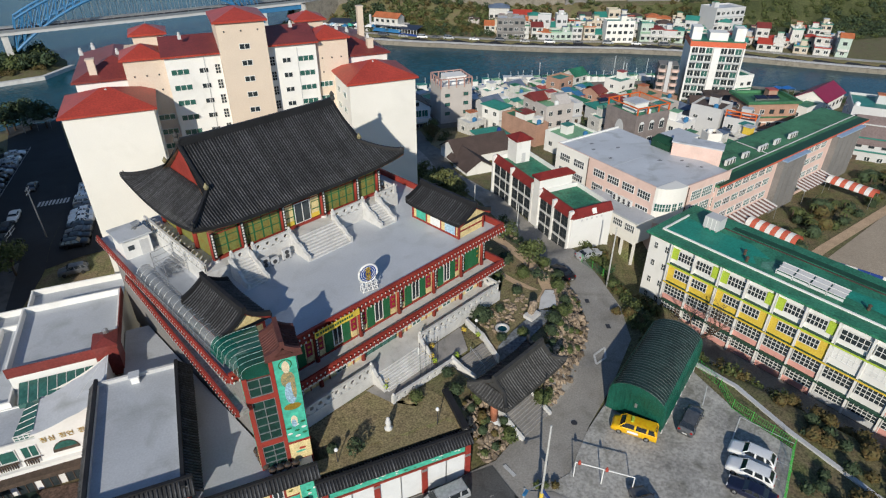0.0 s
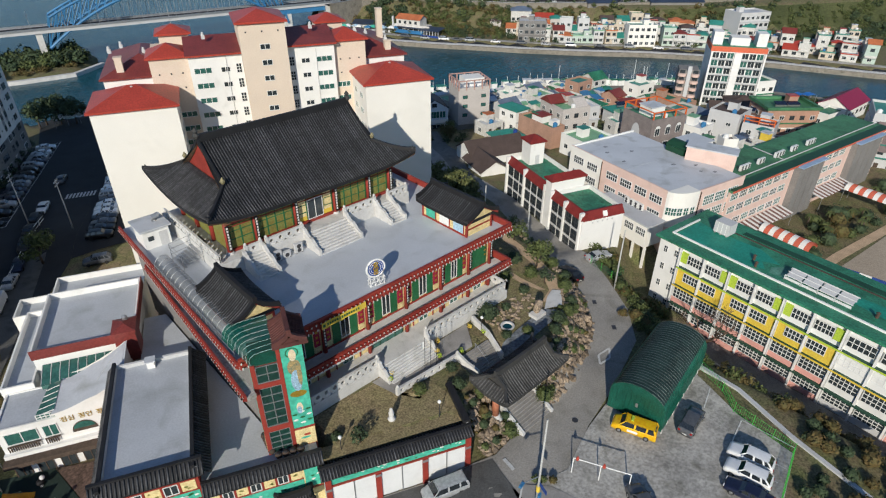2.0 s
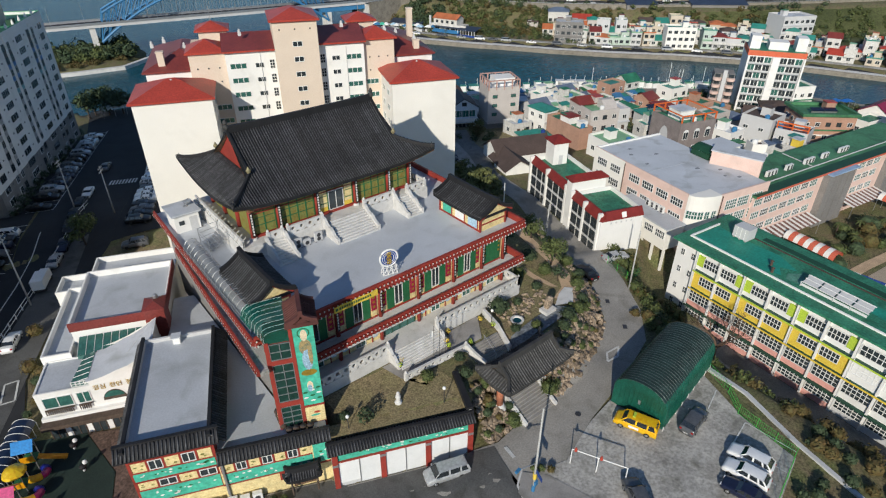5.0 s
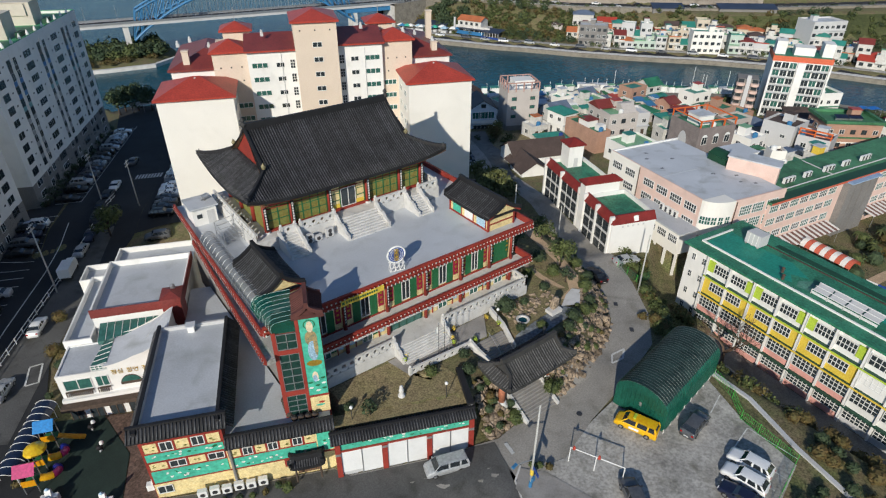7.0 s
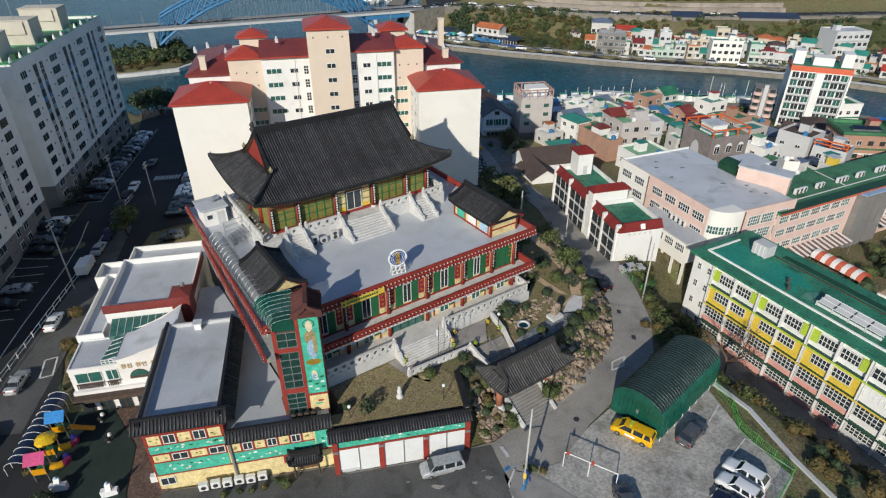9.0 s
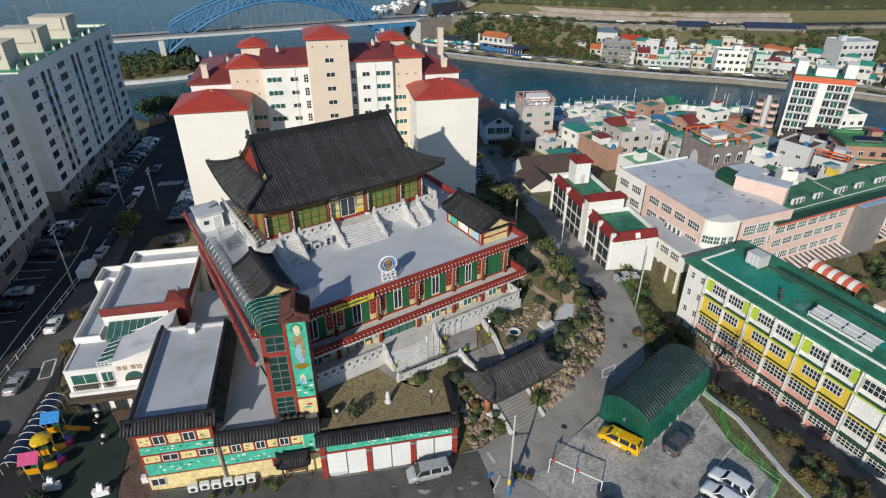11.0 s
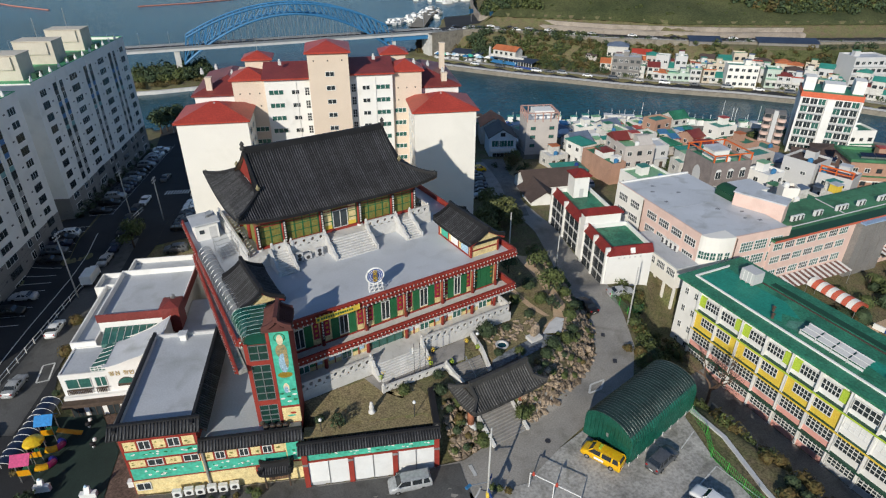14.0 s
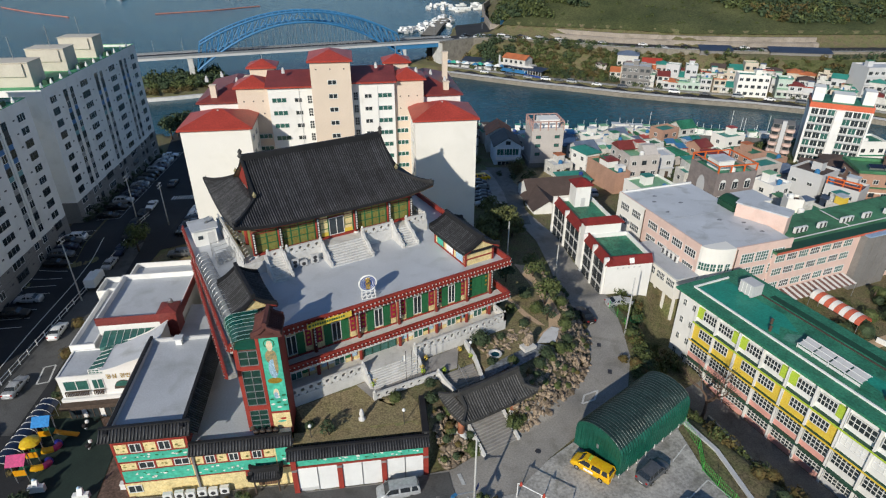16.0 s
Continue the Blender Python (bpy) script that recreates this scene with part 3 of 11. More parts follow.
TEMPLE = thing("temple_building", pose(0, 0, 0), "two-storey red temple building with a grey terrace roof", "temple")


# ---- curved tile roofs ----
def tile_roof(o, L, Lr, W, H, vg, lift, mat_tile, spacing=0.42, gable_mat=None, z=0.0):
    """A hip-and-gable roof over the origin, ridge along x. L, W: half sizes at the eave; Lr: half the ridge; vg: where the hips begin (1: a plain gable)."""
    def z_at(x, y):
        vf = abs(y) / W
        vs = vg + (1 - vg) * (abs(x) - Lr) / max(L - Lr, 1e-6) if abs(x) > Lr and vg < 1 else 0
        v = max(vf, vs)
        return H * (1 - v) * (0.72 + 0.28 * (1 - v)) + lift * min(vf, 1.0) ** 2 * (abs(x) / L) ** 4

    def y0_at(x):
        return 0.0 if abs(x) <= Lr or vg >= 1 else W * (vg + (1 - vg) * (abs(x) - Lr) / (L - Lr))

    def eave(x):
        return W * (1 + 0.05 * (abs(x) / L) ** 3)

    Lx = L if vg < 1 else Lr
    xs = [-L, *frange(-Lr, Lr, 24), L] if vg < 1 else frange(-Lr, Lr, 24)
    if vg < 1:
        xs = frange(-L, -Lr, 6)[:-1] + frange(-Lr, Lr, 24) + frange(Lr, L, 6)[1:]
    top, under, ribs = Geo(), Geo(), Geo()
    vs = frange(0, 1, 8)
    for s in (-1, 1):
        fn = lambda x, v: (x, s * lerp(y0_at(x), eave(x), v), z_at(x, lerp(y0_at(x), eave(x), v)))
        top.grid(fn, xs if s < 0 else xs[::-1], vs)
        if vg < 1:
            def side(y, v):
                a = abs(y)
                x0 = Lr + 1e-4 if a <= W * vg else Lr + 1e-4 + (L - Lr) * (a - W * vg) / (W * (1 - vg))
                x = lerp(x0, L * (1 + 0.0 * v), v)
                return (s * x, y * (1 + 0.05 * v), z_at(x, min(a, W)))
            ys = frange(-W, W, 20)
            top.grid(side, ys if s > 0 else ys[::-1], vs)
            n = int(2 * W / spacing)
            for i in range(n + 1):
                y = -W + 2 * W * i / n
                pts = [Vector(side(y, v)) + Vector((0, 0, 0.05)) for v in frange(0, 1, 5)]
                if (pts[0] - pts[-1]).length > 0.4:
                    ribs.tube(pts, 0.085, 4)
        n = int(2 * Lx / spacing)
        for i in range(n + 1):
            x = -Lx + 2 * Lx * i / n
            a, b = y0_at(x), eave(x)
            if b - a > 0.4:
                ribs.tube([(x, s * lerp(a, b, v), z_at(x, lerp(a, b, v)) + 0.05) for v in frange(0, 1, 7)], 0.085, 4)
    under.v = [(x, y, z - 0.22 - 0.18 * (1 - min(1, z / H))) for x, y, z in top.v]
    under.f = [tuple(reversed(f)) for f in top.f]
    # eave fascia all round
    rim = [(x, -eave(x)) for x in xs] + ([(x, eave(x)) for x in xs[::-1]])
    if vg < 1:
        rim = [(x, -eave(x)) for x in xs] + [(L, y * 1.05) for y in frange(-W, W, 20)[1:-1]] + [(x, eave(x)) for x in xs[::-1]] + [(-L, y * 1.05) for y in frange(W, -W, 20)[1:-1]]
    zz = lambda p: z_at(min(abs(p[0]), L), min(abs(p[1]) / (1.05 if abs(p[0]) > L - 0.01 and vg < 1 else 1), W))
    fas = Geo()
    n = len(rim)
    for i in range(n):
        p, q = rim[i], rim[(i + 1) % n]
        zp, zq = zz(p), zz(q)
        fas.add([(p[0], p[1], zp - 0.42), (q[0], q[1], zq - 0.42), (q[0], q[1], zq + 0.02), (p[0], p[1], zp + 0.02)], [(0, 1, 2, 3)])
    up = pose(0, 0, z)
    for g in (top, ribs, under, fas):
        g.moved(up)
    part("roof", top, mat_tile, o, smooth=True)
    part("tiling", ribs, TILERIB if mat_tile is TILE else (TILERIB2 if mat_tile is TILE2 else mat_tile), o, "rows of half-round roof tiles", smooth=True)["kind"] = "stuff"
    part("soffit", under, DANCHEONG, o, "painted underside of the eaves")
    part("eave_board", fas, mat_tile, o)
    rl = Lr + 0.15
    part("ridge", Geo().ribbon([(x, 0, z + H + 0.12 * (abs(x) / Lr) ** 3 + 0.02) for x in frange(-rl, rl, 12)], 0.5, 0.5 + 0.2 * min(1, H / 6), 0.2), mat_tile, o, "raised ridge of stacked tiles")
    for sx in (-1, 1):
        for sy in (-1, 1):
            yg = W * min(vg, 1.0)
            part("gable_ridge", Geo().ribbon([(sx * Lr, sy * lerp(0.1, yg, t), z + z_at(Lr, lerp(0.1, yg, t))) for t in frange(0, 1, 6)], 0.36, 0.42, 0.1), mat_tile, o)
            if vg < 1:
                part("hip_ridge", Geo().ribbon([(sx * lerp(Lr, L, t), sy * lerp(W * vg, W * (1 + 0.05 * t), t), z + z_at(lerp(Lr, L, t), min(W, lerp(W * vg, W, t)))) for t in frange(0, 1, 6)], 0.36, 0.4, 0.1), mat_tile, o)
    if gable_mat:
        for sx in (-1, 1):
            yg, xg = W * min(vg, 1.0) * 0.92, sx * (Lr - 0.12)
            pts = [(xg, y, z + z_at(Lr, abs(y)) - 0.15) for y in frange(-yg, yg, 10)]
            base = z + z_at(Lr, yg) - 0.5
            ga = Geo().add([(xg, -yg, base)] + pts + [(xg, yg, base)], [tuple(range(13)) if sx < 0 else tuple(range(13))[::-1]])
            part("gable", ga, gable_mat, o, "painted gable board")
    return z_at


def main_hall():
    o = thing("temple_hall", pose(16.9, 31.3, YARD), "main temple hall with a large black tiled hip-and-gable roof", "temple hall")
    part("plinth", Geo().box(-14.2, 14.2, -8.4, 9, 0, 1.8), GRANITE, o)
    part("wall", Geo().box(-12, 12, -6.4, 6.6, 1.8, 6.6), OCHRE, o)
    return o


HALL = main_hall()


def simple_block(name, cat, corner, ang, w, d, h, wall_mat, roof_mat, label, z=None, para=0.6, group=""):
    z = ground_z(*corner) - 0.3 if z is None else z
    o = thing(name, pose(corner[0], corner[1], z, 0, 0, ang), label, cat, group)
    part("wall", Geo().box(0, w, 0, d, 0, h), wall_mat, o)
    part("roof", Geo().box(0.25, w - 0.25, 0.25, d - 0.25, h + 0.001, h + 0.12), roof_mat, o)
    part("parapet", parapet(Geo(), 0, w, 0, d, h, para), wall_mat, o)
    return o


# ---- temple: platform building, terrace, hall ----
CRIMSON = mat("crimson_panel", (0.33, 0.02, 0.05), 0.6, 0, 0.2, 1.0, 5, 0.1)
BLACKP = mat("black_lacquer", (0.02, 0.018, 0.018), 0.4, 0, 0.2, 1.0, 5, 0.0)
ORNAMENT = mat("weathered_gilt", (0.27, 0.235, 0.13), 0.7, 0.1, 0.4, 3, 7, 0.2)
GOLD = mat("gold_paint", (0.55, 0.36, 0.06), 0.35, 0.6, 0.15, 2, 6, 0.0)
WHITEP = mat("white_paint", (0.78, 0.78, 0.76), 0.5, 0, 0.06, 1, 6, 0.0)
BLUEP = mat("blue_paint", (0.02, 0.06, 0.25), 0.5, 0, 0.15, 1, 6, 0.0)
NOTICE = mat("pale_blue_notice", (0.38, 0.55, 0.68), 0.6, 0, 0.3, 3, 6, 0.0)
DANCH = mat("painted_eaves", (0.05, 0.16, 0.10), 0.7, 0, 0.5, 2.5, 8, 0.1, tint=(0.30, 0.10, 0.05))


def red_rail(o, x0, y0, x1, y1, z0, z1, out, f=1.0):
    """A red eave parapet between two points, with bracket ends on its outer side. out: the outward normal (x, y)."""
    L = math.hypot(x1 - x0, y1 - y0)
    m = Matrix.Translation((x0, y0, 0)) @ Matrix(((((x1 - x0) / L), -out[0], 0, 0), ((y1 - y0) / L, -out[1], 0, 0), (0, 0, 1, 0), (0, 0, 0, 1)))
    h = z1 - z0
    prof = [(0.0, z0), (-0.22 * f, z0 + h * 0.12), (-0.30 * f, z0 + h * 0.45), (-0.10 * f, z0 + h * 0.5), (-0.10 * f, z1 - 0.12), (-0.18 * f, z1 - 0.1), (-0.18 * f, z1), (0.12 * f, z1), (0.12 * f, z0)]
    part("eave_parapet", Geo().extrude_x(prof, 0, L).moved(m), RED, o, "red-painted eave parapet")
    br, tips = Geo(), Geo()
    n = int(L / 0.55)
    for i in range(n + 1):
        x = 0.1 + (L - 0.2) * i / n
        br.box(x - 0.09, x + 0.09, -0.52 * f, -0.05, z0 + h * 0.22, z0 + h * 0.42).box(x - 0.07, x + 0.07, -0.34 * f, -0.05, z0 + h * 0.62, z0 + h * 0.78)
        tips.box(x - 0.075, x + 0.075, -0.54 * f, -0.521 * f, z0 + h * 0.22, z0 + h * 0.43).box(x - 0.075, x + 0.075, -0.36 * f, -0.342 * f, z0 + h * 0.62, z0 + h * 0.79)
    part("bracketing", br.moved(m), RED, o)["kind"] = "stuff"
    part("bracket_trim", tips.moved(m), GRANITE, o, "white-painted bracket ends")["kind"] = "stuff"


def stone_rail(o, x0, y0, x1, y1, za, zb, h=1.2, posts=True):
    """A granite balustrade panel with a row of round openings, from (x0, y0, za) to (x1, y1, zb)."""
    L = math.hypot(x1 - x0, y1 - y0)
    n = max(1, int(L / 1.05))
    g = Geo()
    N = 12
    for i in range(n):
        a, b = L * i / n, L * (i + 1) / n
        c, r = (a + b) / 2, min(0.27, h * 0.24)
        zc = h * 0.58
        ring = [(c + r * math.cos(6.28318 * k / N), zc + r * math.sin(6.28318 * k / N)) for k in range(N)]
        sq = []
        for k in range(N):
            dx, dz = math.cos(6.28318 * k / N), math.sin(6.28318 * k / N)
            s = min((b - a) / 2 / max(abs(dx), 1e-6), (h * 0.42 if dz > 0 else h * 0.58) / max(abs(dz), 1e-6))
            sq.append((c + dx * s, zc + dz * s))
        for y in (-0.1, 0.1):
            vs = [(x, y, z) for x, z in ring] + [(x, y, z) for x, z in sq]
            g.add(vs, [(k, (k + 1) % N, N + (k + 1) % N, N + k) for k in range(N)])
        g.add([(x, -0.1, z) for x, z in ring] + [(x, 0.1, z) for x, z in ring], [(k, (k + 1) % N, N + (k + 1) % N, N + k) for k in range(N)])
    g.box(0, L, -0.14, 0.14, h * 0.985, h * 0.985 + 0.1)
    sh = (zb - za) / L
    g.v = [(x0 + (x1 - x0) * x / L - (y1 - y0) / L * y, y0 + (y1 - y0) * x / L + (x1 - x0) / L * y, za + sh * x + z) for x, y, z in g.v]
    part("balustrade", g, GRANITE, o, "white granite balustrade with round openings")
    if posts:
        for px, py, pz in ((x0, y0, za), (x1, y1, zb)):
            part("newel_post", Geo().box(px - 0.19, px + 0.19, py - 0.19, py + 0.19, pz, pz + h + 0.16).lathe([(0.1, h + pz + 0.16), (0.19, h + pz + 0.27), (0.16, h + pz + 0.42), (0.02, h + pz + 0.55)], px, py, 8), GRANITE, o)


def stairs(o, x0, x1, y_top, y_bot, z_top, z_bot, n, material=None):
    """A flight that comes down towards -y, each step a block of its own."""
    for i in range(n):
        z = lerp(z_top, z_bot, (i + 1) / n)
        ya, yb = lerp(y_top, y_bot, i / n), lerp(y_top, y_bot, (i + 1) / n)
        part("step", Geo().box(x0, x1, yb, ya - 0.004, z_bot - 0.3, z + (z_top - z_bot) / n - 0.01), material or GRANITE, o)


def rubble_cheek(o, x, y_top, y_bot, z_top, z_bot, w=0.35):
    """A carved stair cheek with a wavy back."""
    n = 9
    prof = []
    for i in range(n):
        t = i / (n - 1)
        prof.append((lerp(y_top, y_bot, t), lerp(z_top, z_bot, t) + 0.75 + 0.16 * math.sin(t * 14) - 0.15 * t))
    pts = [(y_top, z_bot - 0.2)] + prof + [(y_bot, z_bot - 0.2)]
    part("stair_cheek", Geo().extrude_x(pts, x - w / 2, x + w / 2), GRANITE, o, "carved granite stair cheek")


def temple():
    o = TEMPLE
    part("wall", Geo().box(1.4, 35.0, 10.2, 42, 4, 16.7), CREAMPANEL, o)
    # West flank: its shade is put into the colour, dark grey instead of cream.
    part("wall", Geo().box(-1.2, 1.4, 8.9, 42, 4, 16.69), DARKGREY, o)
    part("terrace_floor", Geo().prism([(-2.95, 7.9), (36.1, 7.9), (36.1, 43), (-2.05, 43)], 16.7, YARD), TERRACE, o, "grey coated terrace floor with faint stains")
    part("balcony", Geo().box(1.4, 36.0, 7.5, 10.2, 11.22, 11.5), GRANITE, o)
    part("gutter_roof", Geo().prism([(-4.0, 4.6), (-3.1, 4.6), (-2.4, 33), (-2.6, 33)], 15.8, 16.3), CONCRETE, o, "grey concrete ledge beside the terrace")
    part("platform", Geo().box(1.4, 35.6, 7.2, 10.2, 4, 7.8), GRANITE, o)
    red_rail(o, -2.9, 7.9, 36.1, 7.9, 16.75, 18.05, (0, -1))
    red_rail(o, 36.1, 7.9, 36.1, 43, 16.75, 18.05, (1, 0))
    red_rail(o, -2.1, 43, -3.0, 7.9, 16.9, 17.75, (-0.9997, 0.0256), 0.6)
    red_rail(o, 1.4, 7.5, 36.0, 7.5, 11.58, 12.6, (0, -1))
    red_rail(o, 36.0, 7.5, 36.0, 26, 11.58, 12.6, (1, 0))
    red_rail(o, -2.65, 33, -4.1, 4.6, 15.9, 16.7, (-0.9987, 0.051), 0.6)
    # front bays, upper and lower storey
    cols = [1.55, 7.42, 13.44, 19.33, 25.23, 30.33, 34.4]
    for x in cols:
        for z0, z1 in ((7.8, 11.1), (11.5, 16.7)):
            part("column", Geo().lathe([(0.26, z0), (0.24, z1)], x, 9.85, 10), RED, o, smooth=True)
        part("plaque", Geo().box(x - 0.16, x + 0.16, 9.52, 9.57, 12.4, 15.6), BLACKP, o, "black wooden plaque with painted writing")
        for k in range(7):
            part("plaque_mark", Geo().box(x - 0.08, x + 0.08, 9.50, 9.518, 12.65 + k * 0.42, 12.92 + k * 0.42), GRANITE, o)
    part("lintel", Geo().box(1.4, 35, 9.9, 10.19, 15.3, 16.7), DANCH, o, "lintel painted in green and red")
    part("lintel", Geo().box(1.4, 35, 9.9, 10.19, 10.4, 11.08), RED, o)
    for a, b in zip(cols[:-1], cols[1:]):
        c = (a + b) / 2
        w = b - a
        last = w < 5.5
        dw = 1.25 if not last else 1.1
        part("red_sill", Geo().box(a + 0.3, b - 0.3, 10.02, 10.198, 11.5, 11.72), RED, o)
        for s in (-1, 1):
            part("shutter", Geo().box(c + s * (dw / 2 + 0.55) - 0.5, c + s * (dw / 2 + 0.55) + 0.5, 10.06, 10.196, 11.75, 14.95), GREENP, o, "green lattice shutter")
            px = c + s * (w / 2 - 0.72)
            part("side_panel", Geo().box(px - 0.36, px + 0.36, 10.08, 10.197, 12.6, 15.1), CRIMSON, o, "crimson painted side panel")
            part("side_panel", Geo().box(px - 0.36, px + 0.36, 10.08, 10.197, 11.75, 12.5), CREAMPANEL, o)
            for k in range(3):
                part("panel_mark", Geo().box(px - 0.16, px + 0.16, 10.05, 10.078, 13.0 + k * 0.7, 13.3 + k * 0.7), GOLD, o)
        if b < 31:
            window(o, pose(c, 10.1, 12.0), dw, 2.9, 2, 1, FRAMEW, GLASSD)
        else:
            part("shutter", Geo().box(c - dw / 2, c + dw / 2, 10.07, 10.195, 11.75, 14.9), GREENP, o)
        # lower storey
        if 13 < c < 18:
            part("glass_door", Geo().box(a + 0.5, b - 0.6, 10.05, 10.197, 7.85, 10.3), GLASSG, o, "green glass entrance doors")
            for k in range(5):
                x = lerp(a + 0.5, b - 0.6, k / 4)
                part("door_frame", Geo().box(x - 0.05, x + 0.05, 10.0, 10.06, 7.85, 10.3), DKGREEN, o)
        else:
            window(o, pose(c, 10.1, 7.95), 1.5, 2.4, 2, 1, FRAMEW, GLASSG)
            for s in (-1, 1):
                part("door_leaf", Geo().box(c + s * 1.2 - 0.38, c + s * 1.2 + 0.38, 10.08, 10.197, 8.55, 10.35), GREENP if s > 0 else CREAM, o, "green lattice door leaf")
                part("notice", Geo().box(c + s * 2.15 - 0.34, c + s * 2.15 + 0.34, 10.06, 10.198, 8.5, 10.3), NOTICE, o, "pale blue notice panel")
                part("side_panel", Geo().box(c + s * 1.25 - 0.36, c + s * 1.25 + 0.36, 10.09, 10.196, 7.9, 8.5), CREAMPANEL, o)
                part("door_frame", Geo().box(c + s * 1.68 - 0.05, c + s * 1.68 + 0.05, 10.0, 10.19, 7.85, 10.4), RED, o)
    # granite balustrades of the lower terrace
    stone_rail(o, 1.6, 7.35, 12.6, 7.35, 7.8, 7.8)
    stone_rail(o, 20.3, 7.35, 35.4, 7.35, 7.8, 7.8)
    stone_rail(o, 35.4, 7.35, 35.4, 11.5, 7.8, 7.8)
    stairs(o, 13.0, 20.0, 7.2, 4.9, 7.8, 6.35, 8)
    rubble_cheek(o, 12.75, 7.3, 5.2, 7.8, 6.4)
    rubble_cheek(o, 20.25, 7.3, 5.2, 7.8, 6.4)
    # banner over the parapet
    b = tagged(thing("banner", pose(8.8, 7.28, 16.95), "long yellow cloth banner with green writing tied to the parapet", "banner"))
    part("cloth", Geo().grid(lambda x, z: (x, 0.04 * math.sin(x * 3), z), frange(-2.85, 2.85, 30), [0.1, 0.9]), YELLOW, b)
    for k in range(14):
        part("writing", Geo().box(-2.2 + k * 0.3, -2.02 + k * 0.3, -0.07, -0.05, 0.4, 0.68), GREENP, b)
    part("emblem", Geo().box(-2.7, -2.4, -0.07, -0.05, 0.35, 0.7), GREENP, b)


temple()


def hall():
    o = HALL                                  # local origin: hall centre at terrace level
    for x in (-12.1, -8.4, -2.94, 2.94, 8.4, 12.1):
        part("column", Geo().lathe([(0.33, 1.8), (0.30, 6.5)], x, -6.7, 12), RED, o, smooth=True)
        part("column_base", Geo().lathe([(0.5, 1.8), (0.42, 2.05)], x, -6.7, 12), GRANITE, o)
        part("plaque", Geo().box(x - 0.2, x + 0.2, -7.11, -7.05, 2.3, 5.6), BLACKP, o, "black plaque with painted writing")
        for k in range(8):
            part("plaque_mark", Geo().box(x - 0.1, x + 0.1, -7.14, -7.112, 2.5 + k * 0.38, 2.74 + k * 0.38), CREAM, o)
        part("bracket", Geo().box(x - 0.45, x + 0.45, -7.6, -6.2, 6.0, 6.35).box(x - 0.2, x + 0.2, -8.1, -6.2, 6.36, 6.7), DANCH, o, "painted bracket set under the eaves")
    for x in (-12.1, 12.1):
        for y in (-2.4, 2.2, 6.6):
            part("column", Geo().lathe([(0.33, 1.8), (0.30, 6.5)], x, y, 12), RED, o, smooth=True)
    part("lintel", Geo().box(-12.3, 12.3, -6.85, -6.45, 5.5, 6.0), RED, o)
    part("lintel", Geo().box(-12.3, 12.3, -6.9, -6.42, 6.01, 6.9), DANCH, o)
    part("sill", Geo().box(-12.1, 12.1, -6.75, -6.41, 1.81, 2.15), RED, o)
    bays = [(-12.1, -8.4), (-8.4, -2.94), (-2.94, 2.94), (2.94, 8.4), (8.4, 12.1)]
    for a, b in bays:
        mid = a < 0 < b
        n = 4 if b - a > 5 else 2
        for k in range(n):
            x0, x1 = lerp(a + 0.4, b - 0.4, k / n) + 0.06, lerp(a + 0.4, b - 0.4, (k + 1) / n) - 0.06
            if mid and k in (1, 2):
                continue
            part("door_leaf", Geo().box(x0, x1, -6.52, -6.41, 2.2, 5.45), OCHRE if not mid else CREAMPANEL, o, "ochre lattice door leaf")
            part("door_stile", Geo().box(x1 - 0.02, x1 + 0.13, -6.56, -6.40, 2.2, 5.45), GREENP, o)
            part("door_band", Geo().box(x0, x1 - 0.03, -6.55, -6.525, 3.3, 3.42).box(x0, x1 - 0.03, -6.55, -6.525, 4.35, 4.45).box(x0, x0 + 0.05, -6.55, -6.525, 3.42, 4.35), GREENP, o)
        part("frieze", Geo().box(a + 0.4, b - 0.4, -6.6, -6.46, 5.0, 5.1), RED, o)
    window(o, pose(0, -6.5, 2.15), 2.3, 2.8, 2, 1, FRAMEW, GLASSD)
    part("door_leaf", Geo().box(-2.4, -1.2, -6.54, -6.41, 2.2, 2.8), YELLOW, o)
    part("door_leaf", Geo().box(1.2, 2.4, -6.54, -6.41, 2.2, 2.8), YELLOW, o)
    # plinth rails and three flights
    for a, b in ((-10.8, -8.9), (-8.1, -3.2), (3.3, 8.2), (10.6, 13.8)):
        stone_rail(o, a, -8.2, b, -8.2, 1.8, 1.8, 1.0)
    for a, b in ((-2.9, 3.0), (-11.0, -8.9), (8.4, 10.4)):
        stairs(o, a, b, -8.4, -12.0, 1.8, 0, 9)
        rubble_cheek(o, a - 0.2, -8.3, -12.0, 1.8, 0.05)
        rubble_cheek(o, b + 0.2, -8.3, -12.0, 1.8, 0.05)
    stone_rail(o, -14.0, -8.2, -14.0, 8.0, 1.8, 1.8, 1.0, False)
    stone_rail(o, 14.0, -8.2, 14.0, 8.0, 1.8, 1.8, 1.0, False)


hall()
HZ = tile_roof(HALL, 14.8, 10.6, 8.95, 6.5, 0.56, 1.25, TILE, 0.34, gable_mat=RED, z=7.0)
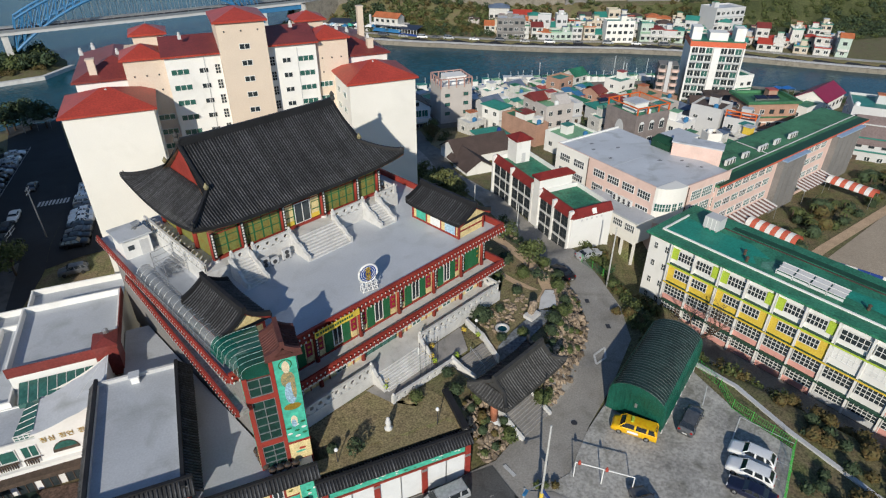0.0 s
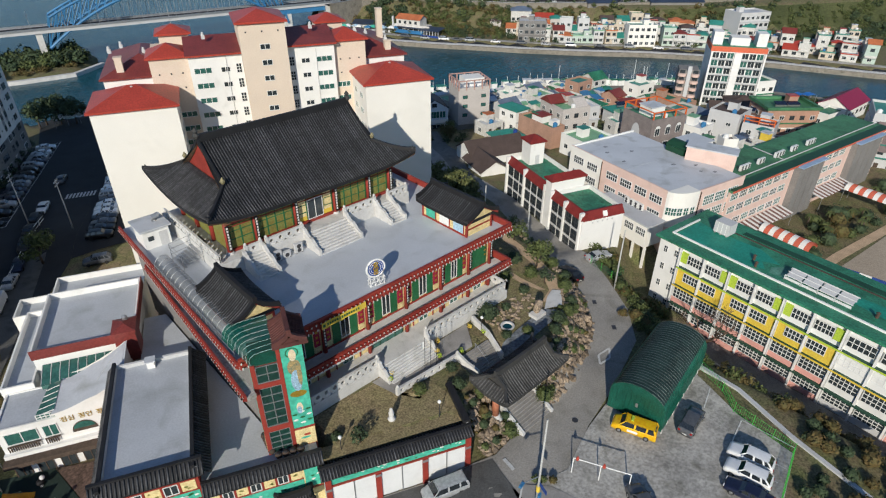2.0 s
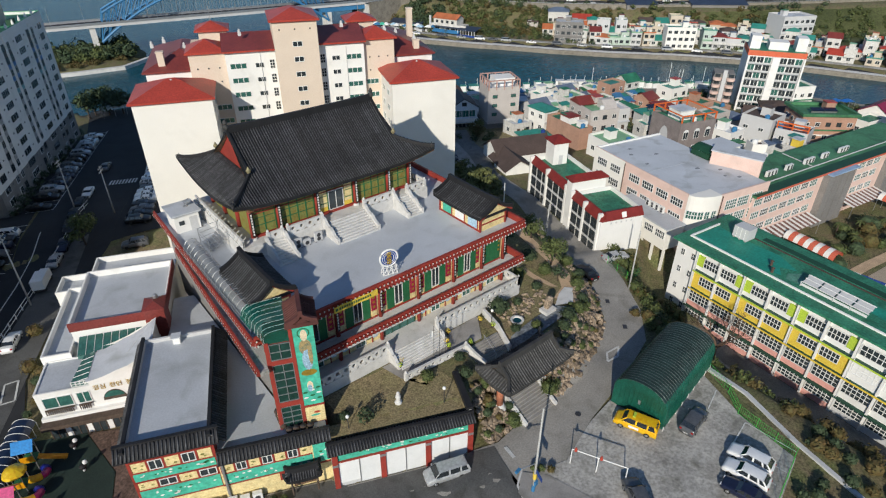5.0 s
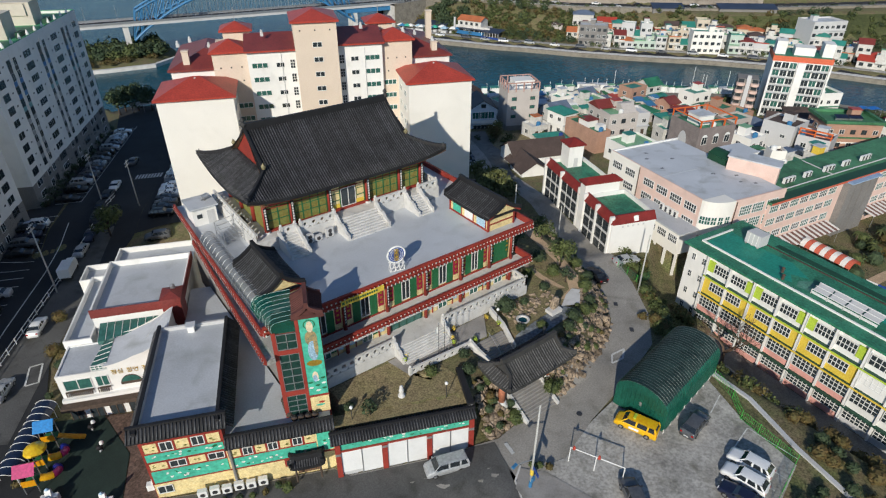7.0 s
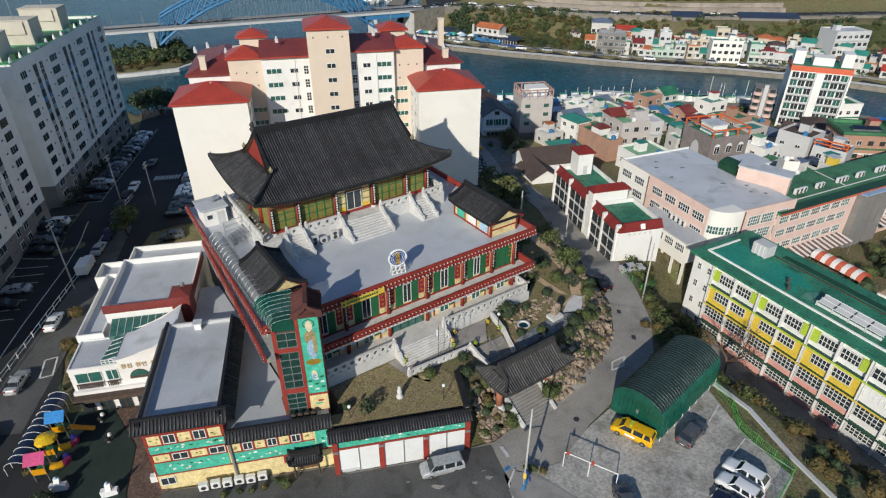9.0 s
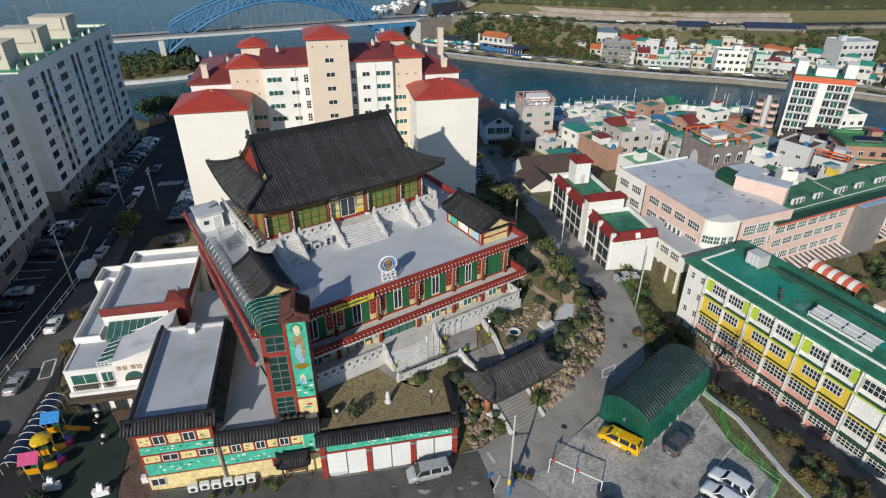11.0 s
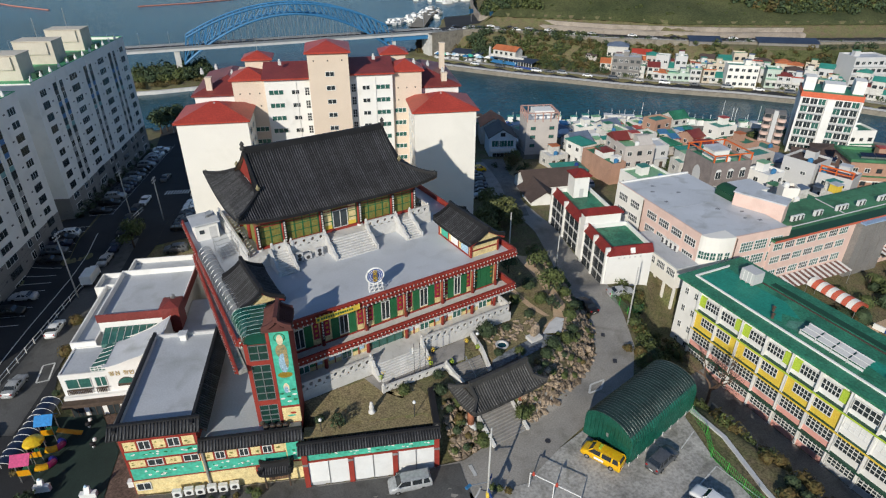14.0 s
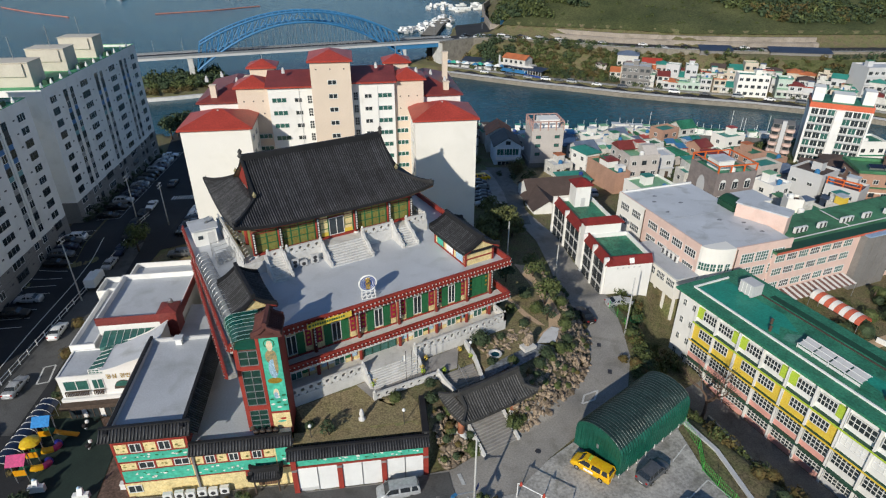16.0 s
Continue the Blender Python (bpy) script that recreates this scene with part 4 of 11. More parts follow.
for sx in (-1, 1):
    f = Geo().lathe([(0.3, 0), (0.42, 0.3), (0.2, 0.6), (0.34, 0.85), (0.1, 1.25)], 0, 0, 8).moved(pose(sx * 10.65, 0, 13.9))
    part("ridge_ornament", f, TILE2, HALL, "stone-grey ridge-end ornament")
    for sy in (-1, 1):
        part("ridge_ornament", Geo().lathe([(0.2, 0), (0.32, 0.3), (0.14, 0.6), (0.05, 0.8)], 0, 0, 7).moved(pose(sx * 10.7, sy * 5.2, 9.9)), ORNAMENT, HALL, "gilt ridge ornament")
        part("ridge_ornament", Geo().lathe([(0.16, 0), (0.26, 0.25), (0.1, 0.5), (0.03, 0.7)], 0, 0, 7).moved(pose(sx * 14.5, sy * 9.1, 8.2)), TILE2, HALL)


def side_pavilion(name, x, y, half_len, half_w, h, rise, wall_mat, label, tile):
    o = thing(name, pose(x, y, YARD, 0, 0, 90), label, "pavilion")
    part("wall", Geo().box(-half_len + 0.7, half_len - 0.7, -half_w + 0.6, half_w - 0.6, 0, h + 0.2), wall_mat, o)
    for sx in (-1, 1):
        for sy in (-1, 1):
            part("column", Geo().box(sx * (half_len - 0.7) - 0.13, sx * (half_len - 0.7) + 0.13, sy * (half_w - 0.6) - 0.13, sy * (half_w - 0.6) + 0.13, 0, h + 0.1), RED, o)
    for sy in (-1, 1):
        part("sill", Geo().box(-half_len + 0.6, half_len - 0.6, sy * (half_w - 0.56) - 0.05, sy * (half_w - 0.56) + 0.05, 0, 0.25), RED, o)
        for k in range(3):
            xx = lerp(-half_len + 0.9, half_len - 0.9, (k + 0.5) / 3)
            part("panel", Geo().box(xx - 0.9, xx + 0.9, sy * (half_w - 0.58) - 0.04, sy * (half_w - 0.58) + 0.04, 0.3, h - 0.2), (NOTICE, WHITEP, TURQ)[k], o)
            part("post", Geo().box(xx - 1.1, xx - 0.95, sy * (half_w - 0.57) - 0.05, sy * (half_w - 0.57) + 0.05, 0.25, h), RED, o)
    part("sill", Geo().box(-half_len + 0.62, -half_len + 0.72, -half_w + 0.7, half_w - 0.7, 0.9, 1.1), RED, o)
    tile_roof(o, half_len, half_len, half_w, rise, 1.0, 0.35, tile, 0.36, gable_mat=CREAMPANEL, z=h)
    part("barge_board", Geo().extrude_x([(-half_w, h - 0.25), (0, h + rise - 0.25), (half_w, h - 0.25), (half_w, h + 0.05), (0, h + rise + 0.05), (-half_w, h + 0.05)], -half_len - 0.04, -half_len + 0.06), RED, o)
    return o


side_pavilion("terrace_pavilion", 32.4, 14.4, 4.9, 2.9, 2.3, 1.7, CREAMPANEL, "small black-tiled pavilion with painted panels on the terrace", TILE)
side_pavilion("stair_pavilion", 1.2, 15.6, 4.2, 2.6, 1.7, 1.9, CREAMPANEL, "low black-tiled pavilion over the terrace stair", TILE)


def round_sign():
    o = thing("emblem_sign", pose(15.1, 9.9, YARD, 0, 0, -12), "round blue and gold emblem on a white steel rack", "sign")
    z = 2.15
    ring = Geo()
    ring.tube([(1.12 * math.cos(a), 0, z + 1.12 * math.sin(a)) for a in frange(0, 6.28318, 28)], 0.13, 8, False)
    part("rim", ring, WHITEP, o, smooth=True)
    disc = Geo()
    n = 28
    disc.add([(1.05 * math.cos(6.28318 * k / n), y, z + 1.05 * math.sin(6.28318 * k / n)) for y in (-0.05, 0.05) for k in range(n)],
             [tuple(range(n)), tuple(range(n, 2 * n))[::-1]])
    part("disc", disc, BLUEP, o)
    for r in (0.62, 0.84):
        part("ring", Geo().tube([(r * math.cos(a), -0.07, z + r * math.sin(a)) for a in frange(0, 6.28318, 24)], 0.03, 5, False), WHITEP, o)
    for dz, r in ((-0.55, 0.24), (0, 0.28), (0.55, 0.24)):
        part("emblem", Geo().tube([(r * math.cos(a), -0.09, z + dz + r * math.sin(a)) for a in frange(0, 6.28318, 16)], 0.075, 6, False), GOLD, o, "gilt emblem shape")
    part("emblem", Geo().box(-0.07, 0.07, -0.12, -0.06, z - 0.8, z + 0.8), GOLD, o)
    for x in (-0.9, -0.3, 0.3, 0.9):
        for y in (-0.35, 0.35):
            part("post", Geo().tube([(x, y, 0), (x * 0.9, y * 0.4, 1.25)], 0.045, 6), WHITEP, o)
    for zz in (0.05, 0.55, 1.05):
        for y in (-0.35, 0.35):
            part("rail", Geo().tube([(-0.95, y, zz), (0.95, y, zz)], 0.04, 6), WHITEP, o)
        for x in (-0.9, 0.9):
            part("rail", Geo().tube([(x, -0.35, zz), (x, 0.35, zz)], 0.04, 6), WHITEP, o)
    for k in range(3):
        x = -0.9 + k * 0.6
        part("brace", Geo().tube([(x, -0.35, 0.05), (x + 0.6, -0.35, 1.05)], 0.035, 5), WHITEP, o)


round_sign()


def condenser(m, label="pale grey air-conditioner unit with twin fans", group="air conditioners", w=0.95, d=0.4, h=1.3, material=None):
    o = thing("air_conditioner", m, label, "air conditioner", group)
    part("casing", Geo().box(-w / 2, w / 2, -d / 2, d / 2, 0.1, h), material or GREYWALL, o)
    for z in ((h * 0.32, h * 0.72) if h > 1.1 else (h * 0.5,)):
        part("fan_guard", Geo().lathe([(0.27, 0), (0.29, 0.03), (0.2, 0.04)], 0, 0, 12).moved(pose(0, -d / 2, z, 90)), FRAMED, o)
    for x in (-w * 0.4, w * 0.4):
        part("foot", Geo().box(x - 0.06, x + 0.06, -d / 2, d / 2, 0, 0.098), FRAMED, o)
    return o


for k, x in enumerate((9.3, 10.5, 12.2)):
    condenser(pose(x, 21.9, YARD, 0, 0, 0), h=(1.4, 0.9, 1.4)[k], w=1.05)


def roof_hut():
    o = thing("roof_hut", pose(-1.5, 35.2, YARD), "small white rooftop hut with a steel cowl", "hut")
    part("wall", Geo().box(0, 3.2, 0, 3.4, 0, 2.6), WHITE, o)
    part("roof", Geo().box(-0.35, 3.5, -0.4, 3.7, 2.602, 2.8), ROOFBLUE, o)
    part("door", Geo().box(1.9, 2.9, -0.05, -0.004, 0, 2.0), GREYWALL, o)
    part("window", Geo().box(0.5, 1.2, -0.05, -0.004, 1.1, 1.7), GLASSD, o)
    part("cowl", Geo().tube([(2.2, 1.8, 2.8), (2.2, 1.8, 3.3), (2.9, 1.8, 3.45)], 0.35, 10), STEEL, o)


roof_hut()


def stair_canopy():
    """Clear arched canopy over the outer stair, and the scaffold cage beside the hall."""
    CLEAR = mat("clear_corrugated_sheet", (0.20, 0.21, 0.21), 0.25, 0, 0.2, 0.5, 6, 0.1)
    CLEAR.node_tree.nodes["Principled BSDF"].inputs["Alpha"].default_value = 0.45
    GREENSHEET = mat("green_canopy_sheet", (0.008, 0.12, 0.085), 0.22, 0, 0.25, 0.4, 5, 0.05)
    GREENSHEET.node_tree.nodes["Principled BSDF"].inputs["Alpha"].default_value = 0.82
    o = thing("stair_canopy", pose(-2.55, 0, YARD), "arched canopy of clear and green sheets on steel hoops", "canopy")
    def arch(a):
        return (1.15 - 1.15 * math.cos(a), 0.35 + 1.55 * math.sin(a))
    ar = [arch(a) for a in frange(0.15, 2.2, 8)]
    for y0, y1, mt, nm in ((12.2, 29.5, CLEAR, "clear_sheet"), (9.6, 12.2, GREENSHEET, "green_sheet")):
        w = 1.0 if mt is CLEAR else 1.05
        g = Geo().grid(lambda i, y: (ar[int(i)][0] * w, y, ar[int(i)][1] + (0 if y > 11 else (y - 12.2) * 0.02)), list(range(9)), frange(y0, y1, 12))
        part(nm, g, mt, o, smooth=True)
        n = int((y1 - y0) / 1.15)
        for k in range(n + 1):
            y = lerp(y0, y1, k / n)
            part("hoop", Geo().tube([(ar[0][0] * w, y, 0)] + [(p * w, y, q + 0.04 + (0 if y > 11 else (y - 12.2) * 0.02)) for p, q in ar], 0.028, 5), STEEL, o)
    for z in (0.4, 1.2):
        part("rail", Geo().tube([(0.02, 9.5, z), (0.02, 29.5, z)], 0.04, 5), STEEL, o)
    c = thing("scaffold_stair", pose(0.0, 27.2, YARD), "bare steel scaffold stair beside the hall", "scaffold")
    for x, y in ((0, 0), (2.6, 0.4), (0, 3.6), (2.6, 4.0), (4.2, 1.6), (4.2, 5.2)):
        part("post", Geo().tube([(x, y, 0), (x, y, 2.4 + 0.3 * (x > 2))], 0.04, 5), STEEL, c)
    for z in (0.9, 1.6, 2.3):
        part("rail", Geo().tube([(0, 0, z), (2.6, 0.4, z), (4.2, 1.6, z)], 0.035, 5), STEEL, c)
        part("rail", Geo().tube([(0, 3.6, z), (2.6, 4.0, z), (4.2, 5.2, z)], 0.035, 5), STEEL, c)
        part("rail", Geo().tube([(0, 0, z), (0, 3.6, z)], 0.035, 5), STEEL, c)
    for k in range(9):
        part("tread", Geo().box(0.2 + k * 0.42, 0.55 + k * 0.42, 0.6 + k * 0.12, 3.2 + k * 0.12, 0.15 + k * 0.2, 0.2 + k * 0.2), STEEL, c)


stair_canopy()


# ---- street front: shop house, low house, garages, lift tower (street frame: x along the front, y inward) ----
def skirt(o, x0, x1, y, z, depth=1.3, drop=1.0, m=None, caps=True):
    """A short lean-to of black tiles along a wall that faces -y; its top edge at (y, z)."""
    m = m or Matrix.Identity(4)
    base = Geo().extrude_x([(y, z), (y - depth, z - drop), (y - depth, z - drop - 0.16), (y, z - 0.3)], x0, x1).moved(m)
    part("tile_eave", base, TILE, o, "black tiled eave")
    ribs = Geo()
    n = int((x1 - x0) / 0.36)
    for i in range(n + 1):
        x = lerp(x0 + 0.1, x1 - 0.1, i / n)
        ribs.tube([(x, y, z + 0.05), (x, y - depth * 0.5, z - drop * 0.53 + 0.05), (x, y - depth - 0.05, z - drop + 0.05)], 0.09, 5)
    part("tiling", ribs.moved(m), TILERIB, o, smooth=True)["kind"] = "stuff"
    part("ridge", Geo().box(x0, x1, y - 0.05, y + 0.3, z - 0.1, z + 0.28).moved(m), TILE, o)


MURALW = mat("mural_white", (0.75, 0.74, 0.70), 0.7, 0, 0.3, 4, 8, 0.0)


def mural_band(o, x0, x1, y, z0, z1, seed):
    """A turquoise wall band with small painted white and green shapes."""
    part("painted_band", Geo().box(x0, x1, y - 0.05, y - 0.004, z0, z1), TURQ, o, "turquoise painted wall band with lotus shapes")
    r = random.Random(seed)
    blobs, leaves = Geo(), Geo()
    for k in range(int((x1 - x0) * 2.2)):
        x, z, s = r.uniform(x0 + 0.3, x1 - 0.3), lerp(z0, z1, r.uniform(0.2, 0.8)), r.uniform(0.08, 0.24)
        n = 7
        pts = [(x + s * math.cos(6.28 * i / n) * r.uniform(0.6, 1.3), y - 0.056, z + s * 0.7 * math.sin(6.28 * i / n) * r.uniform(0.6, 1.2)) for i in range(n)]
        (blobs if k % 3 else leaves).poly(*pts)
    part("painted_flowers", blobs, MURALW, o)["kind"] = "stuff"
    part("painted_leaves", leaves, GREENP, o)["kind"] = "stuff"


def panel_row(o, x0, x1, y, z0, z1, kinds):
    """Red-framed panels: w a window, c a cream panel with a small painted sprig."""
    n = len(kinds)
    part("frame_rail", Geo().box(x0, x1, y - 0.09, y - 0.004, z0 - 0.12, z0 + 0.03), RED, o)
    part("frame_rail", Geo().box(x0, x1, y - 0.09, y - 0.004, z1 - 0.03, z1 + 0.1), RED, o)
    for k, c in enumerate(kinds):
        a, b = lerp(x0, x1, k / n), lerp(x0, x1, (k + 1) / n)
        part("frame_post", Geo().box(a - 0.09, a + 0.09, y - 0.10, y - 0.004, z0 + 0.03, z1 - 0.03), RED, o)
        if c == "w":
            window(o, pose((a + b) / 2, y - 0.03, z0 + 0.06), b - a - 0.25, z1 - z0 - 0.12, 2, 1, FRAMEW, GLASSD)
        else:
            part("cream_panel", Geo().box(a + 0.12, b - 0.12, y - 0.06, y - 0.004, z0 + 0.05, z1 - 0.05), CREAMPANEL, o)
            r = random.Random(k * 7 + int(z0 * 10))
            for i in range(3):
                x, z = lerp(a + 0.4, b - 0.4, r.random()), lerp(z0 + 0.35, z1 - 0.35, r.random())
                part("painted_sprig", Geo().poly(*[(x + 0.17 * math.cos(t) * r.uniform(0.5, 1.4), y - 0.065, z + 0.1 * math.sin(t)) for t in frange(0, 5.3, 6)]), OCHRE, o)


def shop_house():
    o = thing("shop_house", G @ pose(0, 0, -0.3), "three-storey house with turquoise murals and a grey flat roof", "house")
    x0, x1, y0, y1, H = -19.5, -11.3, 2.3, 19.5, 10.0
    part("wall", Geo().box(x0, x1, y0, y1, 0, H - 0.35), RED, o)
    part("roof", Geo().box(x0 + 0.3, x1 - 0.3, y0 + 0.3, y1 - 0.3, H - 0.348, H), ROOFGREY, o, "grey coated flat roof")
    part("parapet", parapet(Geo(), x0, x1, y0, y1, H - 0.349, 0.85, 0.3), GREYWALL, o)
    skirt(o, x0 - 0.75, x1 + 0.75, y0 + 0.3, H + 0.75, 1.15, 0.85)
    skirt(o, 0, y1 - y0 + 0.5, 0, H + 0.5, 1.3, 1.2, pose(x1 + 0.02, y0 - 0.3, 0, 0, 0, 90))
    skirt(o, -(y1 - y0) - 0.5, 0, 0, H + 0.5, 0.7, 0.9, pose(x0 - 0.02, y0 - 0.3, 0, 0, 0, -90))
    panel_row(o, x0 + 0.25, x1 - 0.2, y0, 7.25, 8.7, "cwcwc")
    mural_band(o, x0 + 0.25, x1 - 0.2, y0, 5.95, 7.05, 3)
    panel_row(o, x0 + 0.25, x1 - 0.2, y0, 4.6, 5.75, "cwcw")
    mural_band(o, x0 + 0.25, x1 - 0.2, y0, 2.6, 4.4, 5)
    part("lower_wall", Geo().box(x0 + 0.1, x1, y0 - 0.06, y0 - 0.004, 0, 2.45), CREAMPANEL, o)
    part("red_sill", Geo().box(x0, x1, y0 - 0.1, y0 - 0.003, 2.46, 2.6), RED, o)
    window(o, pose(-18.4, y0 - 0.08, 0.9), 1.6, 1.2)
    for y in (5, 9, 13, 17):
        window(o, pose(x0 - 0.01, y, 4.6, 0, 0, -90), 1.4, 1.2)
    v = thing("roof_vent", G @ pose(-15.6, 18.6, 9.7), "white square roof vent box", "vent")
    part("box", Geo().box(-0.4, 0.4, -0.4, 0.4, 0, 0.9), WHITE, v)
    part("cap", Geo().box(-0.55, 0.55, -0.55, 0.55, 0.905, 1.05), ROOFBLUE, v)


DOORWOOD = mat("door_wood", (0.20, 0.11, 0.06), 0.7, 0, 0.25, 1.5, 9, 0.2)


def low_house():
    o = thing("low_house", G @ pose(0, 0, -0.3), "two-storey painted house with tiled eave beside the lift tower", "house")
    x0, x1, y0, y1, H = -11.28, 0.0, 1.7, 12.5, 7.2
    plan = [(x0, y0), (x1, y0), (x1, 3.8), (-4.8, 7.8), (-15.0, 32.4), (-17.7, 32.4), (-17.7, 19.6), (x0, 19.6)]
    part("wall", Geo().prism(plan, 0, H - 0.3), CREAMPANEL, o)
    part("roof", Geo().prism(plan, H - 0.298, H), ROOFGREY, o, "grey flat roof with puddle stains")
    skirt(o, x0 + 0.05, x1 + 0.3, y0 + 0.25, H + 0.6, 0.95, 0.72)
    panel_row(o, x0 + 0.2, -1.9, y0, 5.0, 6.3, "cwcwcwc")
    mural_band(o, x0 + 0.2, -1.9, y0, 3.25, 4.8, 9)
    mural_band(o, -1.75, -0.1, y0, 3.4, 6.3, 11)
    part("red_sill", Geo().box(x0, x1, y0 - 0.1, y0 - 0.003, 3.08, 3.25), RED, o)
    part("window", Geo().box(-5.6, -3.9, y0 - 0.12, y0 - 0.004, 1.9, 3.0), RED, o, "dark red framed window")
    part("pane", Geo().box(-5.4, -4.1, y0 - 0.14, y0 - 0.122, 2.0, 2.9), GLASSD, o)
    part("downpipe", Geo().tube([(x0 + 0.35, y0 - 0.15, 0), (x0 + 0.35, y0 - 0.15, 6.9)], 0.16, 8), DARKGREY, o)
    p = thing("tiled_porch", G @ pose(-3.1, 0.7, 0.3), "small tiled porch over the entrance", "porch")
    tile_roof(p, 1.9, 1.5, 0.85, 0.6, 0.6, 0.4, TILE, 0.26, z=2.75)
    for x in (-1.35, 1.35):
        part("post", Geo().lathe([(0.12, 0), (0.10, 2.8)], x, -0.35, 8), BARK, p)
    part("door", Geo().box(-1.2, 1.2, 0.75, 0.85, 0, 2.4), DOORWOOD, p, "brown wooden lattice door")
    for k in range(9):
        part("lattice_bar", Geo().box(-1.15 + k * 0.27, -1.09 + k * 0.27, 0.70, 0.748, 0.1, 2.3), BARK, p)
    for k in range(6):
        condenser(G @ pose(-14.6 + k * 1.28, 1.05 + 0.1 * (k % 2), 0.1, 0, 0, 0), "white air-conditioner unit standing along the painted wall", "street air conditioners", 1.0, 0.5, 1.1, FRAMEW)


def garages():
    o = thing("garage_row", G @ pose(0, 0, -0.4), "row of garages with white roller shutters under a tiled eave", "garage")
    H = 6.0
    part("wall", Geo().box(0, 15.9, 0.25, 3.3, 0, H), GREYWALL, o)
    mural_band(o, 0.45, 15.5, 0.25, 4.55, 5.75, 21)
    part("beam", Geo().box(0, 15.9, 0.02, 0.246, 4.36, 4.55), RED, o)
    for x in (0.0, 5.2, 10.4, 15.4):
        part("pillar", Geo().box(x, x + 0.6, -0.05, 0.244, 0, 4.35 if 1 < x < 15 else 5.8), RED, o)
        part("pillar_band", Geo().box(x - 0.01, x + 0.61, -0.065, -0.052, 3.9, 4.25), STEEL, o)
    SHUT = mat("roller_shutter", (0.64, 0.64, 0.63), 0.5, 0.1, 0.06, 0.6, 8, 0.0, stain=0.05, coarse=0.06)
    for a in (0.62, 5.82, 11.02):
        b = a + 4.56 if a < 11 else 15.38
        mid = (a + b) / 2
        for x0, x1 in ((a, mid - 0.06), (mid + 0.06, b)):
            low = 0.9 if a < 1 and x0 == a else 0.4
            g = Geo().extrude_x([(0.12 if k % 2 else 0.16, lerp(low, 4.34, k / 60)) for k in range(61)] + [(0.22, 4.34), (0.22, low)], x0, x1)
            part("roller_shutter", g, SHUT, o, "white roller shutter")
        part("mullion", Geo().box(mid - 0.055, mid + 0.055, 0.08, 0.24, 0.35, 4.35), STEEL, o)
    # gabled tile coping along the whole row
    L = 16.6
    for s in (-1, 1):
        g = Geo().extrude_x([(0.75, H + 0.72), (0.75 + s * 1.1, H + 0.12), (0.75 + s * 1.1, H), (0.75, H + 0.55)], -0.4, L - 0.4)
        part("tile_roof", g, TILE, o)
        ribs = Geo()
        n = int(L / 0.32)
        for i in range(n + 1):
            x = lerp(-0.3, L - 0.5, i / n)
            ribs.tube([(x, 0.75 + s * 0.08, H + 0.72), (x, 0.75 + s * 0.6, H + 0.43), (x, 0.75 + s * 1.15, H + 0.15)], 0.08, 5)
        part("tiling", ribs, TILERIB, o, smooth=True)["kind"] = "stuff"
    part("roof_lawn", Geo().box(0.3, 15.6, 1.86, 3.6, H - 0.5, H + 0.42), GRASS, o, "strip of dry lawn behind the tiled coping")
    part("ridge", Geo().box(-0.45, L - 0.35, 0.60, 0.90, H + 0.62, H + 0.95), TILE, o)


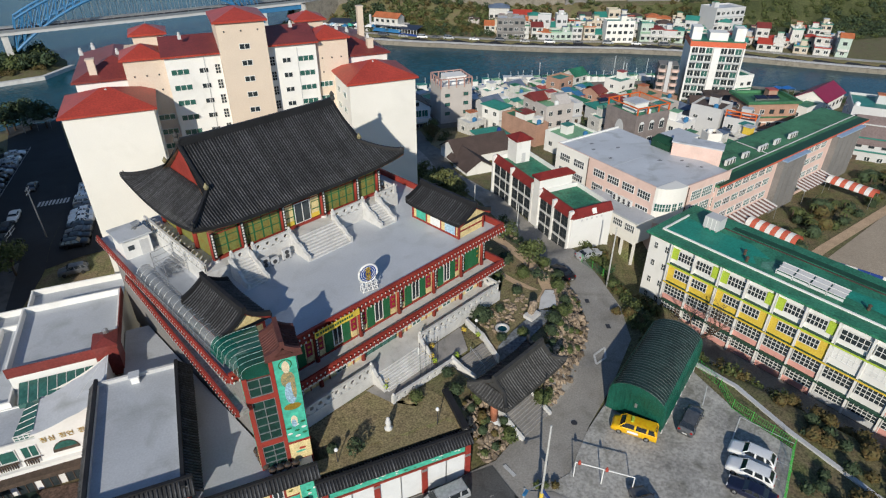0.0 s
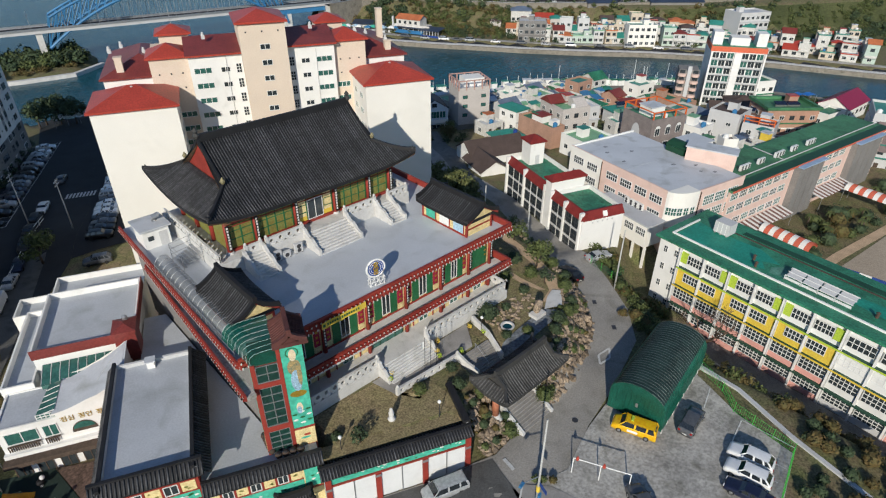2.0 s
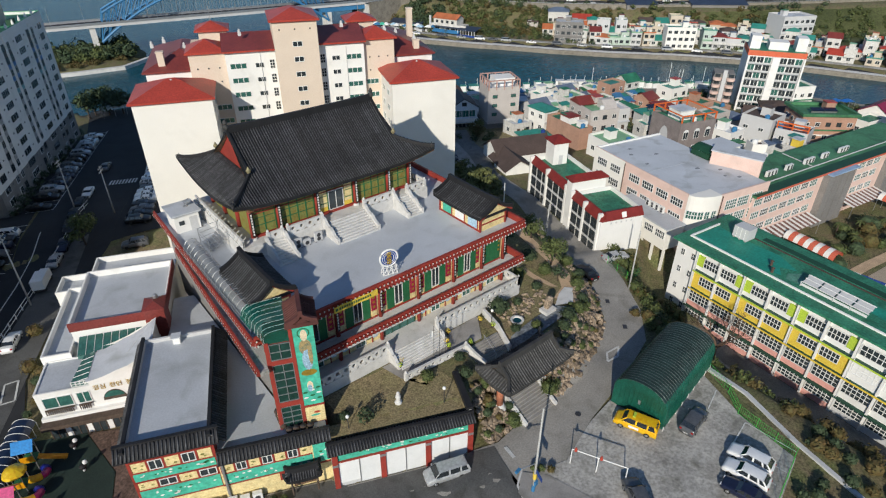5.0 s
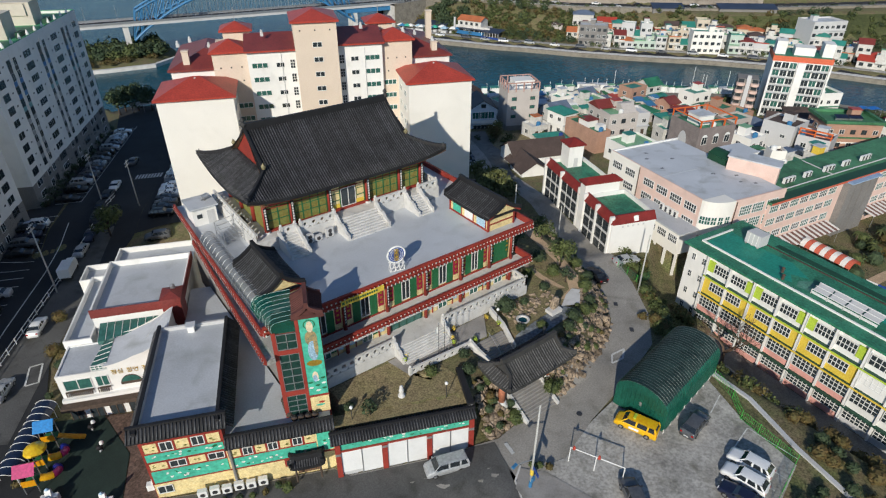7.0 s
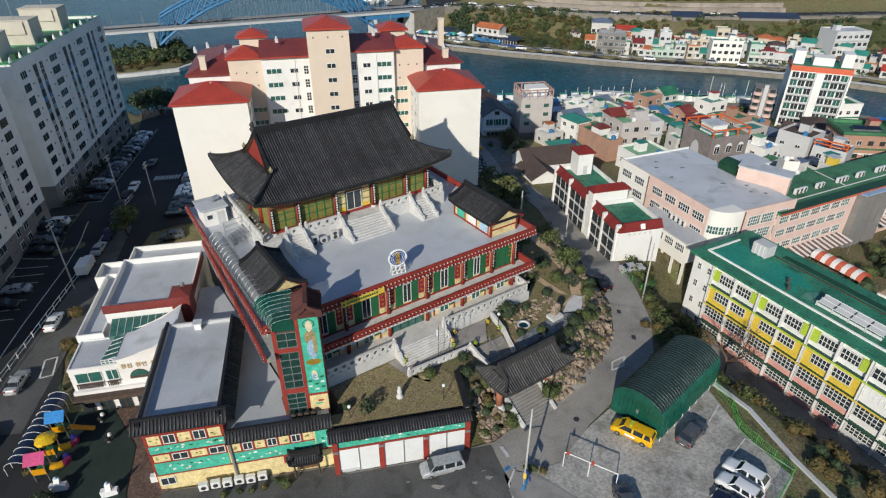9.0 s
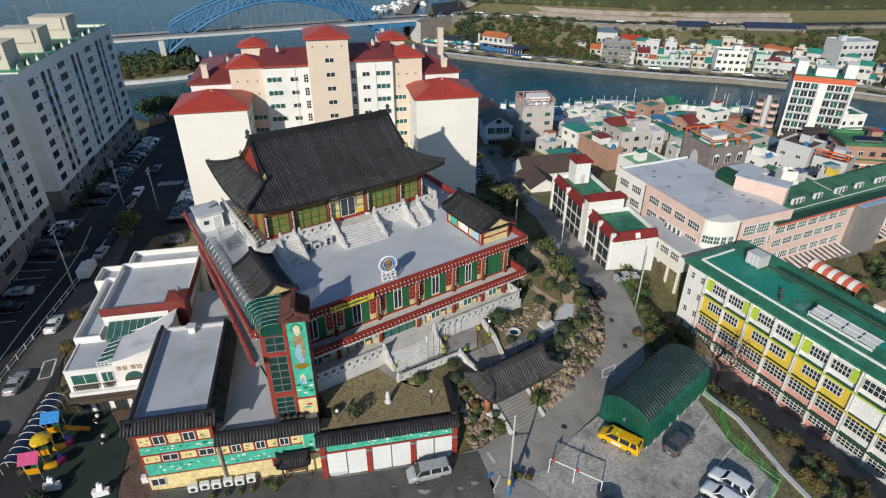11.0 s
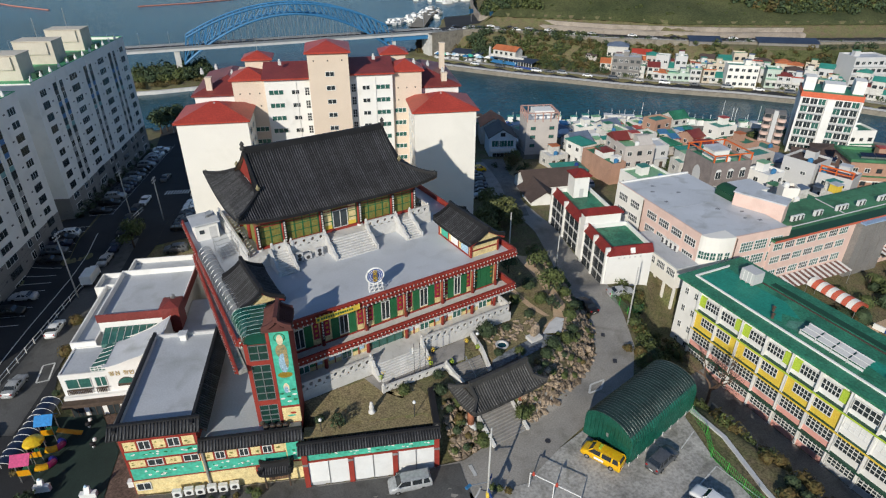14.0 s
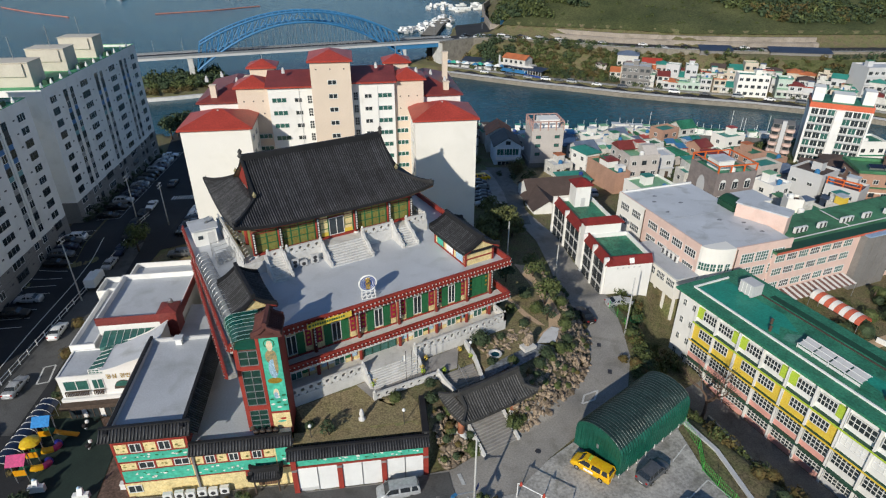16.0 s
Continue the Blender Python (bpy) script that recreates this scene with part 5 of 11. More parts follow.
def lift_tower():
    o = thing("lift_tower", G @ pose(0, 0, 6.0), "tall red lift tower with a painted mural and green glass", "tower")
    x0, x1, y0, y1, H = -4.75, 0.2, 3.8, 7.6, 14.7
    part("wall", Geo().box(x0, -1.93, y0 + 0.2, y1, 0, 12.7), RED, o)
    part("wall", Geo().box(-1.928, x1, y0 + 0.2, y1, 0, H), RED, o)
    VAULT = mat("green_vault_glass", (0.005, 0.085, 0.06), 0.15, 0, 0.25, 0.4, 5, 0.0)
    VAULT.node_tree.nodes["Principled BSDF"].inputs["Alpha"].default_value = 0.8
    arc = [(-4.65, 0.0), (-4.65, 0.8), (-4.5, 1.15), (-4.15, 1.4), (-3.4, 1.55), (-2.0, 1.68)]
    part("glass_vault", Geo().grid(lambda i, y: (arc[int(i)][0] - (y - 3.9) * lerp(0.41, 0.1, int(i) / 5), y, 12.72 + arc[int(i)][1] + (y - 3.9) * 0.05), list(range(6)), frange(3.9, 8.9, 6)), VAULT, o, "arched green glass roof")
    part("vault_front", Geo().add([(p, 3.92, 12.72 + q) for p, q in arc] + [(-2.0, 3.92, 12.72)], [tuple(range(7))]), VAULT, o)
    for k in range(8):
        y = 3.88 + k * 0.7
        part("vault_hoop", Geo().tube([(p - (y - 3.9) * lerp(0.41, 0.1, i / 5), y, 12.74 + q + (y - 3.9) * 0.05) for i, (p, q) in enumerate(arc)], 0.017, 5), GREYWALL, o)
    # glass bay
    for z0, z1, rows in ((0.9, 4.0, 4), (4.8, 9.9, 5), (10.6, 12.6, 2)):
        part("glass", Geo().box(-4.25, -2.35, y0 + 0.1, y0 + 0.19, z0, z1), GLASSDG, o, "dark green glazing")
        for k in range(rows + 1):
            z = lerp(z0, z1, k / rows)
            part("glazing_bar", Geo().box(-4.3, -2.3, y0 + 0.03, y0 + 0.098, z - 0.04, z + 0.04), STEEL, o)
        for x in (-4.3, -3.3, -2.3):
            part("glazing_bar", Geo().box(x - 0.04, x + 0.04, y0 + 0.02, y0 + 0.096, z0, z1), STEEL, o)
    part("red_frame", Geo().box(x0, -4.32, y0, y0 + 0.199, 0, 12.9), RED, o)
    part("red_frame", Geo().box(-2.28, -1.92, y0, y0 + 0.199, 0, 14.7), RED, o)
    for z0, z1 in ((0, 0.85), (4.05, 4.75), (9.95, 10.55)):
        part("red_frame", Geo().box(-4.315, -2.285, y0 + 0.01, y0 + 0.199, z0, z1), RED, o)
    # mural: plain painted shapes
    def ell(name, x, z, rx, rz, material, y, label=""):
        part(name, Geo().poly(*[(x + rx * math.cos(a), y, z + rz * math.sin(a)) for a in frange(0, 6.0, 15)]), material, o, label)
    part("mural_panel", Geo().box(-1.9, 0.14, y0 + 0.05, y0 + 0.199, 3.6, 14.6), TURQ, o, "turquoise mural panel with plain painted shapes")
    part("mural_panel", Geo().box(-1.9, 0.14, y0 + 0.05, y0 + 0.199, 0.95, 3.3), CREAMPANEL, o, "cream mural panel")
    part("red_frame", Geo().box(-1.91, 0.2, y0 + 0.02, y0 + 0.198, 3.31, 3.59), RED, o)
    part("red_frame", Geo().box(-1.91, 0.2, y0 + 0.02, y0 + 0.198, 0, 0.94), RED, o)
    yy = y0 + 0.045
    c = -0.88
    SKIN = mat("mural_cream", (0.72, 0.60, 0.42), 0.7, 0, 0.2, 3, 6, 0)
    ROBE = mat("mural_robe", (0.30, 0.38, 0.26), 0.7, 0, 0.5, 4, 8, 0, tint=(0.45, 0.30, 0.12))
    PALEB = mat("mural_pale_blue", (0.30, 0.45, 0.58), 0.7, 0, 0.4, 4, 8, 0)
    ell("painted_shape", c, 13.4, 0.62, 0.62, GREENP, yy)
    ell("painted_shape", c, 13.4, 0.5, 0.5, TURQ, yy - 0.004)
    ell("painted_shape", c, 13.1, 0.34, 0.72, SKIN, yy - 0.008)
    ell("painted_shape", c, 11.6, 0.62, 1.0, ROBE, yy - 0.006)
    ell("painted_shape", c + 0.05, 9.9, 0.52, 1.35, PALEB, yy - 0.009)
    ell("painted_shape", c, 8.2, 0.8, 0.42, GOLD, yy - 0.007)
    ell("painted_shape", c + 0.4, 10.6, 0.22, 1.4, ROBE, yy - 0.011)
    ell("painted_shape", c - 0.1, 6.3, 0.32, 0.7, SKIN, yy - 0.008)
    ell("painted_shape", c - 0.15, 6.0, 0.24, 0.5, PALEB, yy - 0.012)
    for k in range(8):
        ell("painted_shape", c + 0.8 * math.sin(k * 2.1), 4.2 + 0.28 * k * 0.9, 0.26, 0.13, GREENP if k % 2 else MURALW, yy - 0.006 - k * 0.0007)
    ell("painted_shape", c, 2.0, 0.5, 0.14, TURQ, yy - 0.006)
    ell("painted_shape", c + 0.2, 2.4, 0.35, 0.16, REDROOF, yy - 0.009)
    # left flank
    part("flank_panel", Geo().box(x0 - 0.05, x0 - 0.004, y0 + 0.5, y1 - 0.5, 3.6, 12.5), TURQ, o)
    part("flank_panel", Geo().box(x0 - 0.05, x0 - 0.004, y0 + 0.5, y1 - 0.5, 0.9, 3.3), CREAMPANEL, o)
    # small brown roof over the mural
    r = thing("tower_roof", G @ pose(-0.9, 5.0, 20.7, 0, 0, 90), "small brown tiled gable on the lift tower", "roof")
    BROWNT = mat("brown_roof_tile", (0.10, 0.035, 0.03), 0.7, 0, 0.25, 0.8, 7, 0.3)
    tile_roof(r, 1.7, 1.7, 1.55, 1.1, 1.0, 0.2, BROWNT, 0.32, gable_mat=BROWNT, z=0.1)
    # row of dark jars at the foot
    for k in range(9):
        x, y = (-4.9 + k * 0.12, 6.2 - k * 0.55) if k < 5 else (-4.6 + (k - 4) * 0.75, 3.2)
        j = thing("storage_jar", G @ pose(x, y, 6.9), "dark brown glazed storage jar on the flat roof", "jar", "jars by the tower")
        part("body", Geo().lathe([(0.2, 0), (0.36, 0.25), (0.38, 0.45), (0.26, 0.68)], 0, 0, 10), BARK, j, smooth=True)
        part("lid", Geo().lathe([(0.28, 0.682), (0.2, 0.78), (0.04, 0.84)], 0, 0, 10), BLACKP, j)



shop_house()
low_house()
garages()
lift_tower()


# ---- kindergarten ----
def kindergarten():
    o = thing("kindergarten", G @ pose(0, 0, -1.8), "white kindergarten with grey flat roofs and red trim", "kindergarten")
    Z = 1.8
    def block(x0, x1, y0, y1, h, roof, para, trim=None):
        part("wall", Geo().box(x0, x1, y0, y1, 0, h + Z - 0.2), WHITE, o)
        part("roof", Geo().box(x0 + 0.2, x1 - 0.2, y0 + 0.2, y1 - 0.2, h + Z - 0.198, h + Z), roof, o, "grey coated flat roof")
        part("parapet", parapet(Geo(), x0 - 0.02, x1 + 0.02, y0 - 0.02, y1 + 0.02, h + Z - 0.25, para + 0.25, 0.22), trim or WHITE, o)
    block(-29.2, -17.9, 26.4, 38.8, 8.6, ROOFGREY, 0.9)
    part("red_trim", Geo().box(-29.3, -17.7, 26.28, 26.376, 8.3 + Z, 9.62 + Z), CRIMROOF, o, "dark red parapet trim")
    part("red_trim", Geo().box(-17.876, -17.75, 26.4, 38.9, 8.3 + Z, 9.62 + Z), CRIMROOF, o)
    block(-29.8, -18, 38.85, 46.2, 6.6, ROOFGREY, 0.9)
    block(-32.6, -29.25, 24.1, 39.5, 6.0, ROOFGREY, 0.8)
    block(-34.5, -29.85, 39.6, 44, 5.4, ROOFGREY, 0.9)
    block(-32.2, -25.1, 18.1, 24.05, 5.9, ROOFGREY, 0.14)
    # gabled hall with the arched window
    sweep = [(-26.2 + 7.4 * t, 6.7 + Z + 3.0 * t ** 1.6) for t in frange(0, 1, 10)]
    part("wall", Geo().box(-26.2, -18.8, 18.095, 26.3, 0, 6.6 + Z), WHITE, o)
    w = Geo()
    n = len(sweep)
    w.add([(x, y, z) for y in (18.1, 24.4) for x, z in [(-18.8, 6.6 + Z), (-26.2, 6.6 + Z)] + sweep], [tuple(range(n + 2))[::-1], tuple(range(n + 2, 2 * n + 4))] + [(n + 1, 0, n + 2, 2 * n + 3)])
    part("gable_wall", w, WHITE, o, "white front wall with a swept curved top")
    part("roof", Geo().grid(lambda i, y: (sweep[int(i)][0] + (0.25 if i > 5 else -0.25), y + (0.0 if y < 19 else i * 0.12), sweep[int(i)][1] + 0.12), list(range(n)), [17.85, 23.2]), ROOFBLUE, o, "pale grey swept sheet roof", smooth=True)
    part("roof_edge", Geo().grid(lambda i, dz: (sweep[int(i)][0] + (0.25 if i > 5 else -0.25), 17.84, sweep[int(i)][1] + dz), list(range(n)), [-0.12, 0.12]), WHITE, o)
    part("roof_seam", Geo().tube([(-23.5, 17.9, 7.25 + Z), (-19.5, 24.0, 9.2 + Z)], 0.03, 4), FRAMEW, o)
    part("stair_top", Geo().box(-20.0, -17.6, 24.9, 27.7, 8, 10.4 + Z), CRIMROOF, o, "dark red stair head")
    part("stair_roof", hip(Geo(), -20.0, -17.6, 24.9, 27.7, 10.7 + Z, 11.2 + Z, 0.15), CRIMROOF, o)
    part("cowl", Geo().lathe([(0.3, 11.0 + Z), (0.34, 11.5 + Z), (0.1, 11.7 + Z)], -18.6, 27.0, 10), STEEL, o)
    # glazed winter garden
    for k in range(9):
        x = -28.4 + k * 0.95
        part("glass_roof", Geo().add([(x, 23.6, 6.5 + Z), (x + 0.9, 23.6, 6.5 + Z), (x + 0.9, 26.25, 7.4 + Z), (x, 26.25, 7.4 + Z)], [(0, 1, 2, 3)]), GLASSG, o, "green glass roof pane")
        part("roof_bar", Geo().tube([(x - 0.03, 23.6, 6.53 + Z), (x - 0.03, 26.25, 7.43 + Z)], 0.04, 4), FRAMEW, o)
    part("glass_front", Geo().box(-28.4, -25.1, 23.5, 23.59, 5.95 + Z, 6.5 + Z), GLASSG, o)
    for k in range(5):
        y = 18.5 + k * 1.0
        part("glass_roof", Geo().add([(-28.2 + k * 0.12, y, 6.45 + Z), (-26.2, y, 6.9 + Z), (-26.2, y + 0.94, 6.9 + Z), (-28.1 + k * 0.12, y + 0.94, 6.45 + Z)], [(0, 1, 2, 3)]), GLASSG, o, "green glass roof pane")
        part("roof_bar", Geo().tube([(-28.2 + k * 0.12, y - 0.03, 6.48 + Z), (-26.2, y - 0.03, 6.93 + Z)], 0.04, 4), FRAMEW, o)
    window(o, pose(-27.2, 18.42, 5.95 + Z), 1.9, 0.75, 4, 2, FRAMEW, GLASSG)
    # front windows, balcony rails
    for x, w in ((-30.0, 3.2), (-27.2, 1.5)):
        window(o, pose(x, 18.08, 3.6 + Z), w, 1.7, 2, 1, FRAMEW, GLASSG)
        for k in range(int(w / 0.22)):
            part("baluster", Geo().box(x - w / 2 + k * 0.22, x - w / 2 + k * 0.22 + 0.1, 17.75, 17.85, 2.8 + Z, 3.5 + Z), BARK, o)
        part("rail", Geo().box(x - w / 2, x + w / 2, 17.72, 17.88, 3.5 + Z, 3.62 + Z), BARK, o)
    n = 12
    part("arched_window", Geo().add([(-24.0 + 1.3 * math.cos(a), 18.05, 3.3 + Z + 1.5 * math.sin(a)) for a in frange(0, math.pi, n)], [tuple(range(n + 1))[::-1]]), BARK, o, "brown arched window")
    part("pane", Geo().add([(-24.0 + 1.1 * math.cos(a), 18.03, 3.75 + Z + 0.9 * math.sin(a)) for a in frange(0, math.pi, n)], [tuple(range(n + 1))[::-1]]), GLASSG, o)
    part("round_window", Geo().add([(-20.4 + 0.55 * math.cos(a), 18.05, 6.2 + Z + 0.55 * math.sin(a)) for a in frange(0, 6.0, 14)], [tuple(range(15))[::-1]]), BLACKP, o)
    part("sill_band", Geo().box(-32.3, -18.2, 17.6, 18.097, 2.0 + Z, 2.5 + Z), WHITE, o)
    part("canopy", Geo().box(-32.4, -18.3, 16.6, 18.096, 1.4 + Z, 1.99 + Z), BARK, o, "dark canopy over the ground floor")
    for k in range(6):
        x = -31.4 + k * 2.3
        window(o, pose(x, 18.07, 0.2), 1.6, 2.4, 2, 1, BARK, GLASSD)
    for k, word in enumerate(("정심", "정언", "정행")):
        cu = bpy.data.curves.new("lettering", "FONT")
        cu.body, cu.size, cu.extrude = word, 0.80, 0.03
        cu.materials.append(GOLD)
        t = new("lettering", cu)
        t.parent = o
        t.matrix_basis = pose(-26.0 + k * 1.8, 18.04, 5.25 + Z, 90, 0, 0)


kindergarten()


# ---- school with yellow bands (local x along the yard front, the front faces -y) ----
ROSE = mat("rose_pink_paint", (0.72, 0.36, 0.31), 0.8, 0, 0.10, 0.4, 6, 0.1, stain=0.15, coarse=0.10)


def grid_window(o, m, w, h, cols, rows):
    window(o, m, w, h, cols, rows, FRAMEW, GLASSD)


def school():
    # local y is turned so that the front faces the car park
    o = thing("school_building", pose(66.22, 0.29, -6.3, 0, 0, -97.2), "four-storey white school with yellow, lime and pink bands", "school")
    L, D, H = 62.0, 13.0, 13.65
    part("wall", Geo().box(0, L, 0, D, 0, H), WHITE, o)
    part("roof", Geo().box(-0.5, L + 0.5, -0.9, D + 0.6, H + 0.002, H + 0.35), ROOFGREEN, o, "green coated flat roof with darker patches")
    part("roof_curb", Geo().box(0.9, L, 1.5, 1.75, H + 0.352, H + 0.62), WHITE, o)
    part("roof_curb", Geo().box(0.9, 1.15, 1.76, 9, H + 0.352, H + 0.62), WHITE, o)
    part("roof_channel", Geo().box(7, L, 9.6, 9.95, H + 0.351, H + 0.42), BARK, o, "dark rust gutter line along the roof")
    part("roof_strip", Geo().box(8, L, 10.4, 11.6, H + 0.351, H + 0.40), DKGREEN, o, "dark green worn strip along the roof")
    part("end_wall_trim", Geo().box(-0.06, -0.004, 0.2, 0.9, 0, H - 0.1), GREYWALL, o)
    levels = (1.2, 4.3, 7.6, 10.9)
    for z in levels:                                              # end wall and corner windows
        for y in (2.6, 8.2):
            grid_window(o, pose(-0.02, y, z + 0.2, 0, 0, -90), 0.8, 1.2, 2, 2)
        grid_window(o, pose(1.3, -0.02, z + 0.2), 0.7, 1.2, 2, 2)
        grid_window(o, pose(3.3, -0.02, z + 0.2), 0.7, 1.2, 2, 2)
    s0, bay = 4.2, 8.35
    DKL = mat("dark_green_ledge", (0.02, 0.07, 0.045), 0.6, 0, 0.2, 0.5, 5, 0)
    for z, edge in ((3.0, DKL), (6.45, YELLOW), (9.85, LIME)):
        part("ledge", Geo().box(s0, L, -0.75, -0.002, z, z + 0.16), DKL, o, "dark green ledge")
        part("ledge_edge", Geo().box(s0, L, -0.8, -0.752, z - 0.05, z + 0.2), edge, o)
    for b in range(7):
        a = s0 + b * bay
        white_bay = b == 3
        for x in (a, a + bay / 2):
            part("pier", Geo().box(x - 0.14, x + 0.14, -0.6, -0.004, 0, H - 0.05), WHITE, o)
        for x, side in ((a + 0.14, 0), (a + bay / 2 + 0.14, 1)):
            x1 = x + bay / 2 - 0.28
            lime0, lime1 = (x, x + 1.15) if side == 0 else (x1 - 1.15, x1)
            c = (x + x1) / 2 + (0.55 if side == 0 else -0.55)
            if white_bay:
                for z in (10.9, 7.7):
                    grid_window(o, pose((x + x1) / 2, -0.25, z), 3.5, 1.7, 5, 2)
                part("white_wall", Geo().box(x + 0.01, x1 - 0.01, -0.28, -0.004, 6.65, 9.8), WHITE, o)
            else:
                part("lime_panel", Geo().box(lime0 + 0.02, lime1 - 0.02, -0.3, -0.004, 10.9, 12.75), LIME, o, "lime green square panel")
                grid_window(o, pose(c, -0.25, 11.0), 2.6, 1.65, 5, 2)
                part("yellow_wall", Geo().box(x + 0.01, x1 - 0.01, -0.28, -0.004, 6.65, 9.8), YELLOW, o)
                grid_window(o, pose(c, -0.3, 7.7), 2.6, 1.6, 5, 2)
            grid_window(o, pose((x + x1) / 2, -0.25, 4.15), 3.6, 2.1, 6, 3)
            part("pink_wall", Geo().box(x + 0.01, x1 - 0.01, -0.3, -0.004, 3.2, 4.1), WHITE if white_bay else ROSE, o)
            grid_window(o, pose((x + x1) / 2, -0.25, 1.15), 3.6, 1.7, 6, 3)
            part("pink_wall", Geo().box(x + 0.01, x1 - 0.01, -0.3, -0.004, 0.0, 1.1), GREYWALL if white_bay else ROSE, o)
        part("downpipe", Geo().tube([(a + 0.3, -0.66, 0.1), (a + 0.3, -0.66, H)], 0.06, 6), FRAMEW, o)
    PATCH = mat("fresh_teal_coating", (0.016, 0.25, 0.175), 0.5, 0, 0.2, 0.4, 3, 0.05, stain=0.2)
    WORN = mat("worn_pale_coating", (0.10, 0.26, 0.19), 0.65, 0, 0.3, 0.8, 3, 0.05, stain=0.3)
    part("roof_patch", Geo().prism([(1.4, 2.0), (13, 2.1), (15.6, 3.4), (14.2, 5.2), (16.4, 6.4), (12.5, 8.3), (6, 8.0), (1.4, 8.4)], H + 0.352, H + 0.358), PATCH, o, "fresh teal roof coating")
    part("roof_patch", Geo().prism([(16.5, 3.0), (19.0, 3.6), (20.6, 5.6), (18.4, 5.0), (17.0, 6.2), (15.9, 4.6)], H + 0.352, H + 0.357), WORN, o, "worn pale roof patch")
    part("roof_patch", Geo().prism([(27, 5.2), (33, 4.6), (36, 6.2), (31, 7.8), (26, 7.0)], H + 0.352, H + 0.357), PATCH, o)
    # roof things
    t = thing("water_tank", o.matrix_basis @ pose(4.6, 7.2, H + 0.36), "square panelled water tank on the green roof", "water tank")
    part("tank", Geo().box(0, 2.6, 0, 2.2, 0.25, 2.2), GREYWALL, t)
    for k in range(3):
        part("panel_rib", Geo().box(0.6 + k * 0.7, 0.68 + k * 0.7, -0.06, -0.004, 0.3, 2.15), WHITE, t)
        part("foot", Geo().box(0.1 + k, 0.4 + k, 0.1, 2.1, 0, 0.248), CONCRETE, t)
    u = thing("panel_rack", o.matrix_basis @ pose(18.6, 3.2, H + 0.36), "long low white rack of glass panels on the green roof", "rack")
    for k in range(4):
        x = k * 2.3
        for y in (0.0, 1.7):
            part("post", Geo().box(x - 0.05, x + 0.05, y - 0.05, y + 0.05, 0, 1.25 if y else 0.75), FRAMEW, u)
        part("panel", Geo().add([(x + 0.12, 0.0, 0.75), (x + 2.2, 0.0, 0.75), (x + 2.2, 1.7, 1.25), (x + 0.12, 1.7, 1.25)], [(0, 1, 2, 3)]), GREYWALL, u, "pale translucent panel")
        for y, z in ((0.0, 0.74), (0.85, 1.0), (1.7, 1.26)):
            part("rail", Geo().box(x, x + 2.3, y - 0.05, y + 0.05, z - 0.04, z + 0.06), FRAMEW, u)
        part("louvre", Geo().box(x + 0.1, x + 2.2, -0.04, -0.004, 0.1, 0.5), FRAMEW, u)
    for x, y in ((13.2, 4.6), (14.4, 2.9), (30.5, 4.2), (33.0, 7.0)):
        v = thing("roof_pipe", o.matrix_basis @ pose(x, y, H + 0.36), "short rusty vent pipe on the green roof", "vent", "school roof vents")
        part("pipe", Geo().lathe([(0.22, 0), (0.2, 0.7), (0.3, 0.75), (0.05, 0.95)], 0, 0, 8), BARK, v)


school()


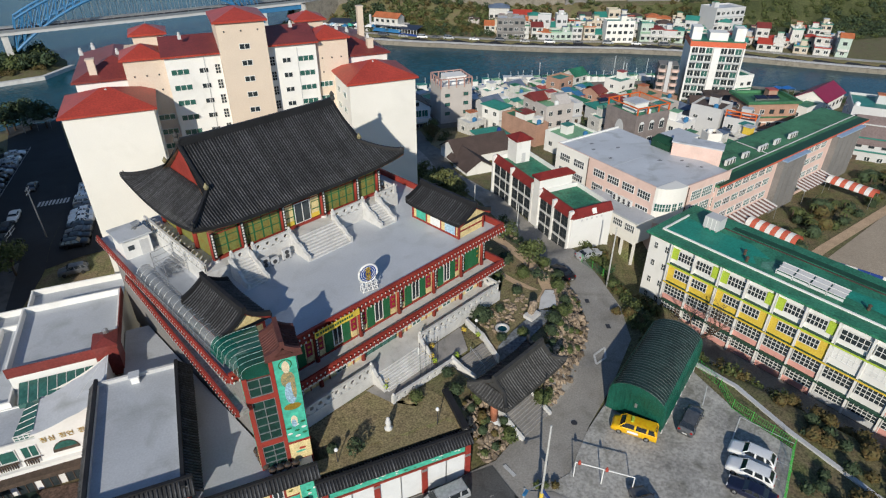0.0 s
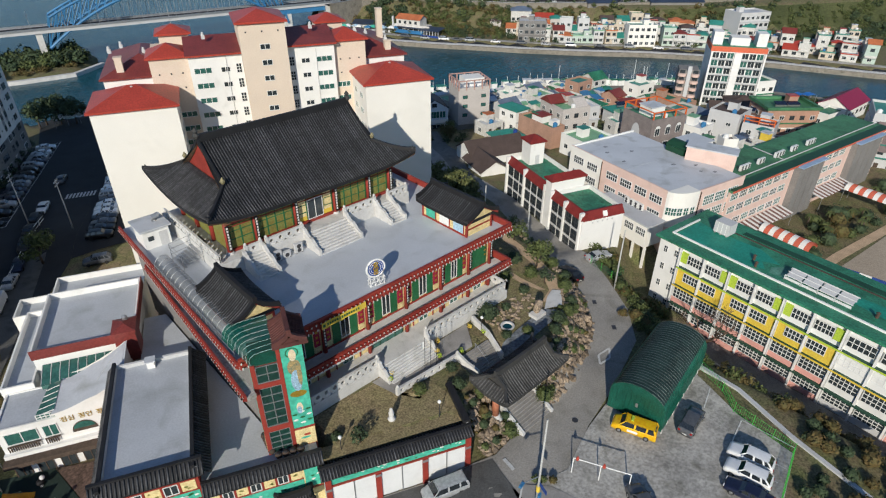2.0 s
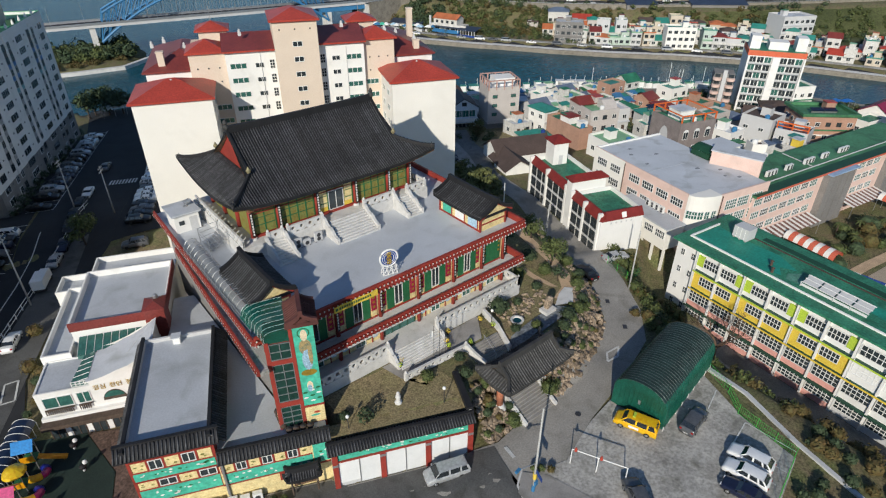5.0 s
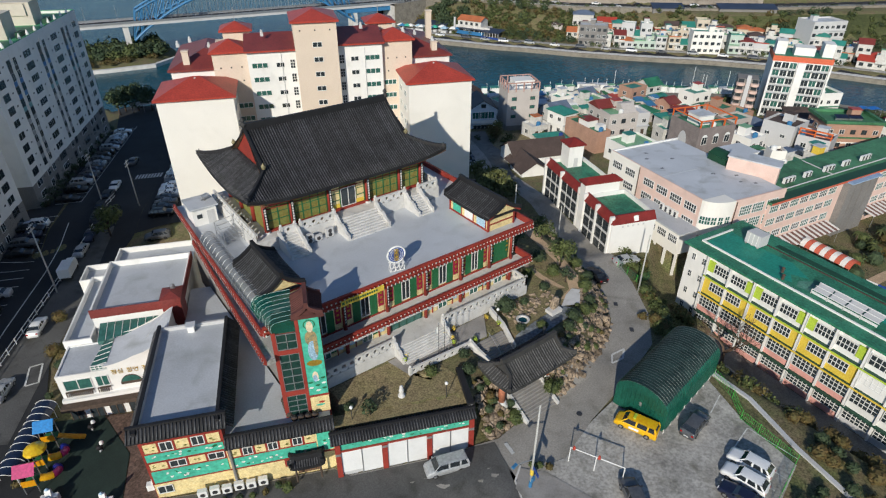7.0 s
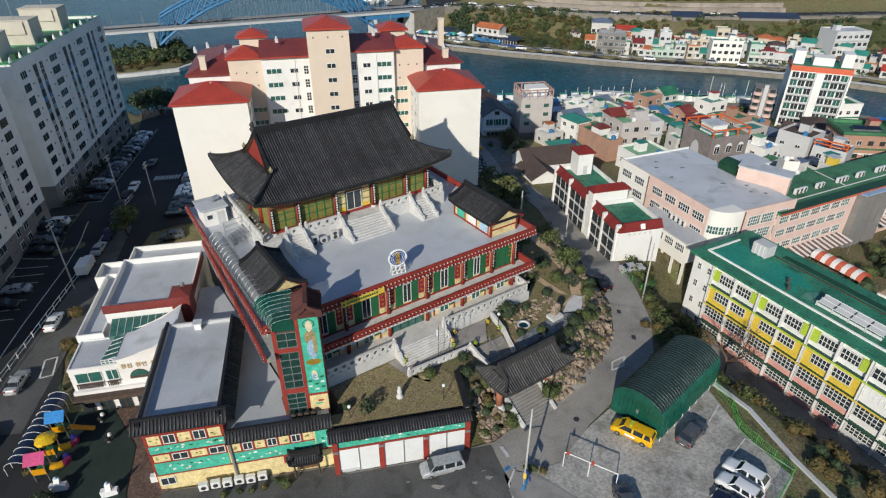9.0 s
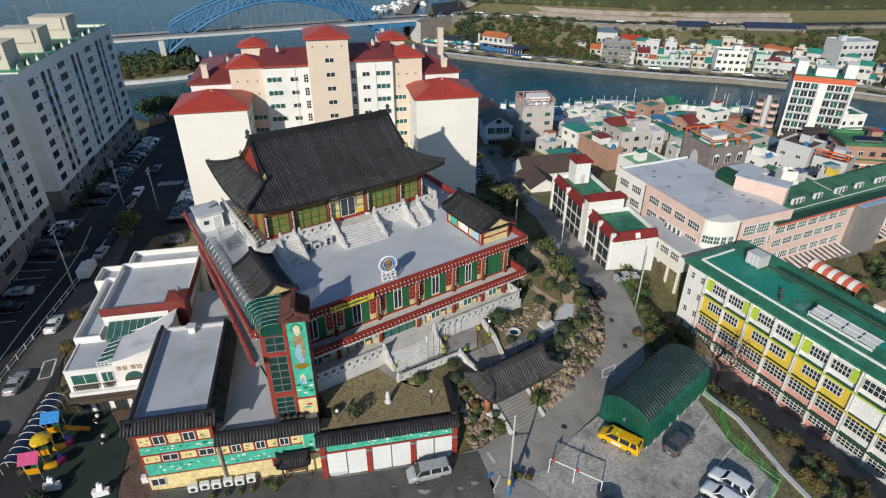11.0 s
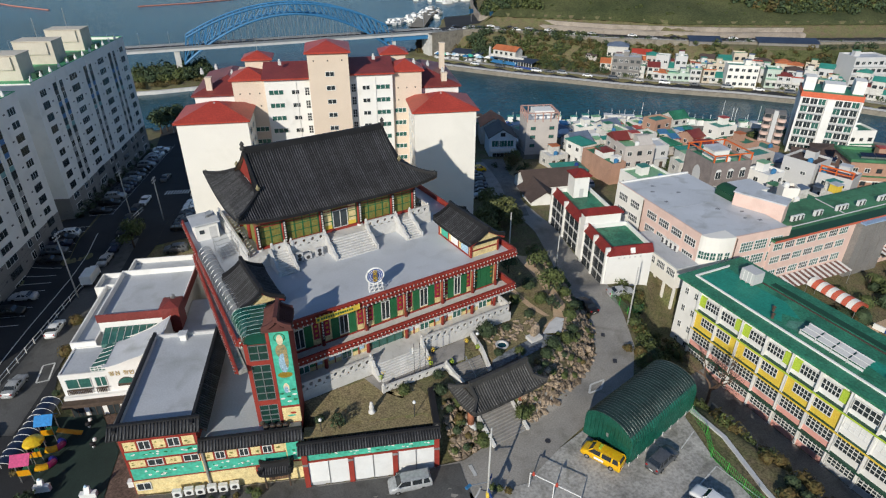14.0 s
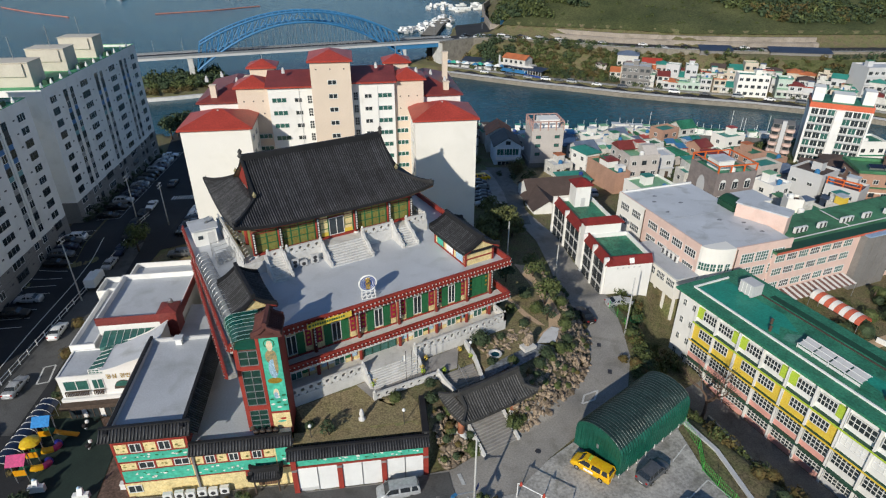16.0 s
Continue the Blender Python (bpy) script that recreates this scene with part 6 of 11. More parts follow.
# ---- pink school hall, link wing and long wing with green roof ----
def pink_hall():
    o = thing("school_hall", pose(76.1, 2.75, -4.5, 0, 0, -12.5), "pink school hall with a pale weathered flat roof", "school")
    H = 14.2
    n = 8
    arc = [(5.3 - 5.3 * math.cos(a), 2.8 - 2.8 * math.sin(a)) for a in frange(0, math.pi / 2, n)]
    plan = arc + [(18.0, 0), (18.0, 28.3), (0, 28.3)]
    part("wall", Geo().prism(plan, 0, H - 0.3), PINK, o)
    part("roof", Geo().prism([(lerp(x, 9, 0.02), lerp(y, 14, 0.02)) for x, y in plan], H - 0.298, H), ROOFBLUE, o, "pale grey roof with rust stains")
    part("parapet", Geo().box(-0.02, 0.28, 2.9, 28.3, H - 0.5, H + 0.32), PINK, o)
    part("parapet", Geo().box(5.4, 18.0, -0.02, 0.28, H - 0.5, H + 0.32), PINK, o)
    part("parapet", Geo().box(0.3, 18.0, 28.0, 28.3, H - 0.5, H + 0.32), WHITE, o)
    part("corner_wall", Geo().prism([(x - 0.05, y - 0.05) for x, y in arc] + [(5.3, 2.8)], 7.6, H + 0.3), CREAM, o, "rounded cream corner")
    part("end_wall", Geo().box(-0.06, -0.004, 19.2, 28.32, 0, H + 0.3), CREAM, o)
    part("downpipe", Geo().tube([(-0.12, 19.1, 0), (-0.12, 19.1, H)], 0.1, 6), BARK, o)
    part("downpipe", Geo().tube([(5.5, -0.12, 0), (5.5, -0.12, H)], 0.1, 6), BARK, o)
    for z in (1.9, 5.0, 8.3, 11.3):
        for y in (5.0, 8.7, 12.4, 16.1, 21.6, 25.6):
            grid_window(o, pose(-0.08 if y > 19 else -0.04, y, z, 0, 0, -90), 2.9, 1.6, 5, 2)
        for x in (8.2, 11.4, 15.0):
            window(o, pose(x, -0.02, z - 0.3), 2.9, 2.0, 5, 3, FRAMEW, GLASSG)
    for k in range(5):
        a = lerp(0.3, math.pi / 2 - 0.22, k / 4)
        window(o, pose(5.3 - 5.38 * math.cos(a), 2.8 - 2.88 * math.sin(a), 10.0, 0, 0, -math.degrees(math.atan2(2.8 * math.cos(a), 5.3 * math.sin(a)))), 1.05, 1.6, 2, 2, FRAMEW, GLASSG)
    inv = o.matrix_basis.inverted()
    top = [tuple((inv @ Vector((x, y, 0)))[:2]) for x, y in ((93.3, 10.9), (95.6, 1.9), (99.0, 3.0), (97.2, 12.2))]
    part("upper_storey", Geo().prism(top, H - 1.5, H + 2.6), PINK, o, "pink stair head")
    part("upper_roof", Geo().prism([(lerp(x, 18, -0.06), lerp(y, 7.5, -0.04)) for x, y in top], H + 2.602, H + 2.85), ROOFBLUE, o)
    part("upper_storey", Geo().box(18.6, 24.6, 12.6, 17.6, 0, H + 1.6), WHITE, o)
    part("upper_roof", Geo().box(18.4, 24.8, 12.4, 17.8, H + 1.602, H + 1.8), ROOFBLUE, o)
    DARKPATCH = mat("roof_tar_patch", (0.20, 0.21, 0.23), 0.7, 0, 0.3, 1.5, 6, 0.1)
    r = random.Random(19)
    for x, y in ((4, 22), (6, 24.5), (9, 20), (3.5, 17), (13, 6), (15, 4.5), (11, 11), (14.5, 8.5)):   # patched leaks
        part("roof_patch", Geo().prism([(x + r.uniform(0.3, 0.8) * math.cos(t), y + r.uniform(0.2, 0.5) * math.sin(t)) for t in frange(0, 5.5, 7)], H + 0.002, H + 0.008), DARKPATCH, o, "dark tar patch")
    part("roof_seam", Geo().box(0.4, 17.6, 14.0, 14.2, H + 0.002, H + 0.03), ROOFGREY, o)
    g = thing("roof_cover", o.matrix_basis @ pose(15.6, 12.6, H), "dark green netted roof shelter", "shelter")
    part("cover", Geo().grid(lambda x, y: (x, y, 1.3 + 0.9 * math.sin(math.pi * (x + 0.1) / 4.2)), frange(0, 4, 8), [0, 4.6]), DKGREEN, g)
    part("side", Geo().box(0.0, 4.0, 0.02, 0.1, 0.1, 1.3), DKGREEN, g)
    part("side", Geo().box(0.0, 0.08, 0.12, 4.5, 0.1, 1.3), DKGREEN, g)
    for x in (0.1, 3.9):
        part("post", Geo().box(x - 0.06, x + 0.06, 4.4, 4.52, 0, 1.4), STEEL, g)
    l = thing("link_wing", pose(76.1, 2.75, -4.5, 0, 0, -12.5), "cream link wing with a grey roof and air conditioners", "school")
    part("wall", Geo().box(-4.4, -0.1, 2.0, 15.6, 4.4, 8.7), CREAM, l)
    part("roof", Geo().box(-4.7, -0.08, 1.7, 15.9, 8.702, 9.0), ROOFGREY, l)
    for y in (3.4, 6.2, 9.0, 11.8, 14.2):
        grid_window(l, pose(-4.42, y, 6.5, 0, 0, -90), 2.2, 1.5, 5, 2)
        part("pillar", Geo().box(-4.3, -3.9, y - 1.6, y - 1.2, 0, 4.398), CREAM, l)
    for k in range(4):
        condenser(l.matrix_basis @ pose(-1.0, 7 + k * 1.2, 9.0, 0, 0, -90), "white air-conditioner unit on the link wing roof", "school air conditioners", 0.95, 0.4, 1.3, FRAMEW)
    STRW = mat("awning_white", (0.75, 0.73, 0.70), 0.7, 0, 0.06, 1, 6, 0)
    STRR = mat("awning_red", (0.55, 0.12, 0.07), 0.7, 0, 0.1, 1, 6, 0)
    STRB = mat("awning_brown", (0.20, 0.10, 0.08), 0.7, 0, 0.1, 1, 6, 0)
    PALEBLUE = mat("pale_blue_sheet", (0.30, 0.42, 0.58), 0.5, 0, 0.15, 0.5, 5, 0.05)
    w = thing("long_wing", pose(89.7, -0.6, -4.5, 0, 0, -9.5), "long pink school wing with a worn green flat roof", "school")
    LL, D, H = 62.5, 10.2, 12.2
    part("wall", Geo().box(0, LL, 0, D, 0, H), PINK, w)
    part("roof", Geo().box(-0.3, LL + 0.3, -0.7, D + 0.3, H + 0.002, H + 0.3), ROOFGREEN2, w, "worn green roof coating")
    part("roof_edge", Geo().box(-0.3, LL, -0.75, -0.702, H - 0.1, H + 0.34), STRR, w)
    part("eave_strip", Geo().box(0, LL, -0.68, 1.5, H + 0.302, H + 0.36), DKGREEN, w, "dark green worn roof edge")
    part("roof_pipe", Geo().tube([(0.5, 2.2, H + 0.55), (LL, 2.6, H + 0.55)], 0.12, 6), GREYWALL, w)
    part("roof_pipe", Geo().tube([(22, 2.3, H + 0.5), (23, D - 0.3, H + 0.5)], 0.1, 6), GREYWALL, w)
    for z in (1.2, 4.2, 7.2, 10.0):
        for k in range(21):
            x = 1.8 + k * 2.9
            if 21 < x < 33.5 or 45 < x < 59.5:
                continue
            window(w, pose(x, -0.02, z), 2.4, 1.5, 4, 2, FRAMEW, (GLASSG, GLASSD)[k % 2])
    for x0, x1 in ((22.4, 31.8), (46.2, 58.0)):
        part("stair_bay", Geo().box(x0, x1, -1.3, -0.004, 0, H - 0.2), DARKGREY, w, "dark grey netting over a stair bay")
        part("stair_bay_roof", Geo().box(x0 - 0.2, x1 + 0.2, -1.9, -0.76, H - 0.19, H + 0.05), PALEBLUE, w, "pale blue sheet roof")
        for k in range(5):
            x = lerp(x0, x1, k / 4)
            part("net_pole", Geo().tube([(x, -1.36, 0), (x, -1.36, H - 0.2)], 0.05, 5), DARKGREY, w)
    for k in range(6):
        for j in range(3 if k % 2 else 2):
            condenser(w.matrix_basis @ pose(3.5 + k * 6.2 + j * 1.1, 4.2, H + 0.3), "white air-conditioner unit on the green roof", "school air conditioners", 1.0, 0.5, 1.2, FRAMEW)
    # striped awnings along the foot
    for x0, x1, col, nm in ((-1, 21, STRB, 0), (32.5, 46, STRB, 0)):
        a = thing("striped_awning", w.matrix_basis @ pose(x0, -0.1, 3.2), "brown and white striped awning over the school walk", "awning", "striped awnings")
        n = int((x1 - x0) / 0.7)
        for k in range(n):
            xa, xb = lerp(0, x1 - x0, k / n), lerp(0, x1 - x0, (k + 1) / n)
            part("stripe", Geo().extrude_x([(0, 0.5), (-3.2, -0.1), (-3.2, -0.16), (0, 0.42)], xa, xb - 0.01), STRB if k % 2 else STRW, a)
        for x in (0.1, x1 - x0 - 0.1):
            part("post", Geo().tube([(x, -3.1, -0.1), (x, -3.1, -3.2)], 0.05, 5), STEEL, a)
    for x0 in (8.5, 42.0):
        a = thing("arched_awning", w.matrix_basis @ pose(x0, -3.2, 2.4, 0, 0, 0), "red and white arched walkway awning", "awning", "striped awnings")
        for k in range(10):
            ya, yb = -k * 1.0, -(k + 1) * 1.0 + 0.02
            g = Geo().grid(lambda t, y: (1.6 - 1.6 * math.cos(t), y, 0.4 + 1.3 * math.sin(t)), frange(0, math.pi, 8), [ya, yb])
            part("stripe", g, STRR if k % 2 else STRW, a, smooth=True)
        for y in (-0.2, -9.8):
            for x in (0.05, 3.15):
                part("post", Geo().tube([(x, y, 0.4), (x, y, -2.6)], 0.05, 5), STEEL, a)


pink_hall()


# ---- white flats with maroon skirts ----
def white_flats():
    o = thing("white_flats", pose(61.5, 12.5, -1.2, 0, 0, -20), "small white flats with maroon parapet skirts and green roofs", "apartment building")
    MAROON = mat("maroon_tile", (0.20, 0.022, 0.018), 0.6, 0, 0.2, 0.6, 6, 0.1)
    H = 8.0
    for x0, x1, y0, y1 in ((0, 8.8, 0, 10.5), (0.4, 8.8, 12.4, 28)):
        part("wall", Geo().box(x0, x1, y0, y1, 0, H), WHITE, o)
        part("roof", Geo().box(x0 + 0.9, x1 - 0.3, y0 + 0.9, y1 - 0.3, H + 0.002, H + 0.1), ROOFGREEN, o, "glossy green roof coating")
        part("skirt", Geo().extrude_x([(0.0, H - 0.05), (-0.25, H - 0.1), (0.75, H + 1.25), (1.0, H + 1.25), (1.0, H)], 0, y1 - y0).moved(pose(x0, y1, 0, 0, 0, -90)), MAROON, o, "maroon sloping parapet")
        part("parapet", Geo().box(x1 - 0.25, x1, y0 + 0.9, y1, H + 0.002, H + 0.9), WHITE, o)
        part("parapet", Geo().box(x0 + 1.1, x1, y1 - 0.25, y1, H + 0.003, H + 0.9), WHITE, o)
        for yy in (y0 + 0.5, lerp(y0, y1, 0.52), y1 - 0.4):
            part("pilaster", Geo().box(x0 - 0.35, x0 + 0.5, yy - 0.22, yy + 0.22, 0, H + 1.3), WHITE, o)
        nw = 4 if y1 - y0 < 12 else 6
        for k in range(nw):
            y = lerp(y0 + 0.9, y1 - 0.8, (k + 0.5) / nw)
            for f in range(3):
                window(o, pose(x0 - 0.02, y, 0.75 + f * 2.5, 0, 0, -90), 1.9, 1.95, 2, 2, FRAMED, GLASSD)
                part("balcony_band", Geo().box(x0 - 0.08, x0 - 0.004, y - 0.95, y + 0.95, 0.35 + f * 2.5, 0.7 + f * 2.5), GREYWALL, o)
    part("skirt", Geo().extrude_x([(-0.25, H - 0.1), (0.75, H + 1.25), (1.0, H + 1.25), (1.0, H)], 0, 8.8), MAROON, o, "maroon sloping parapet")
    part("pediment", Geo().extrude_x([(-0.28, H - 0.3), (0.3, H - 0.3), (0.3, H + 1.0)], 4.3, 5.2), WHITE, o)
    for k in range(5):
        part("sign_mark", Geo().box(2.0 + k * 1.05, 2.3 + k * 1.05, -0.06, -0.004, H - 0.9, H - 0.6), GREYWALL, o)
    part("stair_block", Geo().box(0.1, 7.4, 10.5, 12.42, 0, H + 2.9), WHITE, o)
    part("skirt", hip(Geo(), 0.1, 7.4, 10.5, 12.42, H + 3.2, H + 4.0, 0.35), MAROON, o)
    part("stair_tower", Geo().box(3.6, 6.9, 24.3, 27.7, H, H + 4.8), WHITE, o)
    part("skirt", hip(Geo(), 3.6, 6.9, 24.3, 27.7, H + 5.1, H + 6.2, 0.35), MAROON, o)
    part("door", Geo().box(4.9, 5.8, 24.24, 24.296, H + 0.1, H + 2.1), GREYWALL, o)
    part("pink_base", Geo().box(-0.08, -0.004, 0, 11, 0, 0.5), PINK, o)


white_flats()


# ---- tall flats in shade across the street ----
def tall_flats(x, y, L, H, seed, label, roofs):
    """Flats whose front faces the street: window columns mirrored about the middle, slim paired columns with painted recesses."""
    o = thing("tall_flats", pose(x, y, -3.2, 0, 0, 65.5), label, "apartment building")
    D = 13.0
    part("wall", Geo().box(0, L, 0, D, 7.3, H), WHITE, o)
    part("base_wall", Geo().box(0, L, 0.001, D - 0.001, 0, 7.298), DARKGREY, o, "dark grey lower storeys")
    part("roof", Geo().box(0.3, L - 0.3, 0.3, D - 0.3, H + 0.002, H + 0.2), ROOFLIME, o, "green coated flat roof")
    part("parapet", parapet(Geo(), 0, L, 0, D, H, 0.8, 0.3), WHITE, o)
    part("parapet_cap", parapet(Geo(), -0.05, L + 0.05, 0.1, D + 0.05, H + 0.803, 0.12, 0.3), ROOFLIME, o, "green painted parapet cap")
    fl = (H - 1.0) / 12
    blocks = max(1, round(L / 54.5))
    m = L / blocks
    vents = Geo()
    rw = random.Random(seed)
    for k in range(12):
        z = 0.8 + k * fl
        for b in range(blocks):
            a = b * m
            for s, w in ((0.065, 2.7), (0.345, 3.9), (0.655, 3.9), (0.935, 2.7)):
                small_window(o, pose(a + s * m, -0.02, z), w, 1.5, (2, 3)[w > 3] + (rw.random() < 0.3), FRAMED if rw.random() < 0.4 else FRAMEW, GLASSD)
            for s in (0.17, 0.225, 0.475, 0.53, 0.775, 0.83):
                small_window(o, pose(a + s * m, -0.02, z - 0.1), 1.6, 1.6, 2, FRAMED if rw.random() < 0.4 else FRAMEW, GLASSD)
                if 2 < k < 11:
                    tone = FLATBLUE if k in (8, 9) else (FLATTEAL if k == 7 else (FLATGREY if k < 7 else FRAMED))
                    part("spandrel", Geo().box(a + s * m - 0.75, a + s * m + 0.75, -0.05, -0.004, z + 1.52, z + fl - 0.12), tone, o)
            for s in (0.115, 0.28, 0.41, 0.59, 0.72, 0.885):
                vents.box(a + s * m, a + s * m + 0.6, -0.05, -0.004, z + 0.7, z + 1.0)
    for b in range(blocks):
        for s in (0.1975, 0.5025, 0.8025):
            part("rib", Geo().box((b + s) * m - 0.25, (b + s) * m + 0.25, -0.22, -0.004, 7.3, H), WHITE, o)
    part("venting", vents, FRAMED, o)["kind"] = "stuff"
    for s in roofs:
        a = s * L
        part("penthouse", Geo().box(a, a + 5.5, 3.9, 12.4, H + 0.2, H + 5.2), PENTCREAM, o)
        part("penthouse_cap", Geo().box(a - 0.2, a + 5.7, 3.8, 12.5, H + 5.202, H + 5.35), PENTCREAM, o)
        part("tank_box", Geo().box(a - 0.35, a - 0.004, 5.0, 11.4, H + 2.4, H + 5.0), PENTCREAM, o, "raised cream panel")
        part("stair_box", Geo().box(a + 5.502, a + 8.5, 5.5, 10, H + 0.2, H + 2.6), ROOFLIME, o)
        part("mast", Geo().tube([(a + 3, 8, H + 5.3), (a + 3, 8, H + 10)], 0.08, 5), STEEL, o)
        part("duct", Geo().box(a + 1, a + 4, 1.6, 2.6, H + 0.2, H + 1.4), DKGREEN, o)
    for j in range(int(L / 4.4)):
        part("finial", Geo().lathe([(0.32, H + 0.93), (0.3, H + 1.3), (0.02, H + 2.1)], 1.2 + j * 4.4, 0.3, 6), WHITE, o)
    return o


FLATBLUE = mat("recess_blue", (0.06, 0.17, 0.36), 0.6, 0, 0.2, 0.8, 6, 0)
FLATTEAL = mat("recess_teal", (0.16, 0.33, 0.34), 0.6, 0, 0.2, 0.8, 6, 0)
FLATGREY = mat("recess_grey", (0.34, 0.34, 0.33), 0.7, 0, 0.2, 0.8, 6, 0)
PENTCREAM = mat("penthouse_cream", (0.60, 0.545, 0.46), 0.85, 0, 0.08, 0.2, 6, 0.1, stain=0.12, coarse=0.10)
ROOFLIME = mat("bright_green_roof", (0.10, 0.40, 0.19), 0.6, 0, 0.3, 0.2, 3, 0.05, stain=0.3)
tall_flats(-18.4, 97.6, 54.5, 32.0, 1, "long twelve-storey white flats with a grey base in shade", (0.10, 0.40, 0.70))
tall_flats(-44.9, 38.7, 58, 32.0, 2, "white flats with grey base standing in their own shade", (0.12, 0.45, 0.86))


# ---- trees and shrubs ----
def leaf_cloud(g, r, lobes, n, size):
    """Small leaf clumps scattered through a set of lobes (centre, radii)."""
    tot = sum(a[1][0] * a[1][1] for a in lobes)
    for (cx, cy, cz), (rx, ry, rz) in lobes:
        for _ in range(max(4, int(n * rx * ry / tot))):
            while True:
                d = Vector((r.gauss(0, 1), r.gauss(0, 1), r.gauss(0, 1)))
                if d.length > 0.1:
                    break
            d.normalize()
            q = r.uniform(0.62, 1.06)
            p = Vector((cx + d.x * rx * q, cy + d.y * ry * q, cz + d.z * rz * q))
            s = size * r.uniform(0.6, 1.4)
            nrm = (d + Vector((r.uniform(-0.7, 0.7), r.uniform(-0.7, 0.7), r.uniform(-0.4, 0.9)))).normalized()
            a = nrm.orthogonal().normalized()
            a.rotate(Matrix.Rotation(r.uniform(0, 6.28), 3, nrm))
            b = nrm.cross(a)
            g.add([p - a * s, p - b * s * 0.6, p + a * s * 1.1 + nrm * s * 0.2, p + b * s * 0.6], [(0, 1, 2, 3)])


def tree(name, m, h, spread, material, label, seed, n=420, size=0.28, stem=0.35, group=""):
    r = random.Random(seed)
    o = thing(name, m, label, "tree", group)
    tr = Geo()
    top = h * 0.55
    tr.tube([(0, 0, -0.3), (r.uniform(-0.1, 0.1), r.uniform(-0.1, 0.1), top * 0.5), (r.uniform(-0.25, 0.25), r.uniform(-0.25, 0.25), top)], 0.035 * h, 7, True, 0.018 * h)
    lobes = []
    k = 6
    for i in range(k):
        a, q = 6.283 * i / k + r.uniform(-0.4, 0.4), r.uniform(0.35, 0.62) * spread
        z = h * r.uniform(stem + 0.12, 0.82)
        e = (math.cos(a) * q, math.sin(a) * q, z)
        tr.tube([(0, 0, top * r.uniform(0.5, 0.9)), (e[0] * 0.5, e[1] * 0.5, z * 0.8), e], 0.014 * h, 5, True, 0.006 * h)
        s = spread * r.uniform(0.34, 0.55)
        lobes.append((e, (s, s, s * r.uniform(0.55, 0.85))))
    lobes.append(((0, 0, h * 0.86), (spread * 0.42, spread * 0.42, h * 0.15)))
    part("trunk", tr, BARK, o, smooth=True)
    g = Geo()
    leaf_cloud(g, r, lobes, n, size)
    part("crown", g, material, o)
    return o


def shrub(m, rad, material, label, seed, n=260, size=0.14, squash=0.85, group=""):
    r = random.Random(seed)
    o = thing("shrub", m, label, "shrub", group)
    part("stem", Geo().tube([(0, 0, -0.2), (0, 0, rad * 0.6)], 0.06, 5), BARK, o)
    g = Geo()
    g.lathe([(rad * 0.45, rad * 0.12), (rad * 0.72, rad * 0.5 * squash), (rad * 0.74, rad * squash), (rad * 0.4, rad * 1.5 * squash)], 0, 0, 8)
    leaf_cloud(g, r, [((0, 0, rad * 0.9 * squash), (rad, rad, rad * 0.9 * squash))], n, size)
    part("leaves", g, material, o)
    return o


def on(x, y, dz=0.0, rz=0.0):
    return pose(x, y, ground_z(x, y) + dz, 0, 0, rz)


# ---- temple garden ----
sheet("garden_lawn", [((3.2, 7.0), (3.2, 2.3)), ((8, 6.9), (8.2, 0.2)), ((12.4, 6.6), (12.6, -1.6)), ((12.6, 3.0), (16.2, -2.9)), ((16.5, 2.7), (16.9, -1.5))], GRASS, 0.06, "dry brown lawn of the temple garden", 1.0)
GARDEN = mat("garden_soil", (0.36, 0.272, 0.165), 0.95, 0, 0.35, 0.5, 4, 0.8, tint=(0.19, 0.185, 0.075), stain=0.3, coarse=0.6)
sheet("garden_ground", [((27.9, 7.0), (27.9, -3.2)), ((35.6, 7.0), (36, -1.5)), ((36.6, 10), (41, 1.3)), ((37, 16), (45.4, 6)), ((37, 24), (48, 14)), ((38, 32), (49.6, 21))], GARDEN, 0.05, "sunlit soil and thin grass of the temple garden", 1.0)
sheet("landing_paving", [((11.3, 6.9), (12.2, 3.2)), ((20.0, 6.9), (20.5, 2.7)), ((27.2, 7.0), (24.0, 2.4))], PAVING, 0.14, "worn stone paving below the temple stairs", 1.2)
sheet("slate_path", [((26.6, 0.8), (26.6, -1.5)), ((31, 1.4), (31.5, -1.0)), ((34.6, 1.7), (36.0, -0.6)), ((37.2, 1.8), (38.4, 0.4))], SLATE, 0.3, "slate garden path", 1.0)
sheet("clay_path", [((49.2, 25.5), (50.8, 25)), ((47.2, 18), (48.8, 17.5)), ((45.4, 11), (47.0, 10.4)), ((43.6, 6.9), (45.2, 5.8)), ((41.5, 4.2), (42.6, 3.2)), ((38.6, 3.2), (39.4, 1.8))], PATHSAND, 0.12, "reddish clay garden path", 0.8)
sheet("clay_walk", [((40.2, 14.2), (41.2, 14.6)), ((39.9, 8.5), (40.9, 8.6)), ((40.4, 5.4), (41.2, 4.6))], PATHSAND, 0.11, "reddish clay side walk", 0.8)
sheet("white_slab", [((41.6, 3.8), (42.4, 2.9)), ((39.7, 3.2), (41.0, 1.6)), ((37.2, 1.7), (39.6, 0.5))], GRANITE, 0.34, "white concrete slab on the path", 0.8)


